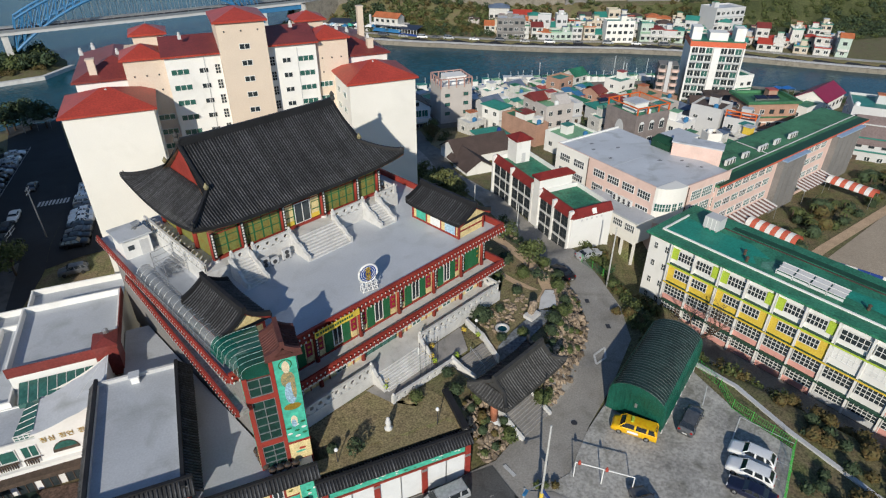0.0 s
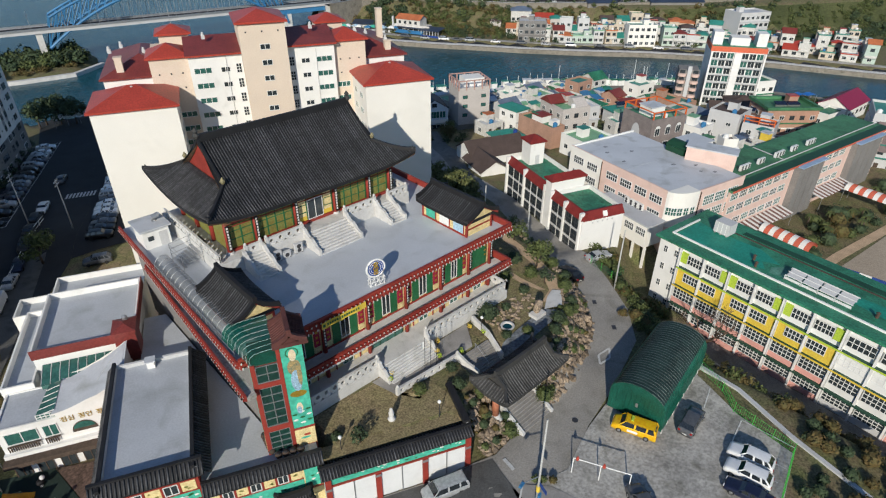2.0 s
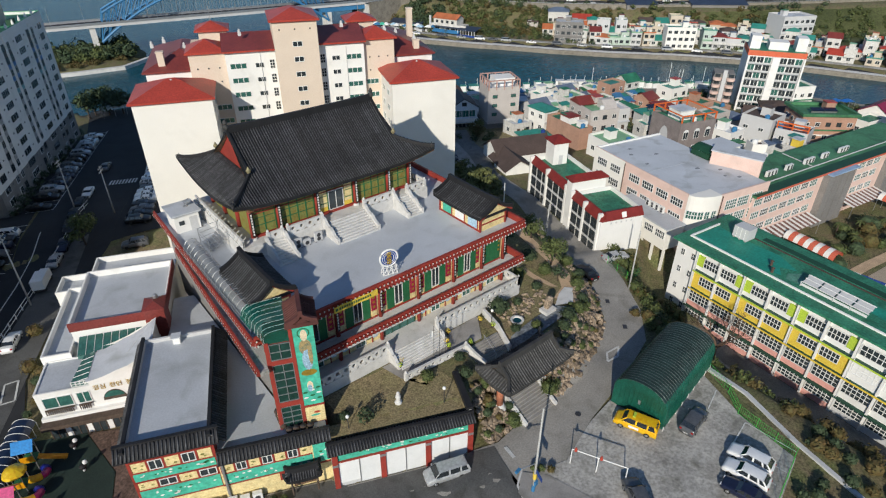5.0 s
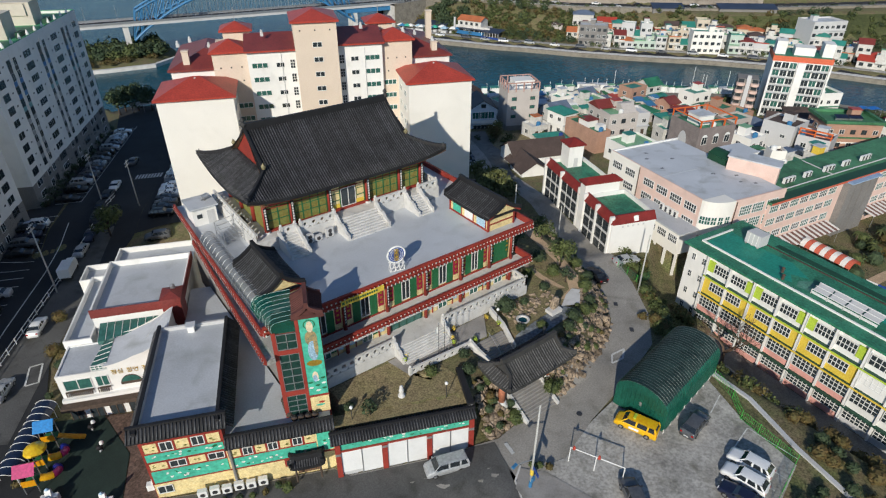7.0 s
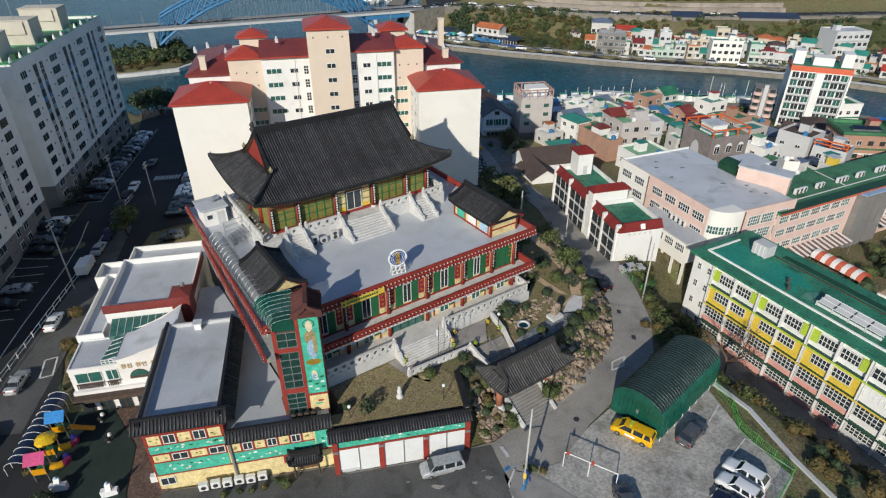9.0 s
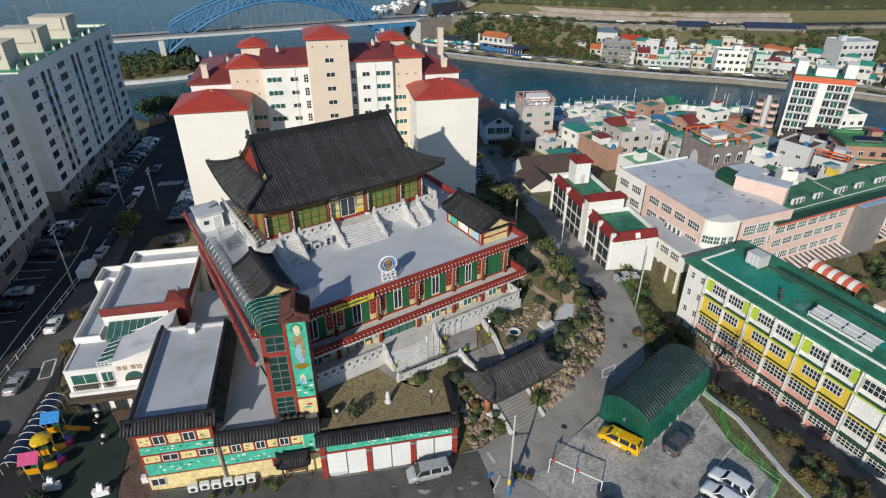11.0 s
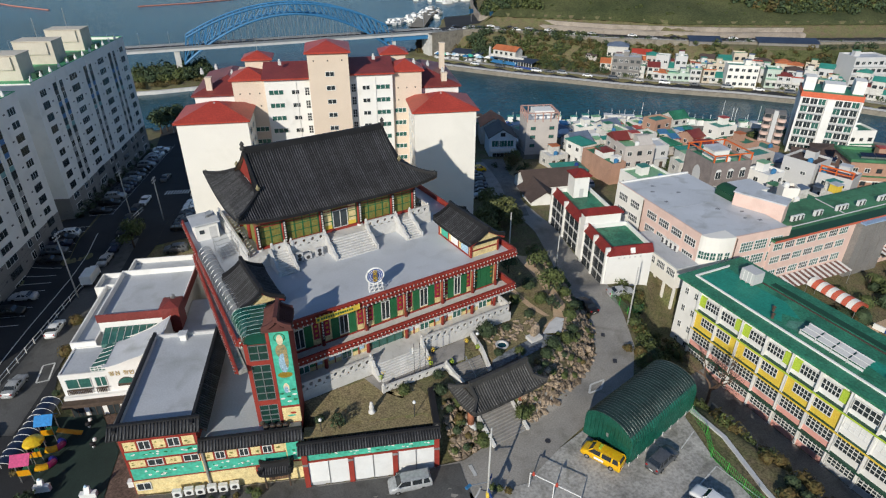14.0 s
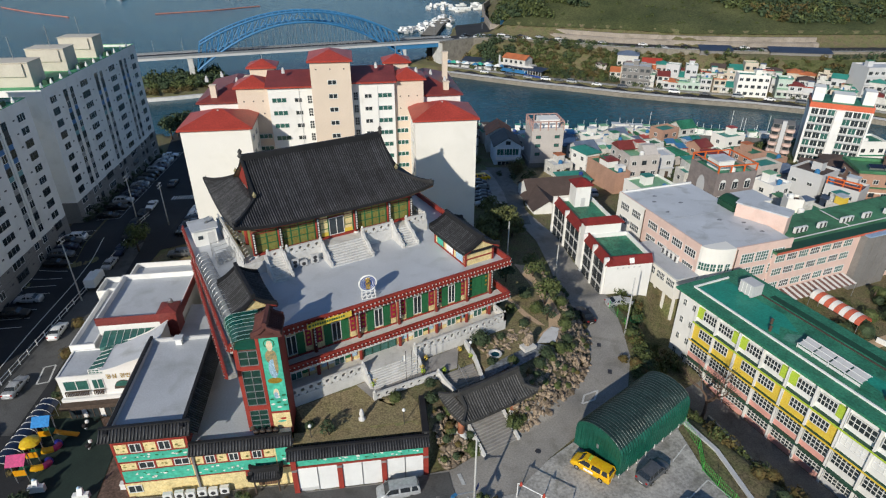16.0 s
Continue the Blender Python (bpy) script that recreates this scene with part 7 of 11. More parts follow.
def garden_walls():
    o = thing("garden_balustrade", pose(0, 0, 6.3), "white granite balustrade round the stair landing", "balustrade")
    stone_rail(o, 12.3, 3.3, 21.4, 2.8, 0, 0, 0.95)
    part("coping", Geo().ribbon([(21.4, 2.8, 0.5), (21.9, 1.4, -0.6), (22.4, 0.0, -1.3)], 0.45, 0.75, 1.2), GRANITE, o)
    part("coping", Geo().ribbon([(28.2, 6.8, 0.2), (27.6, 3.4, 0.0), (26.9, 0.2, -1.3)], 0.45, 0.75, 1.2), GRANITE, o)
    w = thing("tiled_garden_wall", pose(15.0, -5.2, 5.0), "low garden wall capped with black tiles", "wall")
    part("wall", Geo().ribbon([(0, 0, -3), (2.4, 5.4, -3)], 0.4, 4.6), GREYWALL, w)
    part("tile_cap", Geo().ribbon([(0, 0, 1.55), (2.4, 5.4, 1.75)], 0.9, 0.35), TILE, w)
    s = thing("entrance_stair", pose(0, 0, 0), "stone steps between the gate and the stair landing", "stairs")
    stairs(s, 22.2, 26.9, 2.9, 0.2, 6.3, 4.6, 9, PAVING)
    part("landing", Geo().box(21.6, 27.3, -3.0, 0.2, 2.5, 4.55), PAVING, s)
    stairs(s, 21.9, 26.6, -3.0, -8.0, 4.55, 1.75, 14, PAVING)
    for x in (21.6, 26.9):
        part("cheek", Geo().extrude_x([(-2.9, 4.9), (-8.2, 2.1), (-8.2, 1.2), (-2.9, 2.5)], x - 0.18, x + 0.18), GRANITE, s)
    part("handrail", Geo().tube([(24.5, 2.8, 7.2), (24.5, 0.2, 5.5)], 0.04, 6), STEEL, s)
    for y, z in ((2.7, 6.3), (0.4, 4.7)):
        part("rail_post", Geo().tube([(24.5, y, z), (24.5, y, z + 0.9)], 0.04, 6), STEEL, s)


garden_walls()


def one_pillar_gate():
    o = thing("temple_gate", pose(24.3, -4.7, 2.7), "temple gate with a curved grey tiled roof on two stone-footed columns", "gate")
    for x in (-4.0, 4.0):
        part("stone_foot", Geo().lathe([(0.95, 0), (0.9, 0.4), (0.62, 0.75), (0.55, 0.9)], x, 0, 14), GRANITE, o, smooth=True)
        part("column", Geo().lathe([(0.46, 0.9), (0.42, 4.6)], x, 0, 14), mat("salmon_column", (0.42, 0.16, 0.09), 0.6, 0, 0.2, 0.8, 6, 0.1), o, "salmon painted column", smooth=True)
    part("beam", Geo().box(-4.8, 4.8, -0.3, 0.3, 3.9, 4.5), DANCHEONG, o)
    part("bracket_tier", Geo().box(-4.9, 4.9, -0.8, 0.8, 4.55, 5.0), DANCHEONG, o)
    tile_roof(o, 5.6, 4.3, 2.7, 2.0, 0.55, 0.5, TILE2, 0.34, gable_mat=TILE2, z=5.1)


one_pillar_gate()


def rock_mesh(seed):
    r = random.Random(seed)
    bm = bmesh.new()
    bmesh.ops.create_icosphere(bm, subdivisions=1, radius=1.0)
    for v in bm.verts:
        v.co *= r.uniform(0.6, 1.3)
        v.co.z *= 0.8
    for f in bm.faces:
        f.smooth = False
    me = bpy.data.meshes.new("rock")
    bm.to_mesh(me)
    bm.free()
    me.materials.append(ROCK)
    return me


ROCKS = [rock_mesh(k) for k in range(7)]
ROAD_EDGE = [(16.6, -6.9), (20.5, -7.4), (27.3, -7.6), (34.6, -6.4), (41.0, -4.0), (45.6, -1.6), (50.0, 3.6), (53.0, 10.0), (56.5, 18)]
TERRACE_EDGE = [(17.0, -3.0), (20.6, -2.4), (28.6, -3.8), (32.6, -3.2), (37.0, -1.2), (41.0, 1.2), (45.8, 4.6), (48.8, 11), (52, 19)]


def rockery():
    o = thing("rockery", pose(0, 0, 0), "steep bank of piled brown boulders beside the lane", "rockery")
    r = random.Random(12)
    count = 0
    rest = Geo()
    for k in range(1300):
        s = r.uniform(0, 7.999)
        i, f = int(s), s - int(s)
        a = (lerp(ROAD_EDGE[i][0], ROAD_EDGE[i + 1][0], f), lerp(ROAD_EDGE[i][1], ROAD_EDGE[i + 1][1], f))
        b = (lerp(TERRACE_EDGE[i][0], TERRACE_EDGE[i + 1][0], f), lerp(TERRACE_EDGE[i][1], TERRACE_EDGE[i + 1][1], f))
        t = r.uniform(0.02, 1.1)
        x, y = lerp(a[0], b[0], t), lerp(a[1], b[1], t)
        if 21.0 < x < 27.6 and y < 1 or (x > 50 and r.random() < 0.6):
            continue
        q = r.uniform(0.18, 0.52) * (1.1 if t < 0.5 else 0.85)
        z = max(ground_z(x, y), lerp(1.5, 6.1, t) - 0.4)
        m = Matrix.LocRotScale((x, y, z), Euler((r.uniform(0, 1), r.uniform(0, 1), r.uniform(0, 6))), (q * r.uniform(0.9, 1.5), q * r.uniform(0.8, 1.2), q * r.uniform(0.9, 1.5)))
        if count < 298:
            part("rock", ROCKS[k % 7], None, o, m=m)
        else:
            me = ROCKS[k % 7]
            rest.add([m @ v.co for v in me.vertices], [tuple(f.vertices) for f in me.polygons])
        count += 1
    part("loose_rock", rest, ROCK, o)["kind"] = "stuff"


rockery()


def stone_bits():
    r = random.Random(5)
    o = thing("rock_garden", pose(0, 0, 0), "low rock garden of pale stones below the terrace", "rock garden")
    for k in range(90):
        x, y = r.uniform(29.5, 38.5), r.uniform(2.8, 6.6)
        q = r.uniform(0.14, 0.42)
        part("stone", ROCKS[k % 7], None, o, m=Matrix.LocRotScale((x, y, ground_z(x, y) + 0.05), Euler((r.uniform(0, 1), r.uniform(0, 1), r.uniform(0, 6))), (q * 1.3, q, q)))
    m = thing("standing_stone", on(35.4, 1.5, 0.3), "tall rounded natural stone on a granite plinth", "monument")
    part("plinth", Geo().box(-1.0, 1.0, -0.7, 0.7, 0, 0.5), GRANITE, m)
    part("boulder", ROCKS[2], None, m, m=Matrix.LocRotScale((0, 0, 1.6), Euler((0, 0, 0.4)), (0.95, 0.6, 1.75)))
    b = thing("stone_basin", on(30.5, 2.6), "round granite water basin", "basin")
    part("bowl", Geo().lathe([(0.5, 0), (0.85, 0.35), (0.95, 0.6), (0.72, 0.6), (0.6, 0.4)], 0, 0, 16), GRANITE, b)
    part("water_surface", Geo().lathe([(0.62, 0.41), (0.6, 0.43)], 0, 0, 16), WATER, b)
    s = built("stone_statue", Geo().lathe([(0.42, 0), (0.46, 0.25), (0.3, 0.35), (0.26, 0.7), (0.34, 1.0), (0.24, 1.3), (0.2, 1.42), (0.22, 1.6), (0.05, 1.78)], 0, 0, 12), GRANITE, "small white stone statue on the lawn", "statue", smooth=True, m=on(9.5, 1.0))
    for x, y in ((13.6, -2.3), (1.9 + 1.3, 1.6), (27.6, 4.6)):
        l = thing("garden_lamp", on(x, y), "small globe garden lamp on a thin post", "lamp", "garden lamps")
        part("post", Geo().tube([(0, 0, 0), (0, 0, 2.1)], 0.05, 6), FRAMED, l)
        part("globe", Geo().lathe([(0.05, 2.1), (0.19, 2.22), (0.22, 2.38), (0.12, 2.54), (0.02, 2.58)], 0, 0, 10), WHITEP, l, smooth=True)
    f = thing("flag_pole_row", on(17.3, 4.2), "four thin flag poles on the landing", "flag pole")
    for k in range(4):
        part("pole", Geo().tube([(k * 0.75, -0.2 * k, 0), (k * 0.75, -0.2 * k, 5.2)], 0.035, 6), FRAMED, f)
    part("flag", Geo().grid(lambda u, z: (-0.1 - u, 0.05 * math.sin(u * 9), z + u * 0.15), frange(0, 0.5, 5), [3.6, 4.6]), WHITEP, f)
    r = random.Random(8)
    for x, y in ((13.6, 6.0), (12.9, 5.4), (19.7, 6.3), (20.3, 5.3), (19.9, 4.4), (22.5, 3.2), (23.0, 2.2), (26.6, 5.8), (27.2, 3.9), (26.9, 2.5), (21.6, 6.6)):
        p = thing("flower_pot", on(x, y, 0.14), "potted yellow chrysanthemum beside the steps", "flower pot", "chrysanthemum pots")
        part("pot", Geo().lathe([(0.16, 0), (0.24, 0.35), (0.26, 0.37)], 0, 0, 8), BARK, p)
        g = Geo()
        leaf_cloud(g, r, [((0, 0, 0.62), (0.36, 0.36, 0.3))], 70, 0.09)
        part("blooms", g, LIME if r.random() < 0.35 else YELLOW, p)


for k, (x, y, q, mt) in enumerate(((-5.6, -0.2, 0.75, LEAF), (-6.6, 0.5, 0.45, PINE), (-8.0, 0.0, 0.4, AUTUMN), (-9.4, -0.1, 0.35, LEAF), (-10.8, 0.0, 0.4, PINE), (-12.4, -0.1, 0.45, LEAF))):
    p = G @ Vector((x, y, 0))
    shrub(on(p.x, p.y, 0.1), q, mt, "small bush at the foot of the painted wall", 2200 + k, 150, 0.12, group="wall bushes")
stone_bits()
for k, (x, y, q, mt) in enumerate(((30.3, 6.0, 1.55, PINE), (20.9, -6.6, 1.25, LEAF), (27.3, -6.5, 1.3, LEAF), (14.5, 1.9, 0.9, LEAF), (19.7, 2.0, 0.8, PINE), (31.8, 0.2, 0.8, LEAF), (29.2, 1.6, 0.7, PINE), (33.6, 5.6, 0.7, PINE),
                                    (36.8, -1.0, 1.1, PINE), (34.6, -2.2, 0.9, PINE), (39.6, -0.6, 1.0, LEAF), (42.0, 0.8, 0.9, PINE), (43.6, 3.0, 1.1, LEAF), (45.8, 4.6, 0.9, PINE), (47.2, 8.0, 1.0, LEAF), (38.4, 6.4, 0.8, PINE),
                                    (42.4, 8.4, 1.2, LEAF), (43.4, 12.6, 1.3, PINE), (48.8, 12.4, 1.2, LEAF), (50.6, 15.8, 1.2, PINE), (39.0, 10.4, 1.0, LEAF), (38.2, 13.4, 1.1, PINE), (19.0, -5.6, 0.7, AUTUMN), (17.8, -4.0, 0.8, AUTUMN), (18.4, -0.6, 0.9, PINE), (3.6, 3.0, 0.6, PINE))):
    shrub(on(x, y, -0.05), q, mt, ("clipped round evergreen shrub", "dense dark green garden shrub")[mt is PINE] if mt is not AUTUMN else "shrub with dry brown leaves", 40 + k, int(170 + 200 * q), 0.10 + 0.035 * q, group="garden shrubs")
r = random.Random(77)
for k in range(84):                                               # small plants between the boulders
    s = r.uniform(0, 7.99)
    i, f = int(s), s - int(s)
    t = r.uniform(0.1, 1.15)
    x = lerp(lerp(ROAD_EDGE[i][0], ROAD_EDGE[i + 1][0], f), lerp(TERRACE_EDGE[i][0], TERRACE_EDGE[i + 1][0], f), t)
    y = lerp(lerp(ROAD_EDGE[i][1], ROAD_EDGE[i + 1][1], f), lerp(TERRACE_EDGE[i][1], TERRACE_EDGE[i + 1][1], f), t)
    if 21.2 < x < 27.4:
        continue
    shrub(pose(x, y, max(ground_z(x, y), lerp(1.5, 6.1, min(t, 1)) - 0.3)), r.uniform(0.3, 0.75), (LEAF, PINE, LEAF, LEAF, AUTUMN)[k % 5], "small plant growing between boulders", 200 + k, 80, 0.11, group="rockery plants")
tree("pine_tree", on(5.2, 0.9), 2.6, 1.1, PINE, "small pine on the temple lawn", 3, 260, 0.16, 0.2)
tree("garden_tree", on(45.0, 9.4), 4.6, 2.6, LEAF, "low spreading tree beside the clay path", 4, 700, 0.2, 0.3)
tree("garden_tree", on(42.4, 5.8), 2.8, 1.5, PINE, "small shaped pine in a flower bed", 5, 320, 0.16, 0.25)
tree("garden_tree", on(48.5, 17), 4.4, 2.4, LEAF, "leafy tree above the lane", 6, 600, 0.2, 0.3)
tree("garden_tree", on(43.5, 18), 4.2, 2.2, PINE, "dark evergreen garden tree", 7, 600, 0.2, 0.3)
for k, (x, y) in enumerate(((60.4, 45.5), (64.0, 46.4), (62.0, 40.6), (57.5, 43.5), (55.0, 39), (64.5, 52))):
    tree("leafy_tree", on(x, y), 5.6, 2.9, SUNLEAF, "leafy tree beside the flats' drive, sunlight put into its light green", 20 + k, 900, 0.3, 0.2, "trees by the drive")


# ---- car park: steel arch shelter ----
# Pale tone of the highlights painted along the shed's seams.
SEAMLIGHT = mat("seam_highlight", (0.16, 0.19, 0.18), 0.4, 0.3, 0.4, 1.5, 6, 0.0)


def arch_shed():
    o = thing("storage_shed", pose(32.9, -15.6, 1.75, 0, 0, 8.3), "dark green corrugated steel arch shed", "shed")
    L, W, E, R = 14.6, 3.35, 2.9, 5.4
    def sec(k, n):
        a = math.pi * k / n
        return (-W * math.cos(a), E + (R - E) * math.sin(a) ** 0.85)
    n = 18
    prof = [(-W, 0.35)] + [sec(k, n) for k in range(n + 1)] + [(W, 0.35)]
    xs = frange(0, L, 30 * 6)
    dep = lambda i: 0.11 * abs(math.sin(math.pi * i / 6))       # ribbed skin
    rib = lambda i, k: (xs[int(i)], prof[int(k)][0] * (1 + dep(i) / W), prof[int(k)][1] + dep(i) * 0.8)
    np_ = len(prof)
    part("side_skin", Geo().grid(rib, list(range(len(xs))), list(range(0, 5))), TENT, o, "ribbed green steel side")
    part("side_skin", Geo().grid(rib, list(range(len(xs))), list(range(np_ - 5, np_))), TENT, o, "ribbed green steel side")
    part("roof_skin", Geo().grid(rib, list(range(len(xs))), list(range(4, np_ - 4))), TENTTOP, o, "weathered dark ribbed steel roof")
    for k in range(31):                                          # pale seam lines that paint in the highlights between the ribs
        x = L * k / 30
        part("seam_glint", Geo().tube([(x, y * 1.004, z + 0.02) for y, z in prof[4:-4]], 0.014, 4), SEAMLIGHT, o)
    part("hood", Geo().add([(-0.03, y, z) for y, z in prof[3:-3]], [tuple(range(np_ - 6))]), TENT, o, "plain green panel over the doors")
    for x in (0.0, L):
        part("end_wall", Geo().add([(x, y, z) for y, z in prof], [tuple(range(len(prof)))]), TENT, o)
    for k in range(12):
        y = -W + 0.3 + k * (2 * W - 0.6) / 11
        part("end_rib", Geo().box(-0.06, -0.004, y - 0.05, y + 0.05, 0.4, E + (R - E) * max(0.0, 1 - (y / W) ** 2) ** 0.5 - 0.15), TENT, o)
    part("door_handle", Geo().box(-0.1, -0.062, -0.2, 0.1, 2.3, 2.9), STEEL, o)
    for y in (-W, W):
        part("base_rail", Geo().box(0, L, y - 0.06, y + 0.06, 0, 0.34), STEEL, o)
    for k in range(9):
        part("base_post", Geo().box(k * L / 8 - 0.04, k * L / 8 + 0.04, -W - 0.12, -W - 0.065, 0, 0.8), WHITEP, o)


arch_shed()


# ---- vehicles ----
PAINT = {}


def paint(c):
    if c not in PAINT:
        PAINT[c] = mat("car_paint_%d" % len(PAINT), c, 0.28, 0.15, 0.05, 0.5, 4, 0, spec=0.6)
    return PAINT[c]


TYRE = mat("tyre_rubber", (0.02, 0.02, 0.02), 0.85, 0, 0.1, 2, 9, 0.1)
RIM = mat("wheel_rim", (0.45, 0.45, 0.46), 0.3, 0.8, 0.05, 2, 9, 0)
LAMPW = mat("headlight_glass", (0.75, 0.76, 0.78), 0.15, 0, 0.05, 2, 9, 0)
LAMPR = mat("tail_light", (0.35, 0.01, 0.01), 0.2, 0, 0.05, 2, 9, 0)
CARGLASS = mat("car_glass", (0.02, 0.025, 0.03), 0.06, 0, 0.1, 1, 4, 0, spec=0.8)
# stations along the length: share of length, roof or bonnet height, half width share
SHAPES = {
    "sedan": (4.7, 0.92, [(0, .62, .8), (.03, .78, .93), (.25, .98, 1), (.30, 1.02, 1), (.43, 1.42, .97), (.70, 1.43, .97), (.84, 1.08, .98), (.97, 1.0, .95), (1, .7, .85)], (.30, .84)),
    "suv": (4.75, 0.95, [(0, .7, .82), (.03, .9, .95), (.24, 1.1, 1), (.28, 1.14, 1), (.40, 1.66, .97), (.85, 1.70, .96), (.97, 1.2, .97), (1, .8, .9)], (.28, .97)),
    "van": (5.1, 0.96, [(0, .7, .85), (.03, .95, .95), (.14, 1.15, 1), (.17, 1.2, 1), (.30, 1.86, .97), (.93, 1.92, .96), (.985, 1.4, .97), (1, .8, .94)], (.17, .985)),
}
CARS = {}


def car(m, kind, color, label, group="", far=False):
    key = (kind, color, label)
    if key in CARS:
        return copy_thing(CARS[key], m)
    L, W, st, (g0, g1) = SHAPES[kind]
    o = thing("car", m, label, "van" if kind == "van" else "car", group)
    belt = 1.02 if kind == "sedan" else (1.14 if kind == "suv" else 1.2)
    # body shell up to the belt line
    sts = []
    for (a, b) in zip(st[:-1], st[1:]):
        for k in range(3):
            sts.append(tuple(lerp(a[i], b[i], k / 3) for i in range(3)))
    sts.append(st[-1])
    g = Geo()
    for t, zr, w in sts:
        x, zb, w = L * (0.5 - t), min(belt, zr), W * w
        half = [(w * 0.84, 0.24), (w * 0.96, 0.32), (w, lerp(0.28, zb, 0.5)), (w * 0.99, zb - 0.12), (w * 0.94, zb - 0.02), (w * 0.6, zb + 0.02)]
        g.v += [(x, y, z) for y, z in half] + [(x, -y, z) for y, z in half[::-1]]
    n = 12
    g.f = [(i * n + k, i * n + (k + 1) % n, (i + 1) * n + (k + 1) % n, (i + 1) * n + k) for i in range(len(sts) - 1) for k in range(n)]
    g.f += [tuple(range(n))[::-1], tuple((len(sts) - 1) * n + k for k in range(n))]
    part("body", g, paint(color), o, smooth=True)
    roof0 = [q for q in st if q[1] > belt + 0.2]
    xa, xb = L * (0.5 - roof0[0][0]), L * (0.5 - roof0[-1][0])
    zr = roof0[0][1]
    f0, b0 = L * (0.5 - g0), L * (0.5 - g1)
    # glasshouse, pillars and roof panel
    wb, wt = W * 0.91, W * 0.74
    lo = [(f0, wb), (b0 + 0.05, wb), (b0 + 0.05, -wb), (f0, -wb)]
    hi = [(xa, wt), (xb, wt), (xb, -wt), (xa, -wt)]
    part("glasshouse", Geo().add([(x, y, belt - 0.02) for x, y in lo] + [(x, y, zr - 0.05) for x, y in hi], [(0, 1, 5, 4), (1, 2, 6, 5), (2, 3, 7, 6), (3, 0, 4, 7)]), CARGLASS, o, "dark tinted car windows")
    top = Geo()
    nx, ny = 6, 6
    crown = lambda u, v: 0.07 * (1 - (2 * u - 1) ** 4) * (1 - (2 * v - 1) ** 4)
    top.grid(lambda v, u: (lerp(xa + 0.1, xb - 0.06, u), lerp(wt * 1.05, -wt * 1.05, v), zr - 0.07 + crown(u, v)), frange(0, 1, nx), frange(0, 1, ny))
    part("roof", top, paint(color), o, smooth=True)
    for s in (-1, 1):
        side = Geo()
        for (p, q), wd in ((((f0, wb), (xa, wt)), 0.09), (((lerp(f0, b0, 0.42), wb), (lerp(xa, xb, 0.34), wt)), 0.1), (((lerp(f0, b0, 0.74), wb), (lerp(xa, xb, 0.76), wt)), 0.1), (((b0 + 0.05, wb), (xb, wt)), 0.13)):
            side.add([(p[0] - wd, s * (p[1] + 0.012), belt - 0.02), (p[0] + wd, s * (p[1] + 0.012), belt - 0.02), (q[0] + wd, s * (q[1] + 0.012), zr - 0.04), (q[0] - wd, s * (q[1] + 0.012), zr - 0.04)], [(0, 1, 2, 3)])
        if far is not True:
            part("side_frame", side, paint(color), o)
        for x in (L * 0.31, -L * 0.29):
            w = part("wheel", Geo().lathe([(0.16, -0.1), (0.31, -0.11), (0.33, -0.05), (0.33, 0.08), (0.3, 0.1), (0.2, 0.105)], 0, 0, 14).moved(pose(x, s * (W - 0.1), 0.33, -90 * s)), TYRE, o)
            if far:
                continue
            part("rim", Geo().lathe([(0.2, 0.1), (0.18, 0.12), (0.05, 0.125)], 0, 0, 12).moved(pose(x, s * (W - 0.1), 0.33, -90 * s)), RIM, w)
        if far:
            continue
        part("headlight", Geo().box(L / 2 - 0.16, L / 2 + 0.01, s * W * 0.62 - 0.17, s * W * 0.62 + 0.17, 0.58, 0.72), LAMPW, o)
        part("tail_light", Geo().box(-L / 2 - 0.01, -L / 2 + 0.1, s * W * 0.72 - 0.13, s * W * 0.72 + 0.13, 0.75, 0.95), LAMPR, o)
        part("mirror", Geo().box(f0 - 0.35, f0 - 0.2, s * W * 1.0, s * (W * 1.0 + 0.2), belt, belt + 0.16), paint(color), o)
    for x, nm in () if far else ((L / 2 - 0.02, "number_plate"), (-L / 2 - 0.02, "number_plate")):
        part(nm, Geo().box(x, x + 0.04, -0.26, 0.26, 0.42, 0.53), FRAMEW, o)
    CARS[key] = o
    return o


WHITEC, SILVER, BLACKC, GREYC, NAVY = (0.86, 0.86, 0.85), (0.42, 0.43, 0.44), (0.012, 0.012, 0.014), (0.10, 0.105, 0.115), (0.015, 0.02, 0.05)
Zp = 1.86
tx = car(pose(31.4, -16.6, Zp, 0, 0, 110), "van", (0.85, 0.48, 0.01), "bright yellow school van parked by the green shed")
part("roof_sign", Geo().box(0.2, 0.5, -0.4, 0.4, 1.9, 2.03), LIME, tx)
for s in (-1, 1):
    part("side_sticker", Geo().box(-0.5, 0.7, s * 0.965 - 0.012, s * 0.965 + 0.012, 0.62, 0.95), WHITEP, tx)
car(pose(10.4, -6.65, ground_z(10.4, -6.65) + 0.14, 0, 0, 161), "van", SILVER, "silver van parked before the garages")
car(pose(37.2, -20.7, Zp, 0, 0, 8), "suv", GREYC, "dark grey car parked beside the green shed")
car(pose(37.1, -27.7, Zp, 0, 0, 99), "suv", WHITEC, "white car in the car park", "white cars")
car(pose(34.7, -28.4, Zp, 0, 0, 99), "suv", WHITEC, "white car in the car park", "white cars")
car(pose(32.4, -29.4, Zp, 0, 0, 99), "sedan", NAVY, "dark blue car in the car park")
car(pose(23.2, -22.6, Zp, 0, 0, 60), "suv", GREYC, "dark grey car behind the barrier frame")
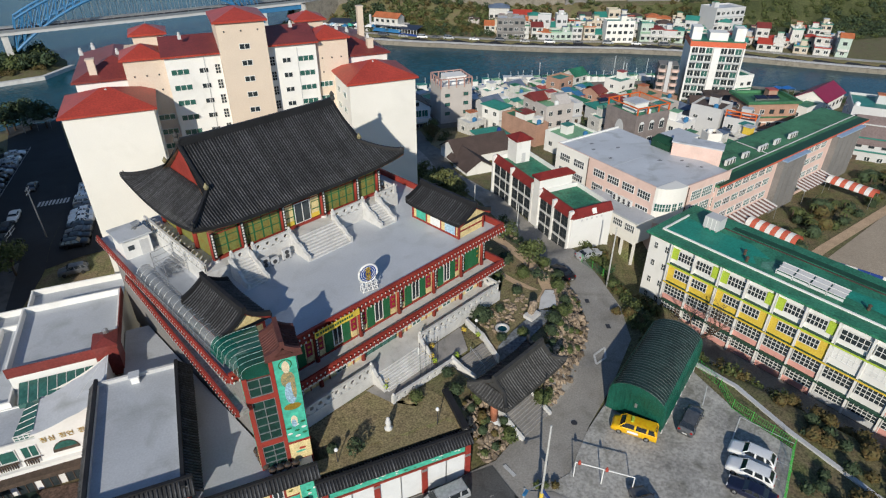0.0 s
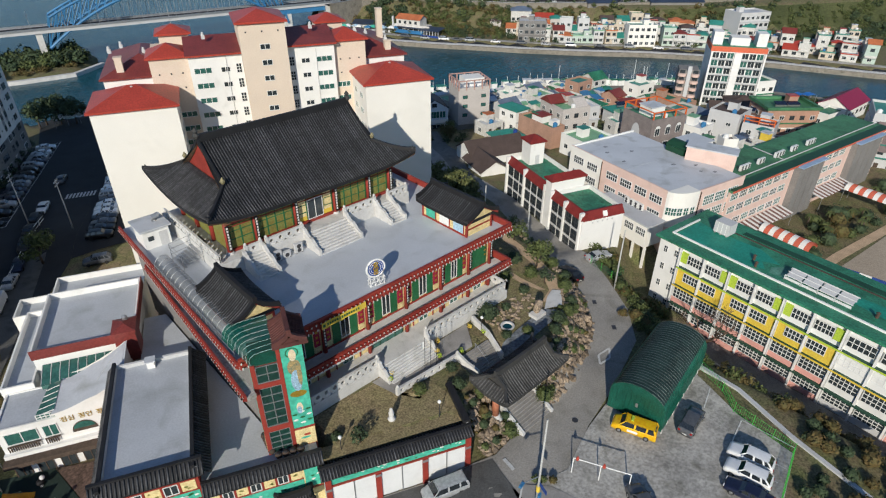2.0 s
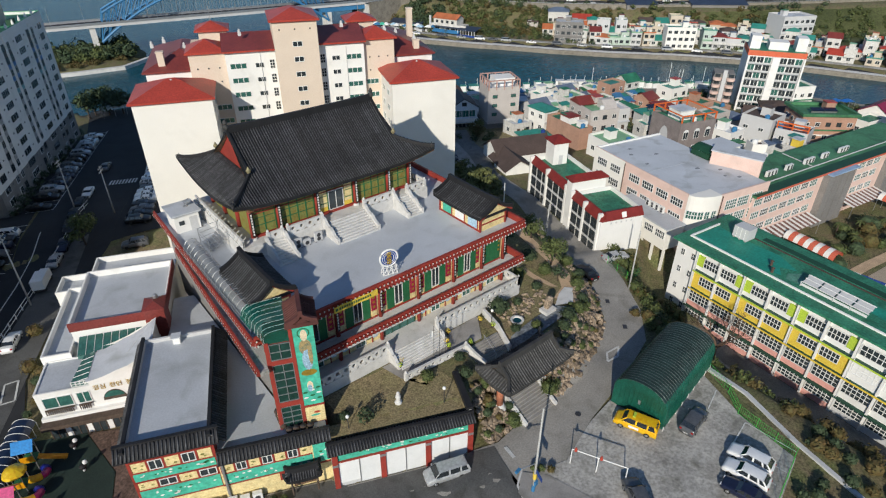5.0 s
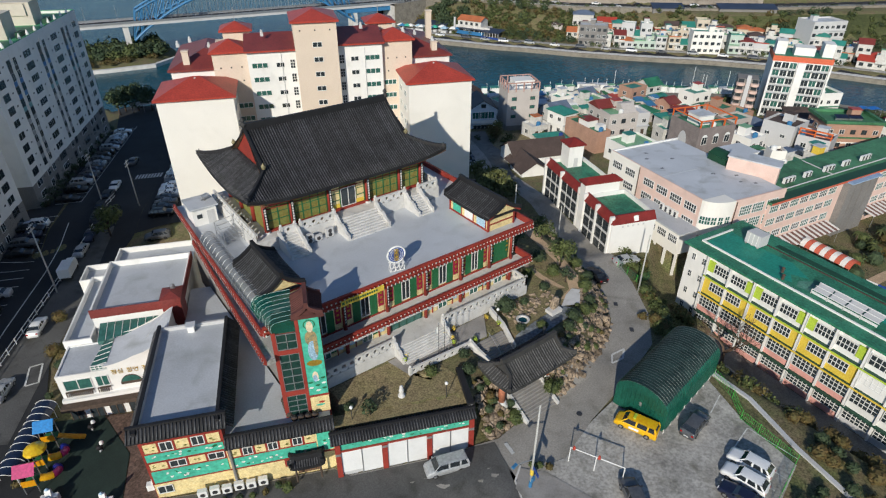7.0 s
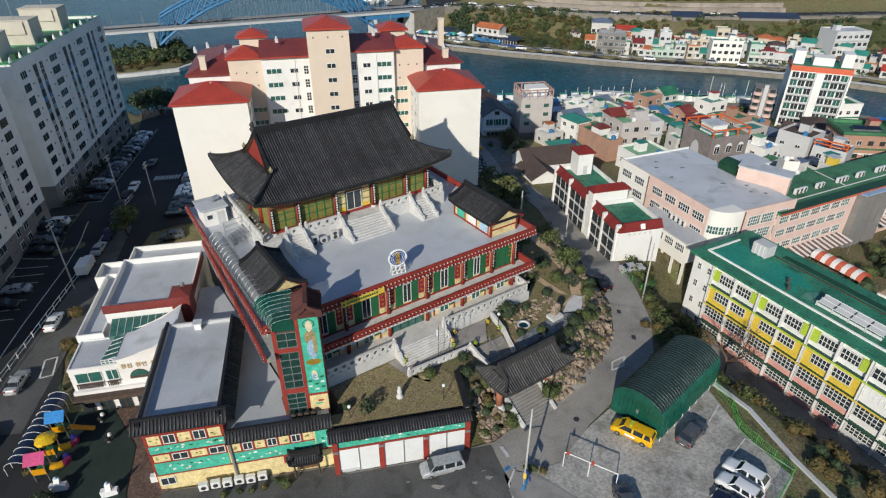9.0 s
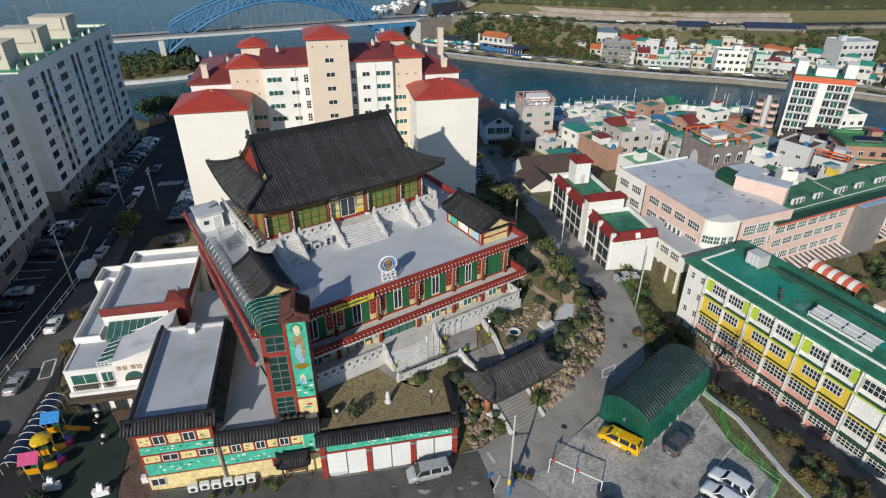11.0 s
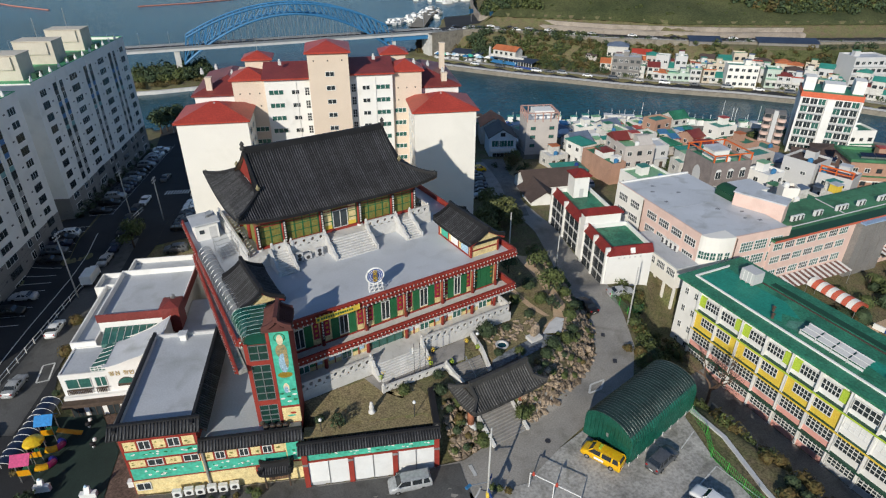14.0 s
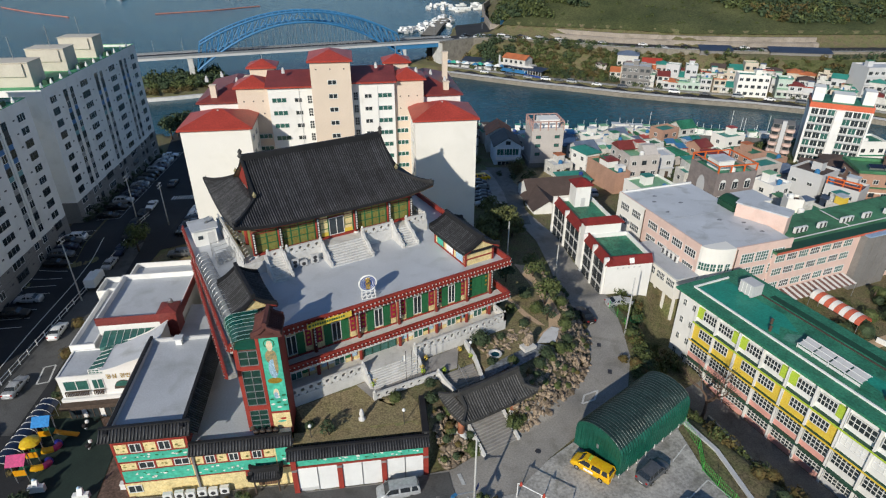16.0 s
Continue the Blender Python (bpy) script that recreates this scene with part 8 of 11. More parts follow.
car(pose(52.9, 8.1, ground_z(52.9, 8.1) + 0.2, 0, 0, 78), "sedan", BLACKC, "black car standing on the lane")
car(pose(61.0, 8.2, ground_z(61.0, 8.2) + 0.2, 0, 0, -20), "sedan", SILVER, "silver car beside the white flats")
r = random.Random(9)
COLS = [WHITEC, SILVER, BLACKC, GREYC, BLACKC, NAVY]


def parked(x, y, rz, k, group):
    c = COLS[r.randrange(6)]
    nm = {WHITEC: "white", SILVER: "silver", BLACKC: "black", GREYC: "grey", NAVY: "dark blue"}[c]
    kind = ("sedan", "suv", "sedan", "sedan", "suv", "sedan")[r.randrange(6)]
    car(pose(x + r.uniform(-0.2, 0.2), y + r.uniform(-0.2, 0.2), ground_z(x, y) + 0.15, 0, 0, rz + r.uniform(-3, 3) + (180 if r.random() < 0.5 else 0)), kind, c, "%s car parked along the shady street" % nm, group, 1)


ca, sa = math.cos(radians(67.5)), math.sin(radians(67.5))
for k in range(22):                                               # bays before the long flats
    s = 3 + k * 2.6
    if r.random() < 0.6:
        parked(-19 + s * ca + 5.2 * sa, 96.5 + s * sa - 5.2 * ca, -22.5, k, "street cars")
for k in range(13):                                               # bays before the nearer flats
    s = 26 + k * 2.5
    if r.random() < 0.3:
        parked(-47 + s * ca + 6.0 * sa, 38 + s * sa - 6.0 * ca, -22.5, k, "street cars")
for k in range(20):                                               # beside the red-roofed flats
    s = k * 2.6
    if r.random() < 0.82:
        parked(-2.0 + s * 0.383, 70 + s * 0.924, -22.5, k, "street cars")
for k in range(9):                                                # kerbside line
    s = k * 5.6
    if r.random() < 0.8:
        parked(-14.6 + s * 0.40, 73.6 + s * 0.92, 67, k, "street cars")
car(pose(-24.1, 52.6, ground_z(-24.1, 52.6) + 0.15, 0, 0, 67), "sedan", WHITEC, "white car with a dark roof at the kerb", "street cars")
parked(-33.5, 30, 68, 2, "street cars")
car(pose(-29.7, 39.9, ground_z(-29.7, 39.9) + 0.15, 0, 0, 64), "sedan", SILVER, "silver car parked beside the kindergarten wall")
for k in range(7):                                                # drive behind the temple
    parked(67.6 + k * 1.3, 59.3 + k * 2.4, -28, k, "drive cars")
car(pose(78.5, 77, ground_z(78.5, 77) + 0.1, 0, 0, -15), "van", (0.85, 0.48, 0.01), "yellow van parked behind the temple")
parked(45.5, 27, 60, 1, "drive cars")
parked(47.5, 30, 60, 2, "drive cars")
for x, y, rz in ((66.5, 55, 60), (93, 62, 30), (97.5, 52.5, 60)):
    parked(x, y, rz, 0, "drive cars")


def pickup(m):
    o = thing("truck", m, "small white box truck at the kerb", "truck")
    part("cab", Geo().extrude_x([(-0.8, 0.5), (0.8, 0.5), (0.8, 1.3), (0.66, 1.95), (-0.66, 1.95), (-0.8, 1.3)], 1.2, 2.5), paint(WHITEC), o)
    part("windscreen", Geo().box(2.502, 2.53, -0.62, 0.62, 1.3, 1.85), CARGLASS, o)
    part("cargo_box", Geo().box(-2.5, 1.1, -0.95, 0.95, 0.75, 2.4), paint(WHITEC), o)
    part("chassis", Geo().box(-2.4, 2.4, -0.5, 0.5, 0.45, 0.72), FRAMED, o)
    for s in (-1, 1):
        for x in (1.8, -1.6):
            part("wheel", Geo().lathe([(0.15, -0.1), (0.33, -0.1), (0.33, 0.1), (0.15, 0.1)], 0, 0, 12).moved(pose(x, s * 0.75, 0.33, 90)), TYRE, o)


pickup(pose(-17.6, 66.9, ground_z(-17.6, 66.9) + 0.15, 0, 0, 67))


# ---- road paint, kerbs, fences, poles ----
def stripe(pts, w, lift=0.26, name="road_marking", group="road markings"):
    g = Geo()
    for a, b in zip(pts[:-1], pts[1:]):
        L = math.hypot(b[0] - a[0], b[1] - a[1])
        n = max(1, int(L / 1.5))
        nx, ny = -(b[1] - a[1]) / L * w / 2, (b[0] - a[0]) / L * w / 2
        vs = []
        for i in range(n + 1):
            x, y = lerp(a[0], b[0], i / n), lerp(a[1], b[1], i / n)
            z = max(ground_z(x + nx, y + ny), ground_z(x - nx, y - ny)) + lift
            vs += [(x + nx, y + ny, z), (x - nx, y - ny, z)]
        g.add(vs, [(2 * i, 2 * i + 1, 2 * i + 3, 2 * i + 2) for i in range(n)])
    return built(name, g, MARK, "worn white paint line on the paving", "road marking", group, "structure")


stripe([(42.3, -6.3), (39.9, -6.1), (38.3, -7.4), (40.5, -7.5), (42.3, -6.3)], 0.28, 0.2)
stripe([(17.5, -8.7), (17.1, -10.5)], 0.45, 0.2)
stripe([(38.4, -25.2), (42.3, -24.6), (42.6, -30.5)], 0.14)
stripe([(35.9, -25.7), (36.4, -31)], 0.14)
stripe([(33.6, -26.6), (33.9, -32)], 0.14)
stripe([(38.4, -25.2), (38.9, -31)], 0.14)
stripe([(40.9, -20.6), (44.6, -19.6)], 0.14)
stripe([(-26.2, 43.6), (-24.6, 43.4), (-25.6, 39.4), (-27.2, 39.7), (-26.2, 43.6)], 0.25, 0.22)
for k in range(23):
    s = 2 + k * 2.6
    stripe([(-19 + s * ca + 2.6 * sa, 96.5 + s * sa - 2.6 * ca), (-19 + s * ca + 7.8 * sa, 96.5 + s * sa - 7.8 * ca)], 0.16, 0.22)
for k in range(14):
    s = 25 + k * 2.7
    stripe([(-47 + s * ca + 3.4 * sa, 38 + s * sa - 3.4 * ca), (-47 + s * ca + 8.6 * sa, 38 + s * sa - 8.6 * ca)], 0.16, 0.22)
for a, b in ((7.8, 61),):
    stripe([(-19 + 2 * ca + a * sa, 96.5 + 2 * sa - a * ca), (-19 + b * ca + a * sa, 96.5 + b * sa - a * ca)], 0.12, 0.22)
for k in range(9):
    stripe([(1.2 + k * 0.62, 102.2 - k * 0.26), (2.4 + k * 0.62, 104.8 - k * 0.26)], 0.4, 0.24)


def pole(m, h, arms, label, material=None, blue=False, lean=0.0):
    o = thing("utility_pole", m, label, "pole", "utility poles")
    part("shaft", Geo().tube([(0, 0, -0.2), (lean, 0, h)], 0.15, 8, True, 0.09), material or CONCRETE, o, smooth=True)
    for k in range(arms):
        z = h - 0.5 - k * 0.7
        part("crossarm", Geo().box(-1.0 + lean, 1.0 + lean, -0.05, 0.05, z, z + 0.1), STEEL, o)
        for x in (-0.9, -0.35, 0.35, 0.9):
            part("insulator", Geo().lathe([(0.05, z + 0.1), (0.07, z + 0.2), (0.03, z + 0.3)], x + lean, 0, 6), WHITEP, o)
    return o


PALE = mat("pale_pole", (0.46, 0.46, 0.44), 0.7, 0, 0.1, 1, 7, 0.1)
p = pole(pose(15.6, -14.8, 1.7, 0, 0, 10), 12.6, 0, "pale street pole with signs and a blue lamp arm", PALE)
part("lamp_arm", Geo().tube([(0, 0, 4.6), (-2.0, 0.8, 4.9)], 0.06, 6), STEEL, p)
part("lamp_head", Geo().box(-2.6, -1.9, 0.65, 0.95, 4.85, 5.05), BLUE, p)
part("street_sign", Geo().box(0.2, 1.2, -0.04, 0.04, 4.1, 4.6).moved(pose(0, 0, 0, 0, 0, 25)), BLUEP, p)
part("street_sign", Geo().box(-1.4, -0.2, -0.04, 0.04, 3.3, 3.8).moved(pose(0, 0, 0, 0, 0, 60)), BLUEP, p)
part("junction_box", Geo().box(-0.25, 0.25, -0.35, -0.15, 1.3, 1.9), BLUE, p)
part("warning_wrap", Geo().lathe([(0.2, 0.1), (0.2, 1.1)], 0, 0, 10), BLUE, p)
part("warning_wrap", Geo().lathe([(0.205, 2.2), (0.205, 3.0)], 0, 0, 10), YELLOW, p)
for a, h, n in (((55.4, 1.3), 10.8, 0), ((-7.6, 91.4), 11.5, 2), ((-1.7, 84.9), 10.5, 2), ((-20.3, 61.9), 13.4, 2), ((46.6, 22), 9, 0), ((58.0, 21.5), 8, 0)):
    pole(pose(a[0], a[1], ground_z(*a), 0, 0, 60), h, n, "concrete utility pole with crossarms" if n else "plain pale concrete pole", PALE)


def wire(a, b, sag=0.7, rad=0.018):
    g = Geo().tube([(lerp(a[0], b[0], t), lerp(a[1], b[1], t), lerp(a[2], b[2], t) - sag * 4 * t * (1 - t)) for t in frange(0, 1, 8)], rad, 4)
    built("power_cable", g, FRAMED, "thin black overhead cable", "cable", "overhead cables")


for dz in (0, 0.7):
    wire((-21.5, 75, 9.3 - dz), (-7.6, 91.4, 9.0 - dz))
    wire((-7.6, 91.4, 9.0 - dz), (6, 130, 8.0 - dz))
    wire((-21.5, 75, 9.3 - dz), (-34, 40, 9 - dz))


def fence(pts, h, label, mesh_mat, post_mat):
    o = thing("fence", pose(0, 0, 0), label, "fence", "car park fences")
    for a, b in zip(pts[:-1], pts[1:]):
        L = math.hypot(b[0] - a[0], b[1] - a[1])
        n = max(1, int(L / 2.2))
        for i in range(n):
            x0, y0, x1, y1 = lerp(a[0], b[0], i / n), lerp(a[1], b[1], i / n), lerp(a[0], b[0], (i + 1) / n), lerp(a[1], b[1], (i + 1) / n)
            z = a[2] if len(a) > 2 else ground_z(x0, y0)
            part("post", Geo().tube([(x0, y0, z), (x0, y0, z + h + 0.1)], 0.045, 6), post_mat, o)
            g = Geo()
            for k in range(10):
                t = k / 10
                x, y = lerp(x0, x1, t), lerp(y0, y1, t)
                g.box(x - 0.012, x + 0.012, y - 0.012, y + 0.012, z + 0.1, z + h)
            for q in (0.1, 0.5, 0.95):
                g.tube([(x0, y0, z + h * q), (x1, y1, z + h * q)], 0.02, 4)
            part("mesh_panel", g, mesh_mat, o)


FENCEG = mat("bright_green_fence", (0.06, 0.40, 0.06), 0.5, 0, 0.1, 1, 6, 0)
fence([(47.2, -16.8, 1.8), (45.4, -20.8, 1.8), (43.0, -23.3, 1.8), (41.8, -30.6, 1.8), (34.6, -32.0, 1.8), (24, -34, 1.8)], 1.5, "bright green mesh fence round the car park", FENCEG, FENCEG)
built("retaining_wall", Geo().ribbon([(47.8, -15.6, -2), (47.2, -22.2, -2), (44.2, -29.6, -2), (41.2, -40, -2)], 0.7, 3.9), GREYWALL, "concrete retaining wall below the fence", "wall", kind="structure")
built("drain_wall", Geo().ribbon([(47.3, -15.5, 1.2), (45.0, -22.3, 1.2), (43.9, -29.9, 1.2), (42.7, -36.5, 1.2)], 1.3, 0.3), CONCRETE, "narrow concrete strip along the car park edge", "wall", kind="structure")
built("retaining_wall", Geo().ribbon([(58.4, -14, -6.3), (56.6, -22, -6.3), (54.4, -32, -6.3), (52.4, -44, -6.3)], 0.4, 1.5), CONCRETE, "low concrete wall along the school path", "wall", kind="structure")
sheet("school_path", [((58.5, -8), (64.4, -8)), ((58.4, -16), (63.6, -16)), ((56.6, -24), (62.6, -24)), ((52.8, -40), (60.6, -40)), ((50, -56), (59, -56))], YARDGREY, 0.1, "dark grey asphalt strip before the school", 1.5)
fence([(58.6, 8.0), (57.4, 3.2), (60.5, 2.6)], 1.6, "faded green fence above the bank", GREENP, FENCEG)
g = thing("barrier_frame", pose(21.4, -15.0, 1.9, 0, 0, -64), "white steel height barrier with red markers", "barrier")
for x in (0, 2.9, 6.0):
    part("post", Geo().tube([(x, 0, 0), (x, 0, 2.3)], 0.06, 6), WHITEP, g)
part("top_rail", Geo().tube([(0, 0, 2.3), (6.0, 0, 2.3)], 0.06, 6), WHITEP, g)
for x in (0.4, 3.2):
    part("red_marker", Geo().lathe([(0.2, 2.25), (0.16, 2.5), (0.06, 2.75)], x, 0, 8), REDROOF, g)
kerb = Geo().ribbon([(16.6, -12.2, 1.75), (14.8, -13.3, 1.7), (13.9, -15.3, 1.7), (13.4, -24, 1.7)], 0.25, 0.18, 0.4)
built("kerb", kerb, GRANITE, "pale stone kerb at the corner", "kerb", kind="structure")
for x, y in ((18.2, -13.6), (18.9, -14.4), (17.6, -13.0)):
    shrub(pose(x, y, 1.9), 0.5, (LEAF, AUTUMN)[x > 18.5], "small roadside shrub in a bed", int(x * 10), 90, 0.12)
sheet("corner_paving", [((16.4, -12.4), (14.2, -14)), ((18.4, -14.6), (14.0, -16)), ((20, -20), (13.8, -24))], PAVING, 0.24, "stone paved corner by the street pole", 1.0)
for x, y in ((49.8, 1.3), (46.7, -4.2)):
    built("drain_grate", Geo().box(-0.45, 0.45, -0.3, 0.3, 0, 0.05), FRAMED, "dark iron drain grate in the lane", "drain", "drain grates", m=pose(x, y, ground_z(x, y) + 0.15, 0, 0, 45))
built("manhole_cover", Geo().lathe([(0.38, 0), (0.36, 0.04)], 0, 0, 16), FRAMED, "round iron manhole cover", "manhole", m=pose(27.8, -10.9, ground_z(27.8, -10.9) + 0.16))


# ---- bank of scrub between car park and school ----
r = random.Random(31)
for k in range(34):
    t = r.random()
    x, y = lerp(49.5, 56.5, r.random()) - 0.13 * (t * 34) * 0.2, lerp(-3, -36, t)
    if x > 55 and y < -10:
        x -= 3
    shrub(on(x, y), r.uniform(0.5, 1.2), (LEAF, PINE, AUTUMN)[r.randrange(3)], "wild scrub on the bank", 300 + k, 150, 0.16, group="bank scrub")
for k in range(60):
    x, y = lerp(52.5, 64, r.random()), lerp(-6, 11, r.random())
    if x < 53.2 + (y + 3.2) * 0.68 or x + y > 72 or (y < 2 and x > 61.5):
        continue
    shrub(on(x, y), r.uniform(0.6, 1.4), (LEAF, PINE, LEAF)[r.randrange(3)], "wild scrub on the bank", 350 + k, 170, 0.17, group="bank scrub")


for k in range(64):
    x, y = lerp(36, 51, r.random()), lerp(-26, -44, r.random())
    if x < 44.2 and y > -33.4:
        continue
    shrub(on(x, y), r.uniform(0.6, 1.3), (AUTUMN, AUTUMN, PINE)[k % 3], "dry brown bramble below the car park", 1400 + k, 150, 0.17, group="bank scrub")


def bare_tree(m, h, seed):
    o = thing("bare_tree", m, "leafless tree with fine grey branches", "tree")
    rr = random.Random(seed)
    g = Geo()
    def grow(p, d, L, rad, depth):
        q = p + d * L
        g.tube([p, (p + q) / 2 + Vector((rr.uniform(-.08, .08), rr.uniform(-.08, .08), 0)) * L, q], rad, 5 if depth > 2 else 3, True, rad * 0.6)
        if depth:
            for _ in range(3):
                nd = (d + Vector((rr.uniform(-.85, .85), rr.uniform(-.85, .85), rr.uniform(-.1, .45)))).normalized()
                grow(q, nd, L * rr.uniform(0.6, 0.8), rad * 0.58, depth - 1)
    grow(Vector((0, 0, -0.3)), Vector((0.1, 0, 1)).normalized(), h * 0.32, 0.34, 5)
    part("branches", g, mat("reddish_bark", (0.13, 0.085, 0.06), 0.9, 0, 0.3, 2, 9, 0.4), o)


bare_tree(on(57.9, -13.2), 11.5, 4)


# ---- playground ----
RUBBER = mat("dark_green_rubber", (0.018, 0.035, 0.028), 0.9, 0, 0.2, 0.3, 8, 0.2)
sheet("playground_floor", [((-26.5, 31), (-19.5, 27.5)), ((-28, 22), (-18.3, 19)), ((-27, 13), (-20.5, 11.5)), ((-26.5, 6), (-21, 6))], RUBBER, 0.16, "dark green rubber playground floor", 1.5)
sheet("brick_walk", [((-19.4, 27.4), (-15, 25)), ((-18.2, 19), (-16.8, 12)), ((-20.4, 11.4), (-16.6, 9.6)), ((-21, 6), (-14, 3))], BRICKBROWN, 0.15, "brown brick walk beside the playground", 1.5)
for i, (x, y, cap, tube_c, h) in enumerate(((-25.4, 26.2, (0.02, 0.22, 0.55), (0.75, 0.33, 0.01), 2.2), (-26.9, 23.2, (0.80, 0.52, 0.02), (0.02, 0.10, 0.05), 1.9), (-28.0, 20.4, (0.50, 0.04, 0.16), (0.45, 0.03, 0.15), 2.1))):
    o = thing("play_tower", pose(x, y, ground_z(x, y) + 0.16, 0, 0, -22), "play tower with a bright plastic roof and slide", "play tower", "play towers")
    for sx in (-0.7, 0.7):
        for sy in (-0.7, 0.7):
            part("post", Geo().tube([(sx, sy, 0), (sx, sy, h + 1.2)], 0.06, 6), STEEL, o)
    part("deck", Geo().box(-0.75, 0.75, -0.75, 0.75, h - 1.0, h - 0.9), GREENP, o)
    if i == 1:
        part("roof", Geo().lathe([(1.25, h + 1.0), (1.1, h + 1.3), (0.5, h + 1.6), (0.1, h + 1.7)], 0, 0, 12), paint(cap), o)
    else:
        part("roof", Geo().extrude_x([(-1.1, h + 1.0), (0, h + 2.0), (1.1, h + 1.0), (0, h + 1.85)], -1.1, 1.1), paint(cap), o)
    part("panel", Geo().box(-0.72, 0.72, -0.78, -0.72, h - 0.9, h), paint((0.75, 0.33, 0.01)), o)
    if i == 0:
        part("slide", Geo().grid(lambda u, v: (0.8 + v * 2.8, u, lerp(h - 0.9, 0.25, v ** 0.8) + 0.5 * u * u), frange(-0.4, 0.4, 4), frange(0, 1, 8)), paint(tube_c), o, "orange slide")
    else:
        cs = [(1.4 * math.sin(a * 2.6) + 0.9, 1.2 - 1.2 * math.cos(a * 2.6), lerp(h - 0.6, 0.4, a)) for a in frange(0, 1, 12)]
        part("tube_slide", Geo().tube(cs[:5], 0.42, 10), paint((0.80, 0.42, 0.01)), o)
        part("tube_slide", Geo().tube(cs[4:9], 0.42, 10), paint((0.45, 0.03, 0.15)), o)
        part("tube_slide", Geo().tube(cs[8:], 0.42, 10), paint((0.02, 0.03, 0.30)), o)
o = thing("arched_shelter", pose(-27.7, 27.6, ground_z(-27.7, 27.6), 0, 0, -28), "dark blue arched canopy with white hoops", "canopy")
part("cover", Geo().grid(lambda t, y: (1.3 * math.cos(t), y, 1.4 + 0.9 * math.sin(t)), frange(0.05, 3.09, 10), frange(-6.0, 5.5, 6)), paint((0.015, 0.028, 0.065)), o, smooth=True)
for k in range(11):
    y = -6.0 + k * 1.15
    part("hoop", Geo().tube([(1.33 * math.cos(t), y, 1.42 + 0.92 * math.sin(t)) for t in frange(0, math.pi, 8)], 0.032, 5), WHITEP, o)
    for s in (-1, 1):
        part("post", Geo().tube([(s * 1.32, y, 0), (s * 1.32, y, 1.45)], 0.035, 5), WHITEP, o)
for x, y in ((-21.0, 21.6), (-21.2, 25.8)):
    o = thing("spring_rider", pose(x, y, ground_z(x, y) + 0.17, 0, 0, 30), "black and white spring rider toy", "play equipment", "spring riders")
    part("spring", Geo().tube([(0.15 * math.cos(a), 0.15 * math.sin(a), a * 0.02) for a in frange(0, 22, 40)], 0.03, 5), STEEL, o)
    part("seat", Geo().lathe([(0.1, 0.42), (0.38, 0.55), (0.4, 0.8), (0.2, 0.95)], 0, 0, 10), BLACKP, o)
    part("head", Geo().lathe([(0.1, 0.8), (0.26, 0.95), (0.24, 1.2), (0.06, 1.32)], 0.4, 0, 10), WHITEP, o)
for x, y in ((-22.0, 12.6), (-16.9, 11.0), (-26.8, 17.4)):
    o = thing("white_gate_post", pose(x, y, ground_z(x, y) + 0.15, 0, 0, -22), "white carved playground entrance piece", "gate")
    part("base", Geo().box(-0.9, 0.9, -0.3, 0.3, 0, 0.9), WHITEP, o)
    part("slope", Geo().extrude_x([(-0.3, 0.9), (0.3, 0.9), (0.3, 1.7), (0.1, 1.7)], -0.3, 0.3), WHITEP, o)
    part("knob", Geo().lathe([(0.1, 1.7), (0.22, 1.85), (0.05, 2.05)], 0, 0.1, 8), NOTICE, o)
shrub(on(-28.4, 15.6), 1.5, PINE, "dark conifer at the playground corner", 900, 300, 0.2)
r = random.Random(41)
for k in range(14):
    t = k / 13
    shrub(on(lerp(-29.5, -20.0, t) + r.uniform(-0.5, 0.5), lerp(22, 47, t)), r.uniform(0.5, 1.0), (AUTUMN, PINE, AUTUMN)[k % 3], "reddish hedge shrub along the street", 920 + k, 110, 0.14, group="street hedge")
sheet("street_side", [((-36, 33), (-30, 29.5)), ((-31.5, 42), (-25.6, 39)), ((-19.1, 65.2), (-14.8, 62.5)), ((-10.8, 82), (-7.6, 80.5))], FRONTGREY, 0.17, "worn grey side lane along the kindergarten", 2.0)


def street_rail(line):
    """White two-rail barrier with square posts."""
    o = thing("street_railing", pose(0, 0, 0), "white two-rail steel barrier along the street", "railing")
    for a, b in zip(line[:-1], line[1:]):
        L = math.hypot(b[0] - a[0], b[1] - a[1])
        n = max(1, round(L / 2.5))
        for i in range(n):
            x0, y0, x1, y1 = lerp(a[0], b[0], i / n), lerp(a[1], b[1], i / n), lerp(a[0], b[0], (i + 1) / n), lerp(a[1], b[1], (i + 1) / n)
            z0, z1 = ground_z(x0, y0) + 0.15, ground_z(x1, y1) + 0.15
            part("post", Geo().tube([(x0, y0, z0 - 0.2), (x0, y0, z0 + 1.1)], 0.07, 4), WHITEP, o)
            for hgt in (0.35, 1.0):
                part("rail", Geo().tube([(x0, y0, z0 + hgt), (x1, y1, z1 + hgt)], 0.065, 4), WHITEP, o)


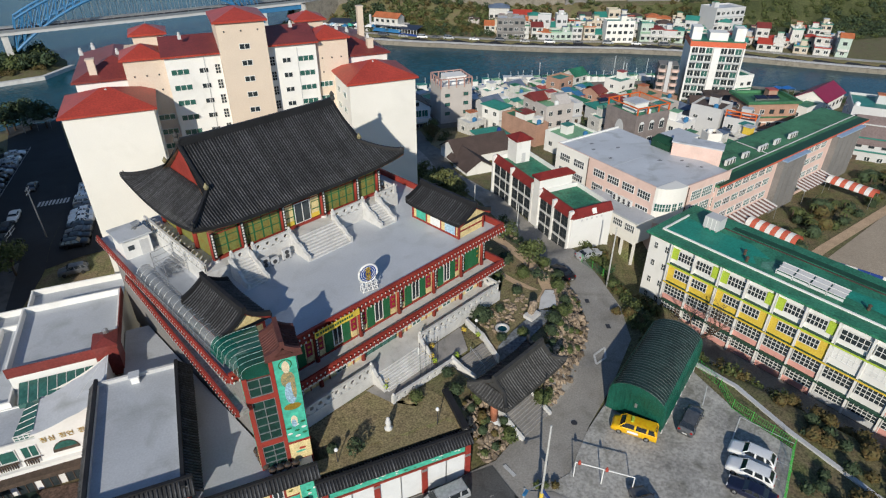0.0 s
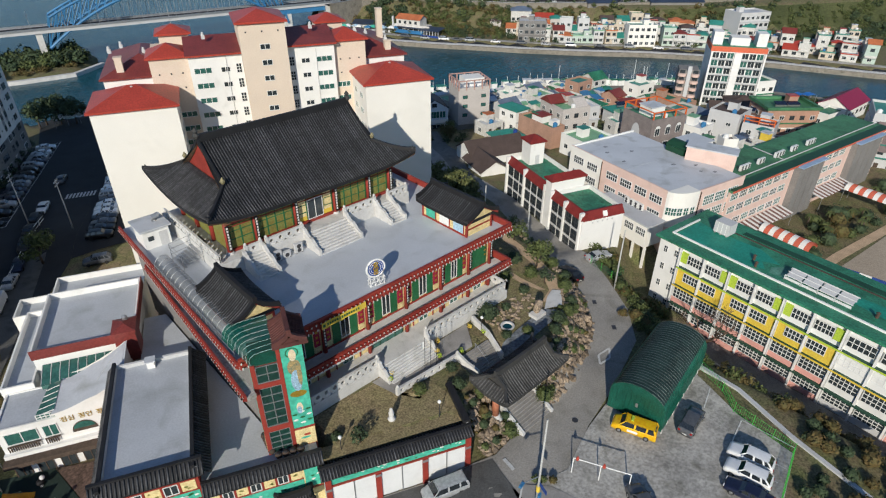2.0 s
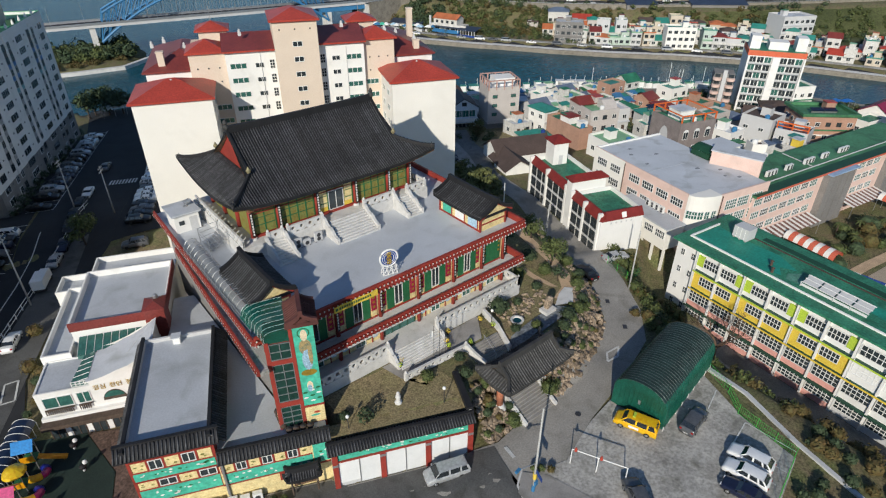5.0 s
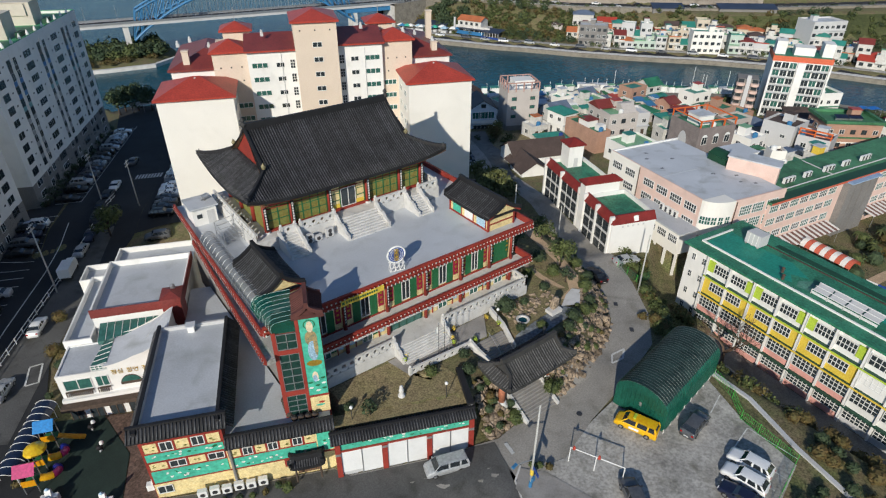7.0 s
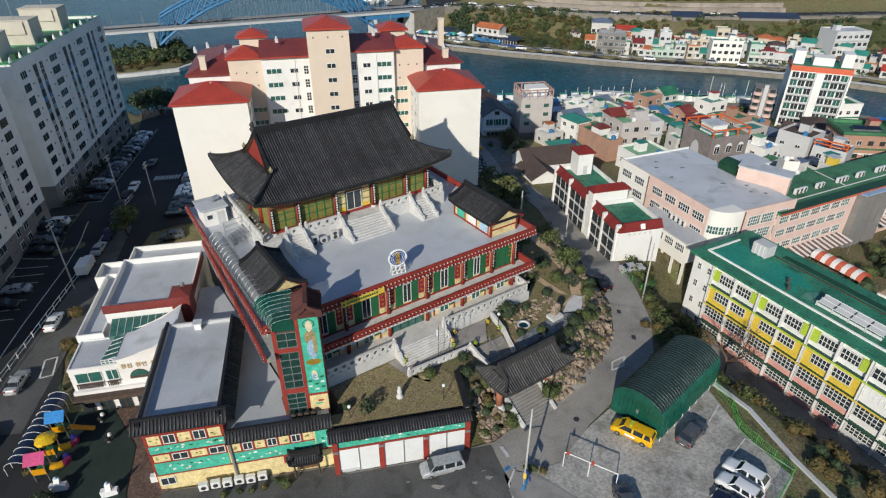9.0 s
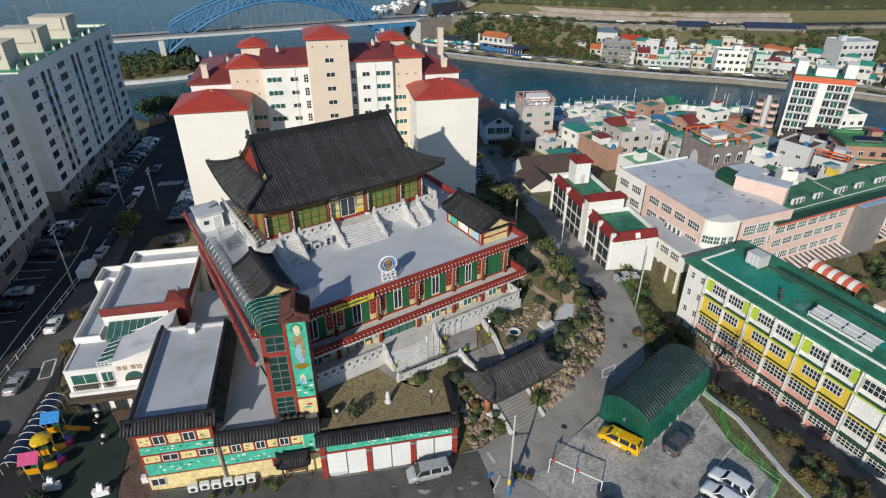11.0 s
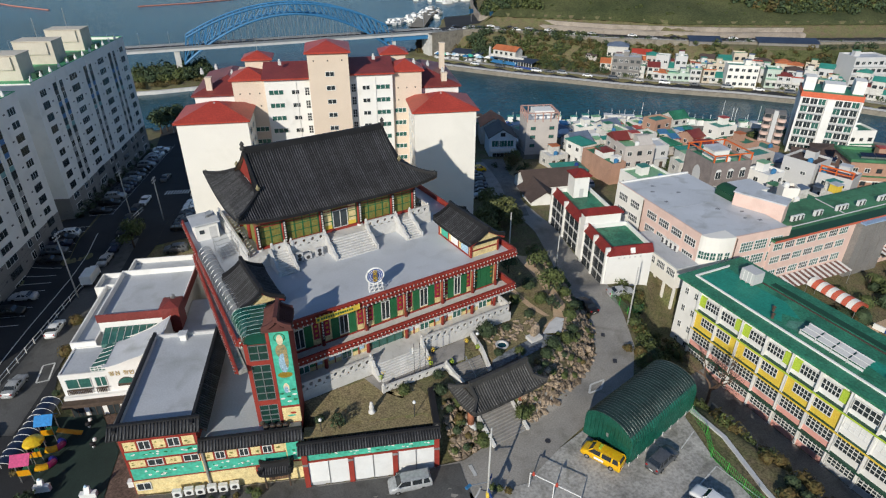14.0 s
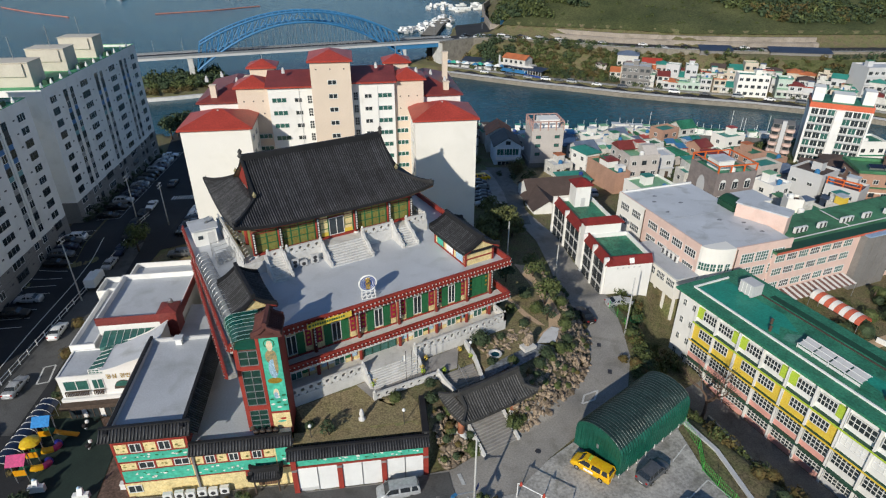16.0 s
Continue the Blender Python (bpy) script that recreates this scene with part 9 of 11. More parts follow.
street_rail([(-36, 34), (-31.7, 42.2), (-19.3, 65.5), (-10.9, 82.3), (-4.8, 93.4)])
stripe([(-38.5, 33), (-28.3, 55.4), (-21.3, 69.5), (-14.8, 85.2)], 0.18, 0.22)
for x, y, rad in ((-21.0, 53.2, 1.2), (-22.9, 44.6, 1.3)):
    shrub(on(x, y), rad, AUTUMN, "reddish autumn shrub beside the kindergarten wall", 955, 300, 0.16, group="autumn shrubs")
tree("street_tree", on(-9.0, 77), 6.6, 3.5, LEAF, "round green street tree", 60, 1100, 0.24, 0.22)
for k, (x, y) in enumerate(((13.0, 172), (16.5, 169.5), (20.0, 167), (10.5, 168.5), (18.0, 174))):
    tree("pine_tree", on(x, y), 8.5, 4.6, PINE, "broad dark pine at the waterside", 640 + k, 700, 0.42, 0.35, "waterside pines")
o = thing("white_awning", on(14.0, 166.0), "white tent roofs under the waterside pines", "awning")
for k in range(3):
    part("sheet", Geo().extrude_x([(0, 2.4), (1.8, 3.4), (3.6, 2.4), (3.6, 2.3), (0, 2.3)], k * 3.4, k * 3.4 + 3.2), WHITEP, o)
    part("leg", Geo().tube([(k * 3.4 + 0.1, 0.1, 0), (k * 3.4 + 0.1, 0.1, 2.3)], 0.06, 5), STEEL, o)
for k in range(12):
    s = k * 5
    tree("street_tree", on(-19 + (s + 2) * ca + 1.4 * sa, 96.5 + (s + 2) * sa - 1.4 * ca), 2.6, 1.6, PINE, "dark hedge tree before the flats", 70 + k, 200, 0.22, 0.1, "trees before the flats")


# ---- quays ----
def along(line, t):
    n = len(line) - 1
    i = min(int(t * n), n - 1)
    f = t * n - i
    return lerp(line[i][0], line[i + 1][0], f), lerp(line[i][1], line[i + 1][1], f)


def shifted(line, d):
    """The line moved d metres to its left."""
    out = []
    for i, p in enumerate(line):
        a, b = line[max(i - 1, 0)], line[min(i + 1, len(line) - 1)]
        L = math.hypot(b[0] - a[0], b[1] - a[1])
        out.append((p[0] - (b[1] - a[1]) / L * d, p[1] + (b[0] - a[0]) / L * d))
    return out


def strip(name, line, d0, d1, z0, z1, material, label, kind="structure"):
    a, b = shifted(line, d0), shifted(line, d1)
    g = Geo()
    n = len(line)
    g.add([(x, y, z0) for x, y in a] + [(x, y, z1) for x, y in a] + [(x, y, z1) for x, y in b] + [(x, y, z0) for x, y in b],
          [(j * n + i, j * n + i + 1, ((j + 1) % 4) * n + i + 1, ((j + 1) % 4) * n + i) for j in range(4) for i in range(n - 1)])
    return built(name, Geo().add(g.v, [tuple(f) for f in g.f]), material, label, name.split("_")[0], kind=kind)


QUAY = mat("quay_concrete", (0.25, 0.225, 0.185), 0.9, 0, 0.2, 0.3, 3, 0.3, stain=0.35)
farline = BANK[1:]
strip("quay_wall", farline, 0, 1.2, -13, -7.2, QUAY, "pale stone quay wall across the channel")
strip("quay_walk", farline, 1.21, 4.2, -13, -7.1, GRANITE, "pale promenade along the far quay")
strip("road_quay", farline, 4.21, 10.5, -13, -6.95, ASPHALT, "asphalt road along the far quay")
strip("quay_verge", farline, 10.51, 14, -13, -6.6, CONCRETE, "concrete verge behind the far road")
nearline = SHORE[2:]
strip("quay_near", nearline, -9, 0, -13, -6.6, QUAY, "harbour quay edge on the near shore")
hw = [(158, 241), (180, 243), (196, 237), (210, 219), (219, 202), (234, 180), (265, 151), (286, 135), (316, 117), (380, 82), (470, 42), (620, -25)]
strip("road_highway", hw, -7, 8, -8.0, 5.0, ASPHALT, "asphalt highway along the hillside")
strip("retaining_wall", hw, -8.2, -7.01, -8.0, 5.7, QUAY, "tall concrete retaining wall below the highway")
BEIGEC = mat("beige_concrete", (0.33, 0.285, 0.24), 0.9, 0, 0.2, 0.1, 3, 0.2, stain=0.3)
strip("retaining_wall_upper", hw[2:9], 8.01, 9.2, 3.0, 7.0, BEIGEC, "beige concrete wall above the highway")
strip("retaining_ledge", hw[2:9], 9.21, 11.5, 3.0, 7.3, BEIGEC, "ledge of the stepped highway wall")
strip("retaining_wall_top", hw[3:9], 11.51, 12.8, 3.0, 9.4, BEIGEC, "upper step of the highway wall")
strip("guard_rail", hw, -6.9, -6.75, 5.01, 5.9, STEEL, "steel guard rail of the highway")
strip("lane_line", hw, 0.3, 0.5, 4.9, 5.03, MARK, "white centre line of the highway")

sheet("road_junction", [((177, 249), (205, 252)), ((190, 272), (214, 272)), ((207, 299), (229, 294)), ((240, 350), (258, 342)), ((258, 380), (280, 366))], ASPHALT, 0.2, "asphalt road junction at the end of the bridge", 4.0)
strip("retaining_wall_end", [(282, 368), (259, 343), (227, 294), (206, 256), (212, 241)], -1.2, 0, 3.0, 9.0, BEIGEC, "pale concrete wall round the end of the hill")
for x, y in ((203, 262), (207, 247)):
    o = thing("road_sign", pose(x, y, 5.0, 0, 0, 25), "blue road sign on a steel mast", "road sign", "road signs")
    part("mast", Geo().tube([(0, 0, 0), (0, 0, 6.5)], 0.14, 6), STEEL, o)
    part("board", Geo().box(-2.4, 2.0, -0.25, -0.15, 4.4, 6.9), BLUE, o, "plain blue sign board")

r = random.Random(21)
for k in range(26):
    t = 0.04 + 0.62 * (k + r.random() * 0.5) / 26
    x, y = along(shifted(hw, (3.5, -3.5)[k % 2]), t)
    a, b = along(hw, t), along(hw, min(1, t + 0.01))
    car(pose(x, y, 5.02, 0, 0, math.degrees(math.atan2(b[1] - a[1], b[0] - a[0]))), ("sedan", "suv")[k % 2], (WHITEC, SILVER, BLACKC)[k % 3], "%s car on the distant highway" % ("white", "silver", "black")[k % 3], "highway cars", True)
for k in range(14):
    t = 0.06 + 0.6 * k / 14
    x, y = along(shifted(farline, 8.8), t)
    a, b = along(farline, t), along(farline, min(1, t + 0.01))
    car(pose(x, y, -6.93, 0, 0, math.degrees(math.atan2(b[1] - a[1], b[0] - a[0]))), ("sedan", "van")[k % 2], (WHITEC, GREYC, SILVER)[k % 3], "%s car parked on the far quay" % ("white", "grey", "silver")[k % 3], "quay cars", True)


# ---- houses ----
OLDWHITE = mat("weathered_white_wall", (0.60, 0.585, 0.55), 0.85, 0, 0.12, 0.3, 2, 0.1, stain=0.14)
WALLS = [WHITE, OLDWHITE, CREAM, GREYWALL, OLDWHITE, mat("pale_brick", (0.42, 0.25, 0.18), 0.9, 0, 0.15, 0.4, 8, 0.2), mat("warm_grey_wall", (0.50, 0.46, 0.43), 0.85, 0, 0.08, 0.3, 6, 0.1)]
ROOFS = [ROOFGREEN, ROOFGREEN2, mat("teal_roof", (0.035, 0.22, 0.18), 0.5, 0, 0.2, 0.3, 4, 0.05), CRIMROOF, mat("slate_blue_roof", (0.13, 0.17, 0.24), 0.6, 0, 0.2, 0.3, 5, 0.1), ROOFBLUE,
         mat("orange_roof", (0.48, 0.15, 0.06), 0.6, 0, 0.2, 0.4, 5, 0.1), mat("brown_roof", (0.085, 0.060, 0.052), 0.8, 0, 0.2, 0.4, 6, 0.1), REDROOF, mat("light_green_roof", (0.20, 0.40, 0.24), 0.6, 0, 0.2, 0.3, 4, 0.05)]
ROOFS.append(mat("magenta_roof", (0.26, 0.015, 0.055), 0.5, 0, 0.15, 0.3, 5, 0.05))
RN = ["green", "worn green", "teal", "dark red", "slate blue", "pale grey", "orange", "brown", "bright red", "light green", "magenta", "dark slate"]
ROOFS.append(mat("dark_slate_roof", (0.055, 0.062, 0.075), 0.6, 0, 0.25, 0.4, 5, 0.1))


def house(x, y, z, rot, w, d, h, wall_mat, roof, kind, seed, label="", group="harbour houses", win=True, name="house"):
    """A small town house, its front (local -y) towards the camera side. kind: flat, gable or hip."""
    rr = random.Random(seed)
    o = thing(name, pose(x, y, z, 0, 0, rot), label or "%s-roofed harbour town house with pale walls" % RN[roof].replace("worn ", "weathered "), "house", group)
    part("wall", Geo().box(0, w, 0, d, -2.5, h), wall_mat, o)
    rm = ROOFS[roof]
    if kind == "flat":
        part("roof", Geo().box(0.2, w - 0.2, 0.2, d - 0.2, h + 0.002, h + 0.1), rm, o)
        part("parapet", parapet(Geo(), 0, w, 0, d, h + 0.001, 0.7, 0.18), wall_mat, o)
        if rr.random() < 0.7:
            a = rr.uniform(0.5, w - 3)
            part("stair_head", Geo().box(a, a + 2.4, d * 0.5, d * 0.5 + 2.2, h + 0.1, h + 2.3), wall_mat, o)
            part("stair_head_roof", Geo().box(a - 0.15, a + 2.55, d * 0.5 - 0.15, d * 0.5 + 2.35, h + 2.302, h + 2.45), ROOFS[rr.randrange(10)], o)
        if rr.random() < 0.6:
            a = rr.uniform(0.8, w - 1.2)
            part("water_tank", Geo().lathe([(0.6, h + 0.1), (0.62, h + 1.2), (0.3, h + 1.45)], a, 1.2, 10), BLUE if rr.random() < 0.4 else WHITEP, o, "plastic roof water tank")
    elif kind == "gable":
        rise = min(w, d) * 0.32
        part("gable_wall", Geo().extrude_x([(0.05, h), (d - 0.05, h), (d / 2, h + rise - 0.15)], 0.05, w - 0.05), wall_mat, o)
        for s in (0, 1):
            ya, yb = (-0.4, d / 2) if s == 0 else (d + 0.4, d / 2)
            part("roof", Geo().extrude_x([(ya, h - 0.15), (yb, h + rise), (yb, h + rise + 0.15), (ya, h + 0.02)], -0.35, w + 0.35), rm, o)
    else:
        part("roof", hip(Geo(), 0, w, 0, d, h + 0.3, h + 0.3 + min(w, d) * 0.22, 0.4), rm, o)
    if win:
        near = group == "harbour houses"
        fl = max(1, int(h / 2.8))
        pitch = h / fl
        for f in range(fl):
            zz = 0.9 + f * pitch
            n = max(1, int(w / (2.7 if near else 2.3)))
            for k in range(n):
                if f == 0 and k == seed % n and near:
                    part("door", Geo().box(w * (k + 0.5) / n - 0.5, w * (k + 0.5) / n + 0.5, -0.05, -0.004, 0.0, 2.1), (GREYWALL, BARK, FRAMED)[seed % 3], o)
                    continue
                small_window(o, pose(w * (k + 0.5) / n, -0.02, zz), 1.3 if near else 1.6, 1.2 if near else 1.35, 2, FRAMEW if rr.random() < 0.6 else FRAMED, GLASSD)
            n = max(1, int(d / 3.2)) if near else 0
            for k in range(n):
                small_window(o, pose(-0.02, d * (k + 0.5) / n, zz, 0, 0, -90), 1.3, 1.2, 2, FRAMEW, GLASSD)
            if f and rr.random() < 0.6:
                part("floor_band", Geo().box(-0.12, w + 0.12, -0.5, -0.004, f * pitch - 0.1, f * pitch + 0.15), (wall_mat, GREYWALL, rm)[rr.randrange(3)], o, "projecting floor ledge")
    return o


DKBRICK = mat("dark_brick", (0.235, 0.20, 0.19), 0.9, 0, 0.2, 0.5, 9, 0.2)
SPECIAL = []


def footprint(x, y, rot, w, d):
    """The upright box that holds a turned rectangle."""
    c, q = math.cos(radians(rot)), math.sin(radians(rot))
    px = [x, x + w * c, x - d * q, x + w * c - d * q]
    py = [y, y + w * q, y + d * c, y + w * q + d * c]
    return min(px), min(py), max(px) - min(px), max(py) - min(py)


def town(x, y, z, rot, w, d, *a, **k):
    SPECIAL.append(footprint(x, y, rot, w, d))
    return house(x, y, z, rot, w, d, *a, **k)


h = town(78.0, 55.0, -4.6, -20, 15, 9, 5.0, WHITE, 7, "gable", 1, "white house with a broad dark brown gable roof")
part("front_wing", Geo().box(-1.0, 6.0, -7.0, -0.004, -2, 4.4), WHITE, h)
part("wing_gable", Geo().extrude_x([(-0.95, 4.402), (5.95, 4.402), (2.5, 6.5)], 0, 7.0).moved(pose(0, 0, 0, 0, 0, -90)), WHITE, h)
for sx in (-1, 1):
    part("wing_roof", Geo().add([(2.5, -7.4, 6.75), (2.5, 3.0, 6.75), (2.5 + sx * 4.0, 3.0, 4.35), (2.5 + sx * 4.0, -7.4, 4.35), (2.5, -7.4, 6.95), (2.5, 3.0, 6.95), (2.5 + sx * 4.0, 3.0, 4.5), (2.5 + sx * 4.0, -7.4, 4.5)],
                                [(0, 1, 2, 3), (7, 6, 5, 4), (0, 3, 7, 4), (1, 5, 6, 2), (3, 2, 6, 7)]), ROOFS[7], h, "dark brown sheet roof")
for x in (0.8, 3.6):
    small_window(h, pose(x, -7.02, 1.6), 1.4, 1.4, 2, FRAMEW, GLASSD)
h = town(98.2, 80.3, -6.0, -25, 9.5, 8.5, 13.2, WALLS[6], 5, "flat", 2, "grey four-storey house with a pink roof pergola", win=False)
part("base_storey", Geo().box(-0.4, 10.2, -0.6, 8.7, -2, 3.2), DARKGREY, h, "dark open ground storey")
part("base_roof", Geo().box(-0.5, 10.3, -0.9, 8.8, 3.202, 3.6), DARKGREY, h)
part("balcony_wall", Geo().box(-0.3, 10.1, -0.8, -0.6, 3.61, 4.5), WALLS[6], h)
for z in (5.6, 8.2, 10.8):
    for x in (2.0, 7.6):
        small_window(h, pose(x, -0.02, z), 1.5, 1.0, 2, FRAMED, GLASSG)
PERG = mat("pink_pergola", (0.45, 0.27, 0.23), 0.7, 0, 0.1, 1, 5, 0)
for x in (0.1, 2.4, 4.75, 7.1, 9.4):
    for y in (0.1, 8.4):
        part("pergola_post", Geo().box(x - 0.16, x + 0.16, y - 0.16, y + 0.16, 13.2, 15.7), PERG, h)
for x in (0.1, 9.4):
    for y in (2.2, 4.2, 6.3):
        part("pergola_post", Geo().box(x - 0.16, x + 0.16, y - 0.16, y + 0.16, 13.2, 15.7), PERG, h)
for y in (0.1, 8.4):
    part("pergola_beam", Geo().box(0, 9.5, y - 0.16, y + 0.16, 15.702, 15.95), PERG, h)
for x in (0.1, 9.4):
    part("pergola_beam", Geo().box(x - 0.15, x + 0.15, 0.27, 8.23, 15.703, 15.94), PERG, h)
part("roof_room", Geo().box(3, 9.0, 3.2, 8.0, 13.3, 15.5), WHITE, h)
h = town(97.2, 83.6, -5.6, 62, 10, 8, 7.4, mat("pale_blue_wall", (0.62, 0.70, 0.76), 0.8, 0, 0.1, 0.3, 6, 0.1), 11, "gable", 3, "pale blue house with slate gable and white balcony")
small_window(h, pose(-0.1, 4.0, 4.7, 0, 0, -90), 6.6, 2.0, 7, FRAMEW, GLASSG)
small_window(h, pose(-0.1, 4.0, 0.7, 0, 0, -90), 6.0, 2.1, 5, FRAMEW, GLASSD)
small_window(h, pose(-0.1, 4.0, 7.9, 0, 0, -90), 1.4, 1.1, 2, FRAMED, GLASSD)
part("balcony", Geo().box(-1.3, -0.004, 0.4, 7.6, 3.6, 3.8).box(-1.3, -1.2, 0.4, 7.6, 3.8, 4.6), WHITE, h, "white balcony")
for y in (0.5, 2.8, 5.2, 7.5):
    part("balcony_post", Geo().box(-1.3, -1.15, y - 0.08, y + 0.08, 4.6, 7.3), WHITE, h)
town(103, 96, -6.0, 60, 9, 8, 7.0, OLDWHITE, 6, "gable", 4, "pale house with a worn orange tile gable roof")
h = town(107.5, 51.0, -5.4, -20, 8.6, 11.0, 11.6, WALLS[6], 9, "flat", 5, "taupe house with pale green roof deck and dark red gable")
part("red_gable", Geo().extrude_x([(5.2, 12.2), (11.2, 12.2), (8.2, 13.9)], -0.3, 6.0), ROOFS[3], h, "dark red tile gable roof")
part("roof_step", Geo().extrude_x([(0.3, 11.7), (4.8, 11.7), (4.8, 13.8), (3.2, 13.9)], 4.6, 8.5), WALLS[6], h)
part("band", Geo().box(-0.06, 8.66, -0.06, -0.004, 4.6, 4.9), WALLS[5], h, "brick red string course")
h = town(102.4, 50.2, -5.2, -10, 4.4, 13.4, 7.9, WALLS[5], 0, "flat", 7, "low brick house with a green roof and white roof hut", win=False)
part("roof_hut", Geo().box(0.6, 4.0, 5.0, 8.6, 8.1, 9.9), WHITE, h)
part("hut_roof", hip(Geo(), 0.6, 4.0, 5.0, 8.6, 10.2, 10.7, 0.2), ROOFS[3], h)
part("tank_hut", Geo().box(1.8, 4.0, 1.6, 3.4, 8.1, 9.6), WHITE, h)
h = town(94.2, 60.8, -5.2, -20, 8, 6.5, 4.2, WALLS[6], 2, "hip", 8, "small house with a teal sheet roof")
part("water_tank", Geo().lathe([(0.55, 4.6), (0.57, 6.2), (0.3, 6.4)], 5.2, 0.9, 10), BLUEP, h, "blue plastic water tank")
town(100.4, 38.4, -5.0, -12, 10, 9.0, 7.4, WHITE, 9, "flat", 9, "low white annex with a pale green roof")
h = town(111.0, 27.7, -5.4, -18, 10.5, 10.5, 13.9, DKBRICK, 0, "flat", 10, "dark brick house with orange roof-deck frames", win=False)
ORANGE = mat("orange_steel", (0.70, 0.14, 0.03), 0.5, 0, 0.1, 1, 5, 0)
for x in (0.2, 3.5, 7.0, 10.3):
    for y in (0.2, 10.3):
        part("frame_post", Geo().box(x - 0.14, x + 0.14, y - 0.14, y + 0.14, 14.6, 16.1), ORANGE, h)
for y in (0.2, 10.3):
    part("frame_beam", Geo().box(0, 10.5, y - 0.14, y + 0.14, 16.102, 16.35), ORANGE, h)
for x in (0.2, 10.3):
    part("frame_beam", Geo().box(x - 0.14, x + 0.14, 0.4, 10.1, 16.103, 16.34), ORANGE, h)
part("roof_room", Geo().box(2.2, 6.4, 3.2, 7.4, 14.0, 16.2), WHITE, h)
part("roof_room_top", Geo().box(2.0, 6.6, 3.0, 7.6, 16.202, 16.44), ROOFBLUE, h)
part("deck_mat", Geo().box(6.8, 9.8, 0.6, 5.0, 14.01, 14.06), ROOFS[9], h)
part("arched_window", Geo().add([(-0.05, 5.2 + 1.5 * math.cos(a), 9.6 + 2.8 * math.sin(a)) for a in frange(0, 6.0, 16)], [tuple(range(17))]), GREYWALL, h)
for x in (1.9, 5.2, 8.5):
    for z in (10.4, 6.8, 3.2):
        small_window(h, pose(x, -0.02, z), 1.5, 1.9, 2, FRAMEW, GLASSD)
    part("window_arch", Geo().add([(x + 0.75 * math.cos(a), -0.07, 12.3 + 0.6 * math.sin(a)) for a in frange(0, math.pi, 8)], [tuple(range(9))[::-1]]), FRAMEW, h)
h = town(138.2, 26.1, -5.2, -88, 8, 8, 11.0, WALLS[3], 7, "flat", 11, "grey house with an orange roof terrace beside it", win=False)
for y in (1.7, 5.6):
    for z in (4.6, 8.2):
        small_window(h, pose(y, -0.02, z), 1.3, 0.9, 2, FRAMEW, GLASSD)
h = town(138.8, 17.2, -5.2, -80, 7.5, 7, 9.4, WALLS[3], 3, "flat", 12, "lower grey house with an orange railed roof terrace")
for x in (0.2, 3.7, 7.3):
    part("terrace_post", Geo().box(x - 0.12, x + 0.12, 0.05, 0.3, 10.1, 11.6), ORANGE, h)
part("terrace_beam", Geo().box(0, 7.5, 0.0, 0.3, 11.602, 11.9).box(0, 7.5, 0.0, 0.28, 10.7, 10.9), ORANGE, h)
town(133, 49.5, -5.4, -20, 9, 7, 5.4, GREYWALL, 2, "hip", 20)
h = town(123.6, 5.6, -4.6, -10, 4.6, 3.6, 10.6, OLDWHITE, 0, "flat", 13, "low white block with a small yellow cabin on its roof", win=False)
part("cabin", Geo().box(0.5, 2.3, 0.6, 2.4, 10.8, 12.9), YELLOW, h, "small yellow cabin")
part("cabin_roof", Geo().box(0.3, 2.5, 0.4, 2.6, 12.902, 13.1), ROOFBLUE, h)
town(109.9, 7.4, -4.6, -12, 9, 4.6, 11.0, OLDWHITE, 0, "flat", 21, "low block with a green roof behind the school wing", win=False)
town(110.6, 10.4, -4.6, -40, 3.2, 3.0, 13.4, CREAM, 7, "flat", 22, "cream stair head block", win=False)
h = town(151.8, 16.0, -5.4, -42, 14, 10, 10.6, WALLS[5], 1, "flat", 14, "brick house with green roof edge and solar panels")
part("green_eave", parapet(Geo(), -0.5, 14.5, -0.5, 10.5, 10.75, 0.75, 0.9), ROOFGREEN2, h, "green roof edge band")
part("string_course", Geo().box(-0.08, 14.08, -0.08, -0.004, 5.4, 5.8), CREAM, h)
town(184.4, 4.6, -6.2, -4, 15.7, 8.5, 7.0, CREAM, 10, "gable", 15, "warehouse with a large magenta-red roof")
town(174.5, 6.8, -6.2, -12, 9, 5, 6.6, CREAM, 0, "flat", 23, "cream building with a green flat roof by the warehouse")
h = town(157, -6.6, -5.5, -72, 14, 13, 13.8, GREYWALL, 2, "flat", 16, "tall grey flats with brown panels at the harbour road")
part("brown_panel", Geo().box(1.5, 11.5, -0.1, -0.064, 5.0, 12.6), mat("mauve_panel", (0.20, 0.155, 0.155), 0.8, 0, 0.15, 0.4, 5, 0.1), h, "mauve wall panel")
SPECIAL += [(150, -32, 32, 20), (86, -14, 68, 24)]
h = town(154.4, 89, -7.0, -38, 6.5, 5, 2.2, OLDWHITE, 4, "gable", 17, "quayside shed with a slate blue roof")
town(147.5, 93.5, -7.0, -28, 6, 5, 3.2, OLDWHITE, 5, "flat", 24, "pale quayside store with a flat grey roof")
town(163.2, 31.0, -6.0, -58, 9.5, 9.5, 6.4, WALLS[6], 7, "hip", 18, "house with a dark brown pyramid roof")
town(156.8, 33.4, -6.0, -58, 6, 7, 6.0, OLDWHITE, 7, "gable", 25, "house with a dark brown gable roof")
town(190.5, 34.5, -6.4, -30, 8.4, 8, 7.4, WHITE, 0, "flat", 26, "white building with a green roof beside the tower")


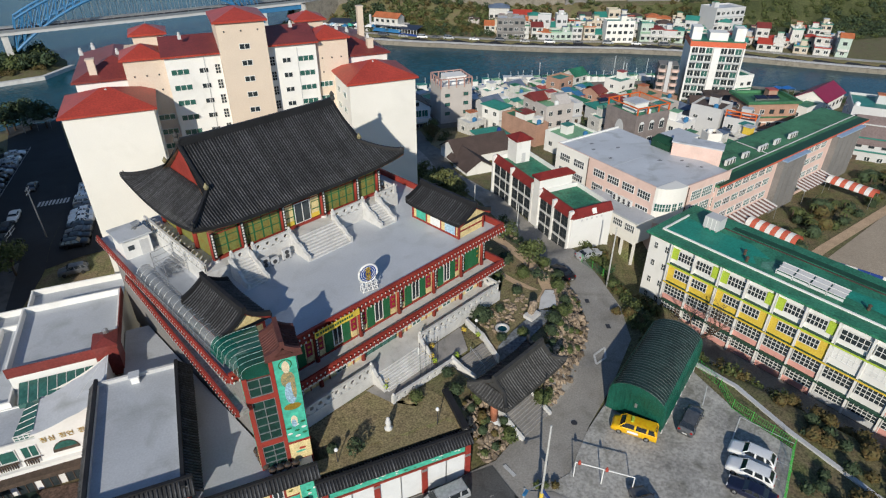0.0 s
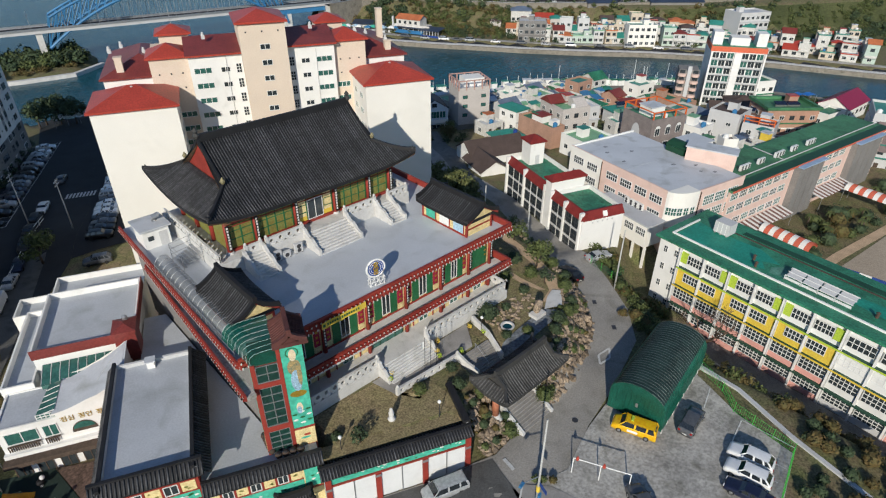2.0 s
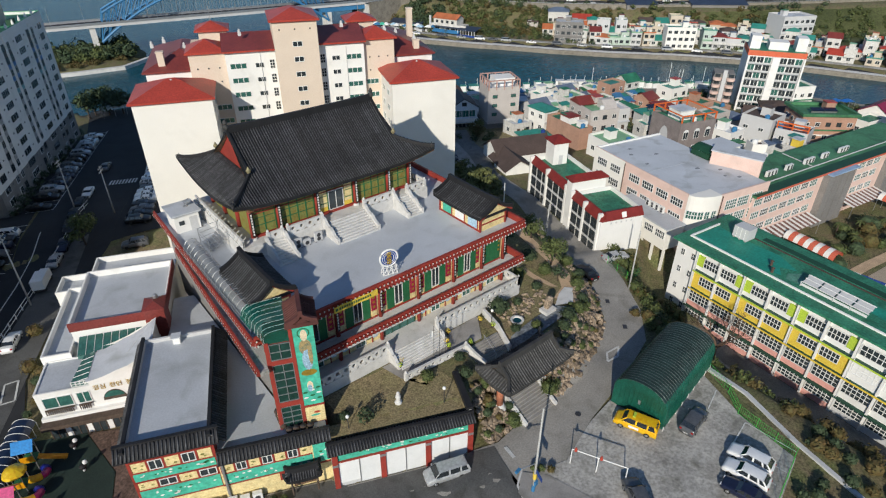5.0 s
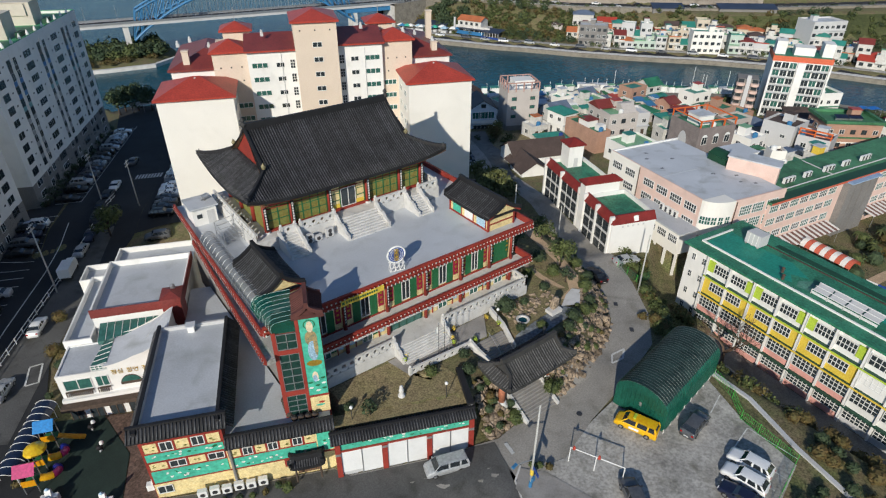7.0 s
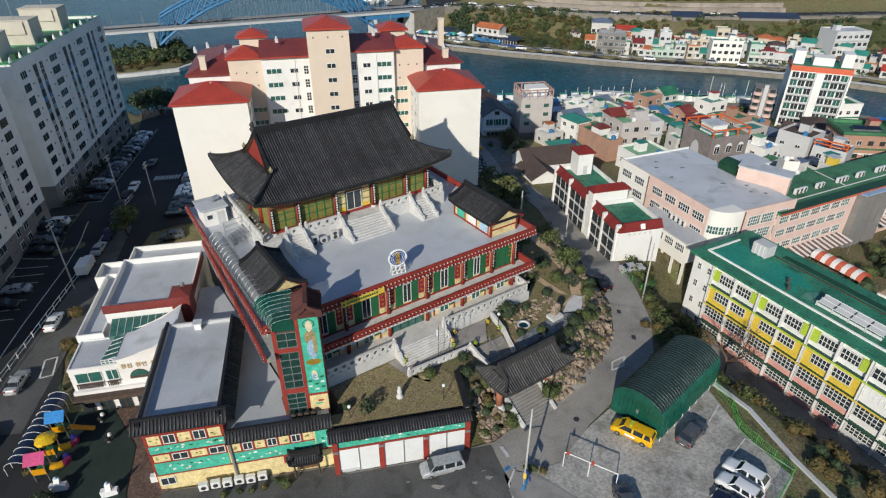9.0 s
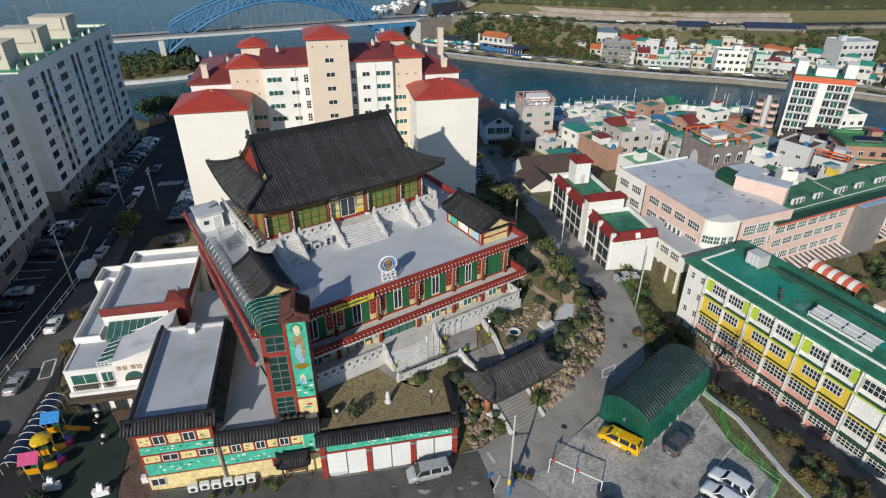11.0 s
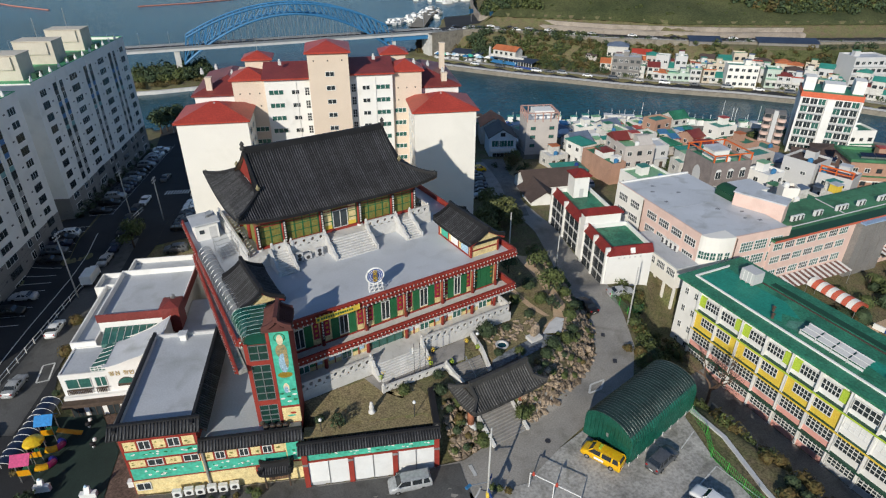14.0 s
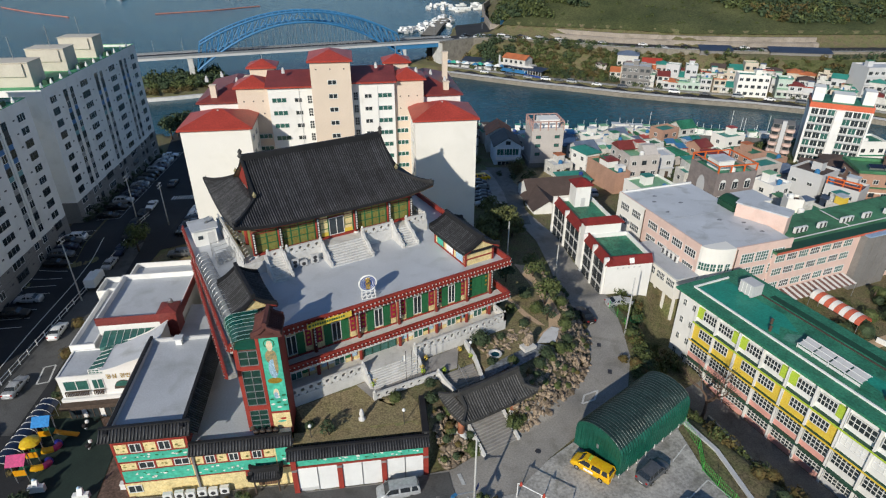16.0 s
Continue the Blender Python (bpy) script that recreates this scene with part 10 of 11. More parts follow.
sheet("drive_lawn", [((83.5, 65), (86, 62.5)), ((85, 71), (93, 65)), ((94, 77.5), (97, 67)), ((98, 76), (102, 69))], GRASS, 0.16, "yellowing lawn beside the drive", 1.5)
sheet("drive", [((86, 86), (92, 82.5)), ((82, 75), (86, 72.5)), ((77.5, 65), (82.5, 63)), ((72, 55), (77, 56)), ((66, 46), (70, 44))], YARDGREY, 0.15, "grey asphalt drive between the houses", 1.5)
for k, (x, y, hh) in enumerate(((61.2, 43.8, 4.6), (64.4, 42.6, 4.6), (88.5, 74.5, 4.4), (91.5, 77.0, 4.8))):
    tree("garden_tree", on(x, y), hh, 2.7, (SUNLEAF, SUNLEAF, AUTUMN, SUNLEAF)[k], "garden tree beside the drive, light green leaves coloured as sunlit", 660 + k, 600, 0.22, 0.2, "drive trees")


SOLAR = mat("solar_panel", (0.012, 0.016, 0.035), 0.15, 0.1, 0.2, 1.5, 6, 0.0, spec=0.6)
for x, y, z, rot in ((155.5, 15.6, 6.0, -42), (158.1, 13.3, 6.0, -42), (146.4, 21.0, 5.6, -80), (134, 50.5, 2.2, -20)):
    o = thing("solar_array", pose(x, y, z, 12, 0, rot), "dark solar panels on a harbour roof", "solar panel", "solar panels")
    for k in range(3):
        part("panel", Geo().box(k * 1.1, k * 1.1 + 1.04, 0, 1.9, 0.1, 0.16), SOLAR, o)
    part("rack", Geo().box(0, 3.3, 0.3, 0.4, -0.6, 0.098), STEEL, o)
b = thing("roof_tarpaulin", pose(163.6, 13.0, 5.3, 0, 0, -42), "bright blue tarpaulin awning on a harbour roof", "tarpaulin")
part("sheet", Geo().grid(lambda u, v: (u, v, 2.3 + 0.15 * math.sin(u * 2)), frange(0, 5, 6), [0, 2.6]), mat("blue_tarpaulin", (0.02, 0.16, 0.50), 0.6, 0, 0.15, 1, 6, 0.1), b)
for u, v in ((0.1, 0.1), (4.9, 0.1), (0.1, 2.5), (4.9, 2.5)):
    part("post", Geo().tube([(u, v, 0), (u, v, 2.3)], 0.05, 5), STEEL, b)


def clash(x, y, w, d):
    if line_y(SHORE, x) - y < 19 + d * 0.3:
        return True
    for X, Y, W, D in SPECIAL:
        if X - w - 1 < x < X + W + 1 and Y - d - 1 < y < Y + D + 1:
            return True
    if x > 158 or 72 < x < 106 and 0 < y < 38 or 90 < x < 156 and -14 < y < 14 or x < 96 and y < 84:
        return True
    return 158 < x < 190 and 16 < y < 56


r = random.Random(52)
for k in range(1500):
    x, y = r.uniform(86, 200), r.uniform(-12, 120)
    w, d = r.uniform(4.6, 8.2), r.uniform(4.4, 7.2)
    if len(SPECIAL) > 128 or clash(x, y, w, d):
        continue
    hh = r.choice((2.8, 2.9, 3.2, 3.4, 5.4, 5.8)) if line_y(SHORE, x) - y < 60 else r.choice((2.9, 3.2, 5.6, 5.9, 6.2))
    kd = r.choice(("flat", "flat", "flat", "gable", "hip"))
    rf = r.choice((0, 2, 2, 2, 9, 5, 5, 0)) if kd == "flat" else r.choice((2, 2, 3, 4, 4, 7, 0))
    SPECIAL.append((x, y, w, d))
    house(x, y, ground_z(x, y), r.choice((-9, -9, -15, -22, -4)), w, d, hh, WALLS[r.choice((0, 1, 1, 2, 3, 4, 5, 6, 6))], rf, kd, 100 + k)


def town_clutter():
    """Sheds, tarpaulins and stacked crates that fill the yards by the quay."""
    r = random.Random(404)
    tints = [ROOFS[2], ROOFS[9], BLUE, ROOFS[4], REDROOF, WHITEP, GREYWALL, GREENP, ROOFS[5]]
    n = 0
    while n < 92:
        x, y = r.uniform(96, 168), r.uniform(24, 112)
        gap = line_y(SHORE, x) - y
        if not 8.5 < gap < 42 or any(X - 1 < x < X + W + 1 and Y - 1 < y < Y + D + 1 for X, Y, W, D in SPECIAL) or (158 < x and y < 56):
            continue
        n += 1
        z, q = ground_z(x, y), r.random()
        w, d, h = r.uniform(1.6, 4.6), r.uniform(1.4, 3.4), r.uniform(1.6, 3.0)
        m = pose(x, y, z, 0, 0, r.choice((-22, -30, 60, -12)))
        if q < 0.55:
            o = thing("yard_shed", m, "small harbour shed with a coloured sheet roof", "shed", "yard sheds")
            part("wall", Geo().box(0, w, 0, d, -0.5, h), (OLDWHITE, GREYWALL, WALLS[6])[n % 3], o)
            part("roof", Geo().extrude_x([(-0.2, h), (d + 0.2, h + 0.5), (d + 0.2, h + 0.6), (-0.2, h + 0.1)], -0.2, w + 0.2), tints[r.randrange(9)], o)
        elif q < 0.8:
            o = thing("tarpaulin", m, "coloured tarpaulin stretched over a yard", "tarpaulin", "yard tarpaulins")
            part("sheet", Geo().grid(lambda u, v: (u, v, h + 0.12 * math.sin(u * 3) + 0.1 * v), frange(0, w, 6), [0, d]), tints[r.randrange(9)], o)
            for u, v in ((0.1, 0.1), (w - 0.1, 0.1), (0.1, d - 0.1), (w - 0.1, d - 0.1)):
                part("post", Geo().tube([(u, v, -0.3), (u, v, h)], 0.05, 4), STEEL, o)
        else:
            o = thing("crate_stack", m, "stack of plastic fish crates", "crates", "crate stacks")
            for k in range(3):
                part("crate", Geo().box(0.1 * k, 1.3, 0.05 * k, 1.0, k * 0.5, k * 0.5 + 0.48), tints[r.randrange(9)], o)


town_clutter()


def harbour_tower():
    o = thing("apartment_tower", pose(173.8, 44.2, -7.0, 0, 0, -58), "white balcony tower with an orange roof band", "apartment building")
    H, W = 19.6, 16.1
    part("wall", Geo().box(0, W, 0, 12, 0, H), WHITE, o)
    part("orange_band", Geo().box(-0.1, W + 0.1, -0.15, 12.1, H + 0.002, H + 1.5), mat("orange_band", (0.62, 0.13, 0.06), 0.6, 0, 0.1, 0.4, 5, 0), o)
    part("roof", Geo().box(0.3, W - 0.3, 0.3, 11.7, H + 1.502, H + 1.6), ROOFGREEN, o)
    for x0, x1, hh in ((0.2, 3.1, 3.8), (5.5, 11.0, 2.3), (13.0, 15.9, 3.8)):
        part("roof_block", Geo().box(x0, x1, 2, 7, H + 1.6, H + 1.6 + hh), WHITE, o)
    part("pilaster", Geo().box(7.0, 9.1, -0.9, -0.004, 0, H), WHITE, o)
    for x in (0.0, W - 0.5):
        part("pilaster", Geo().box(x, x + 0.5, -0.9, -0.004, 0, H), WHITE, o)
    for k in range(8):
        z = 0.75 + k * 2.4
        for x0, x1 in ((0.55, 6.95), (9.15, W - 0.55)):
            part("balcony_slab", Geo().box(x0, x1, -0.9, -0.005, z - 0.3, z - 0.15), GREYWALL, o)
            part("balcony_rail", Geo().box(x0, x1, -0.88, -0.82, z - 0.14, z + 0.2), GREYWALL, o)
            for j in range(3):
                window(o, pose(lerp(x0, x1, (j + 0.5) / 3), -0.04, z), 1.95, 1.85, 2, 1, FRAMEW, (GLASSG, GLASSD, GLASSD)[(j + k) % 3])
    q = thing("apartment_tower", pose(168.6, 50.6, -7.0, 0, 0, -58), "slim dark tower with rounded balconies", "apartment building")
    part("wall", Geo().box(0, 6, 0, 6, 0, 13.6), DARKGREY, q)
    part("lift_shaft", Geo().box(2.4, 3.6, -0.8, -0.004, 0, 14.8), GREYWALL, q)
    for k in range(6):
        for x in (1.0, 5.0):
            part("balcony", Geo().lathe([(1.25, 0.5 + k * 2.2), (1.3, 0.6 + k * 2.2), (1.3, 1.35 + k * 2.2), (1.2, 1.35 + k * 2.2)], x, 0, 12), PINK, q)
            part("balcony_door", Geo().box(x - 0.8, x + 0.8, -0.06, -0.004, 1.4 + k * 2.2, 2.5 + k * 2.2), GLASSD, q)


harbour_tower()


# ---- boats on the near quay ----
def boat(m, L, deck_mat, label):
    o = thing("fishing_boat", m, label, "boat", "moored boats")
    n = 8
    g = Geo()
    for k in range(n + 1):
        t = k / n
        w = L * 0.16 * (1 - max(0, (t - 0.45) / 0.55) ** 2.2) * (0.85 + 0.15 * min(1, t * 5))
        zt = 1.2 + 0.9 * max(0, t - 0.5) ** 1.5 * 2
        x = (t - 0.5) * L
        g.v += [(x, -w * 0.6, -0.3), (x, -w, zt), (x, w, zt), (x, w * 0.6, -0.3)]
    g.f = [(i * 4 + k, i * 4 + k + 1, i * 4 + k + 5, i * 4 + k + 4) for i in range(n) for k in (0, 2)] + [(0, 1, 2, 3)]
    part("hull", g, WHITEP, o)
    d = Geo()
    d.v = [(v[0], v[1] * 0.97, v[2] - 0.12) for i, v in enumerate(g.v) if i % 4 in (1, 2)]
    d.f = [(i * 2, i * 2 + 1, i * 2 + 3, i * 2 + 2) for i in range(n)]
    part("deck", d, deck_mat, o)
    part("wheelhouse", Geo().box(-L * 0.3, -L * 0.08, -L * 0.09, L * 0.09, 1.1, 3.3), WHITEP, o)
    part("wheelhouse_roof", Geo().box(-L * 0.32, -L * 0.06, -L * 0.1, L * 0.1, 3.302, 3.45), deck_mat, o)
    part("cabin_window", Geo().box(-L * 0.08, -L * 0.078, -L * 0.07, L * 0.07, 2.3, 2.9), GLASSD, o)
    mast_h = L * (0.5 if label.startswith("white fishing") and abs(m.translation.x * 7.3) % 5 < 1 else 0.16)
    part("mast", Geo().tube([(-L * 0.1, 0, 3.4), (-L * 0.1, 0, 3.4 + mast_h)], 0.07, 6), WHITEP, o)
    part("net_pile", Geo().lathe([(L * 0.07, 1.1), (L * 0.05, 1.7), (0.1, 1.9)], L * 0.15, 0, 8), GREENP if abs(m.translation.x) % 2 < 1 else BLUEP, o)


r = random.Random(6)
sh = shifted(nearline, 4.5)
for k in range(38):
    t = 0.08 + 0.46 * k / 38
    x, y = along(sh, t)
    a, b = along(sh, t), along(sh, t + 0.01)
    boat(pose(x + r.uniform(-1, 1), y + r.uniform(-0.5, 1.5), SEA, 0, 0, math.degrees(math.atan2(b[1] - a[1], b[0] - a[0])) + r.uniform(-12, 12)), r.uniform(9, 15), ROOFS[r.choice((0, 2, 9, 5))], "white fishing boat with a painted deck moored at the quay")


# ---- far bank houses and green slope ----
PALEGREEN = mat("pale_green_wall", (0.46, 0.55, 0.48), 0.85, 0, 0.1, 0.3, 4, 0.1, stain=0.15)
FARWALLS = [OLDWHITE, OLDWHITE, WALLS[6], GREYWALL, PALEGREEN, OLDWHITE, mat("sand_wall", (0.58, 0.50, 0.40), 0.85, 0, 0.1, 0.3, 4, 0.1, stain=0.15)]
r = random.Random(64)
for row, (d0, n) in enumerate(((15, 44), (23.5, 44), (32, 40), (43, 40), (56, 36))):
    base = shifted(farline, d0)
    for k in range(n):
        t = 0.09 + 0.74 * (k + r.uniform(-0.25, 0.25)) / n
        x, y = along(base, t)
        a, b = along(farline, max(0, t - 0.02)), along(farline, t + 0.02)
        rot = math.degrees(math.atan2(b[1] - a[1], b[0] - a[0])) + r.uniform(-7, 7)
        w, d, hh = r.uniform(4.2, 6.6), r.uniform(4.2, 6.2), r.choice((2.8, 3.0, 3.2, 5.2, 5.6, 5.6, 8.0)) - (0, 0, 1.2, 0, 0)[row]
        kd = r.choice(("flat", "flat", "flat", "gable", "hip"))
        rf = r.choice((0, 2, 2, 9, 5)) if kd == "flat" else r.choice((8, 3, 6, 2, 2, 7))
        wl = FARWALLS[r.randrange(7)]
        if x < 212 or (row > 2 and (y > 62 or math.hypot(x - 282, y - 72) < 22)) or (218 < x < 232 and row == 2) or (232 < x < 250 and row == 0 and 98 < y < 116):
            continue
        o = house(x, y, (-6.7 if y < 72 else (-6.7, -5.6, -3.2)[row]), rot, w, d, hh, wl, rf, kd, 2000 + row * 100 + k, group="far bank houses")
        if kd == "flat" and r.random() < 0.65:
            part("roof_edge", parapet(Geo(), -0.25, w + 0.25, -0.25, d + 0.25, hh + 0.25, 0.42, 0.24), ROOFS[r.choice((2, 0, 9, 6, 8, 2))], o, "painted roof edge")
        if hh > 5:
            part("balcony", Geo().box(0.2, w - 0.2, -1.1, -0.004, 2.5, 2.65).box(0.2, w - 0.2, -1.1, -1.02, 2.65, 3.5), OLDWHITE, o, "pale balcony with a solid rail")
house(208, 151, -6.7, -50, 13, 9, 8.8, DARKGREY, 5, "flat", 3001, "dark grey three-storey house on the far quay", "far bank houses")
house(222, 168, -2.0, -48, 10, 7, 5.4, OLDWHITE, 4, "hip", 3005, "white house with a dark roof above the far quay", "far bank houses")
house(229, 158, -2.6, -48, 9, 6, 3.2, OLDWHITE, 8, "gable", 3006, "white house with a bright red roof", "far bank houses")


def restaurant():
    """White restaurant with an orange-roofed upper floor, a dark veranda and a blue awning."""
    o = thing("restaurant", pose(176.4, 207.1, -6.7, 0, 0, -69.6), "white restaurant with orange roof and blue awning on the quay", "restaurant")
    part("wall", Geo().box(0, 17, 2.5, 11, -1, 3.4), OLDWHITE, o)
    part("upper_wall", Geo().box(0.5, 14, 4, 11, 3.402, 6.4), OLDWHITE, o)
    for s in (0, 1):
        ya, yb = ((3.4, 7.5), (11.6, 7.5))[s]
        part("roof", Geo().extrude_x([(ya, 6.3), (yb, 8.2), (yb, 8.35), (ya, 6.5)], 0.1, 14.4), ROOFS[6], o, "orange tile roof")
    part("gable_wall", Geo().extrude_x([(4.05, 6.402), (10.95, 6.402), (7.5, 8.0)], 0.6, 13.9), OLDWHITE, o)
    part("terrace_wall", Geo().box(0, 20, 2.3, 2.5, 3.1, 4.2), OLDWHITE, o)
    part("veranda_roof", Geo().extrude_x([(-1.5, 2.9), (6, 3.6), (6, 3.75), (-1.5, 3.05)], 17.1, 27), LONGROOF, o, "dark sheet veranda roof")
    part("veranda_roof", Geo().box(2.5, 17, 0.2, 2.29, 3.0, 3.15), LONGROOF, o)
    part("awning", Geo().extrude_x([(-2.2, 1.0), (0.2, 2.0), (0.2, 2.08), (-2.2, 1.08)], 3, 18), BLUE, o, "blue fabric awning")
    part("sign_pillar", Geo().box(-0.9, -0.1, 2, 2.8, -1, 7.6), GREYWALL, o)
    for k in range(7):
        part("post", Geo().box(17.3 + k * 1.55, 17.5 + k * 1.55, -1.3, -1.1, -1, 2.95), WHITEP, o)
    part("fence", Geo().box(17.2, 27, -1.6, -1.5, -1, 1.0), BLUEP, o, "blue and white low fence")
    for x in (2.5, 5.5, 8.5, 11.5):
        small_window(o, pose(x, 3.98, 4.2), 1.4, 1.3, 2, FRAMED, GLASSD)
    for x in (3.5, 6.5, 9.5, 12.5, 15.5):
        small_window(o, pose(x, 2.48, 0.2), 2.4, 2.2, 2, FRAMED, GLASSD)


LONGROOF = mat("dark_blue_sheet", (0.035, 0.05, 0.085), 0.5, 0, 0.2, 0.3, 5, 0.05)
restaurant()
o = thing("market_shed", pose(168.0, 229.0, -6.7, 0, 0, -54), "long low market shed with a black sheet roof", "shed")
part("wall", Geo().box(0, 17, 0.6, 6, -2, 2.4), OLDWHITE, o)
part("roof", Geo().extrude_x([(-0.6, 2.4), (6.6, 3.4), (6.6, 3.6), (-0.6, 2.6)], -0.4, 17.4), LONGROOF, o)
r = random.Random(77)
for k in range(14):
    x, y = lerp(158, 180, k / 13) + r.uniform(-1.5, 1.5), lerp(233, 203, k / 13) + r.uniform(-1.5, 1.5)
    o = thing("market_stall", pose(x, y, -6.7, 0, 0, -55 + r.uniform(-10, 10)), "small market stall under a coloured tent roof", "stall", "market stalls")
    w = r.uniform(2.4, 3.6)
    part("tent_roof", hip(Geo(), 0, w, 0, 2.6, 2.4, 3.2, 0.1), (WHITEP, BLUE, TURQ, WHITEP, NOTICE)[k % 5], o)
    part("counter", Geo().box(0.1, w - 0.1, 0.2, 2.4, -0.6, 1.0), GREYWALL, o)
    for u, v in ((0.08, 0.08), (w - 0.08, 0.08), (0.08, 2.5), (w - 0.08, 2.5)):
        part("leg", Geo().tube([(u, v, -0.6), (u, v, 2.12)], 0.06, 4), STEEL, o)
house(237, 110, -6.7, -44, 13, 7, 9.0, CREAM, 2, "flat", 3003, "cream flats with green roof edge on the far quay", "far bank houses")
house(272, 75.5, -5.2, -28, 16, 11, 12.8, GREYWALL, 5, "flat", 3004, "pale grey hospital block on the far bank", "far bank houses")


def shore_spots(n, d0, d1, t0, t1, s0, s1, seed):
    rr = random.Random(seed)
    out = []
    for _ in range(n):
        x, y = along(shifted(farline, rr.uniform(d0, d1)), rr.uniform(t0, t1))
        out.append((x, y, ground_z(x, y) + 0.4, rr.uniform(s0, s1)))
    return out


def clump_mesh(name, seed, n, size, material, flat=0.8):
    rr = random.Random(seed)
    g = Geo()
    leaf_cloud(g, rr, [((0, 0, 0.5), (1, 1, flat)), ((0.5, 0.3, 0.3), (0.7, 0.7, 0.5)), ((-0.5, -0.2, 0.35), (0.7, 0.7, 0.5))], n, size)
    return g


def woodland(name, spots, material, label, seed):
    """Many tree crowns of a far slope as one object."""
    rr = random.Random(seed)
    kinds = [clump_mesh("c", seed + k, 100, 0.21, material) for k in range(4)]
    g = Geo()
    for x, y, z, s in spots:
        m = Matrix.LocRotScale((x, y, z), Euler((0, 0, rr.uniform(0, 6.28))), (s, s, s * rr.uniform(0.8, 1.2)))
        g.join(kinds[rr.randrange(4)], m)
    return built(name, g, material, label, "woodland", kind="stuff")


def hill_spots(n, q0, q1, t0, t1, s0, s1, seed):
    rr = random.Random(seed)
    out = []
    while len(out) < n:
        x = lerp(t0, t1, rr.random())
        q = lerp(q0, q1, rr.random() ** 1.3)
        y = float(line_y(INLAND, x)) + q / 0.6
        if ground_z(x, y) < -8:
            continue
        out.append((x, y, ground_z(x, y) + 0.3, rr.uniform(s0, s1)))
    return out


HILL = mat("hill_grass", (0.060, 0.080, 0.026), 0.95, 0, 0.35, 0.03, 1.2, 0.6, tint=(0.105, 0.112, 0.042), stain=0.3, coarse=0.5)


def hillside():
    """Rough grass laid over the far hill above the highway wall."""
    g = Geo()
    def at(x, q):
        y = float(line_y(INLAND, x)) + q / 0.6
        z = ground_z(x, y)
        return (x, y, max(z + (0.5 if z > 8 else -2.5), -12))
    g.grid(at, frange(188, 640, 90), frange(64, 280, 54))
    g.grid(lambda x, q: (x, float(line_y(INLAND, x)) + q / 0.6, ground_z(x, float(line_y(INLAND, x)) + q / 0.6) + 0.15), frange(280, 440, 40), frange(4, 40, 18))
    built("hillside", g, HILL, "rough green grass of the far hillside", "hillside", kind="structure", smooth=True)


hillside()


def in_wood(x, q):
    """Woods lie in patches between open grass; the near end of the hill is wholly wooded."""
    return x < 232 or math.sin(x * 0.055 + 1.3) + math.sin(q * 0.075 + x * 0.021) + 0.6 * math.sin(x * 0.17 + q * 0.11) > 0.35


def wood_spots(n, q0, q1, t0, t1, s0, s1, seed, wooded=True):
    rr = random.Random(seed)
    out = []
    while len(out) < n:
        x, q = rr.uniform(t0, t1), rr.uniform(q0, q1)
        y = float(line_y(INLAND, x)) + q / 0.6
        if in_wood(x, q) != wooded or ground_z(x, y) < 7.5:
            continue
        out.append((x, y, ground_z(x, y) + 0.3, rr.uniform(s0, s1)))
    return out


woodland("hill_woodland", wood_spots(1000, 72, 200, 186, 560, 2.2, 4.6, 1), LEAF, "green woodland patches on the far hillside", 11)
woodland("hill_woodland_dark", wood_spots(1000, 72, 200, 186, 560, 2.0, 4.6, 2), PINE, "darker evergreen trees of the far hillside", 12)
woodland("field_trees", hill_spots(170, 6, 44, 288, 430, 1.2, 2.8, 21), PINE, "dark trees round the fields behind the far town", 22)
woodland("field_bushes", hill_spots(120, 4, 40, 288, 430, 0.8, 2.0, 23), LEAF, "green bushes round the fields behind the far town", 24)
woodland("hill_scrub", wood_spots(260, 70, 160, 230, 480, 0.6, 1.4, 3, False), LEAF, "low scrub scattered over the hill grass", 13)
woodland("hill_woodland_dry", wood_spots(90, 74, 130, 300, 380, 2.2, 4.2, 8), AUTUMN, "yellowing trees on the far hillside", 18)
for x, y, L in ((256, 146, 15), (282, 125.5, 28)):
    o = thing("long_shed", pose(x, y, ground_z(x, y), 0, 0, -40), "long low shed with a dark blue sheet roof under the highway", "shed", "long sheds")
    part("wall", Geo().box(0, L, 0, 6, -2, 1.4), DARKGREY, o)
    part("roof", Geo().extrude_x([(-0.4, 1.3), (6.4, 2.9), (6.4, 3.1), (-0.4, 1.5)], -0.4, L + 0.4), LONGROOF, o)
def slope_spots(n, d0, d1, t0, t1, s0, s1, seed):
    """Places on the earth slope between the highway and the far quay."""
    rr = random.Random(seed)
    out = []
    for _ in range(n):
        x, y = along(shifted(hw, rr.uniform(d0, d1)), rr.uniform(t0, t1))
        out.append((x, y, ground_z(x, y) + 0.3, rr.uniform(s0, s1)))
    return out


woodland("slope_trees", slope_spots(60, -24, -12, 0.10, 0.24, 1.4, 3.0, 301), PINE, "dark trees on the slope by the bridge end", 302)
woodland("slope_bushes", slope_spots(60, -26, -14, 0.30, 0.47, 1.0, 2.4, 303), LEAF, "green bushes on the brown earth slope", 304)
woodland("slope_scrub", hill_spots(380, 27, 40, 145, 460, 0.9, 2.0, 4), LEAF, "scrub on the slope below the highway", 14)
woodland("slope_scrub_dry", hill_spots(260, 26, 40, 145, 300, 0.9, 2.2, 5), AUTUMN, "dry brown scrub on the slope below the highway", 15)
woodland("quay_trees", shore_spots(170, 13, 48, 0.03, 0.75, 0.9, 2.3, 61), LEAF, "trees and garden plants between the far bank houses", 62)
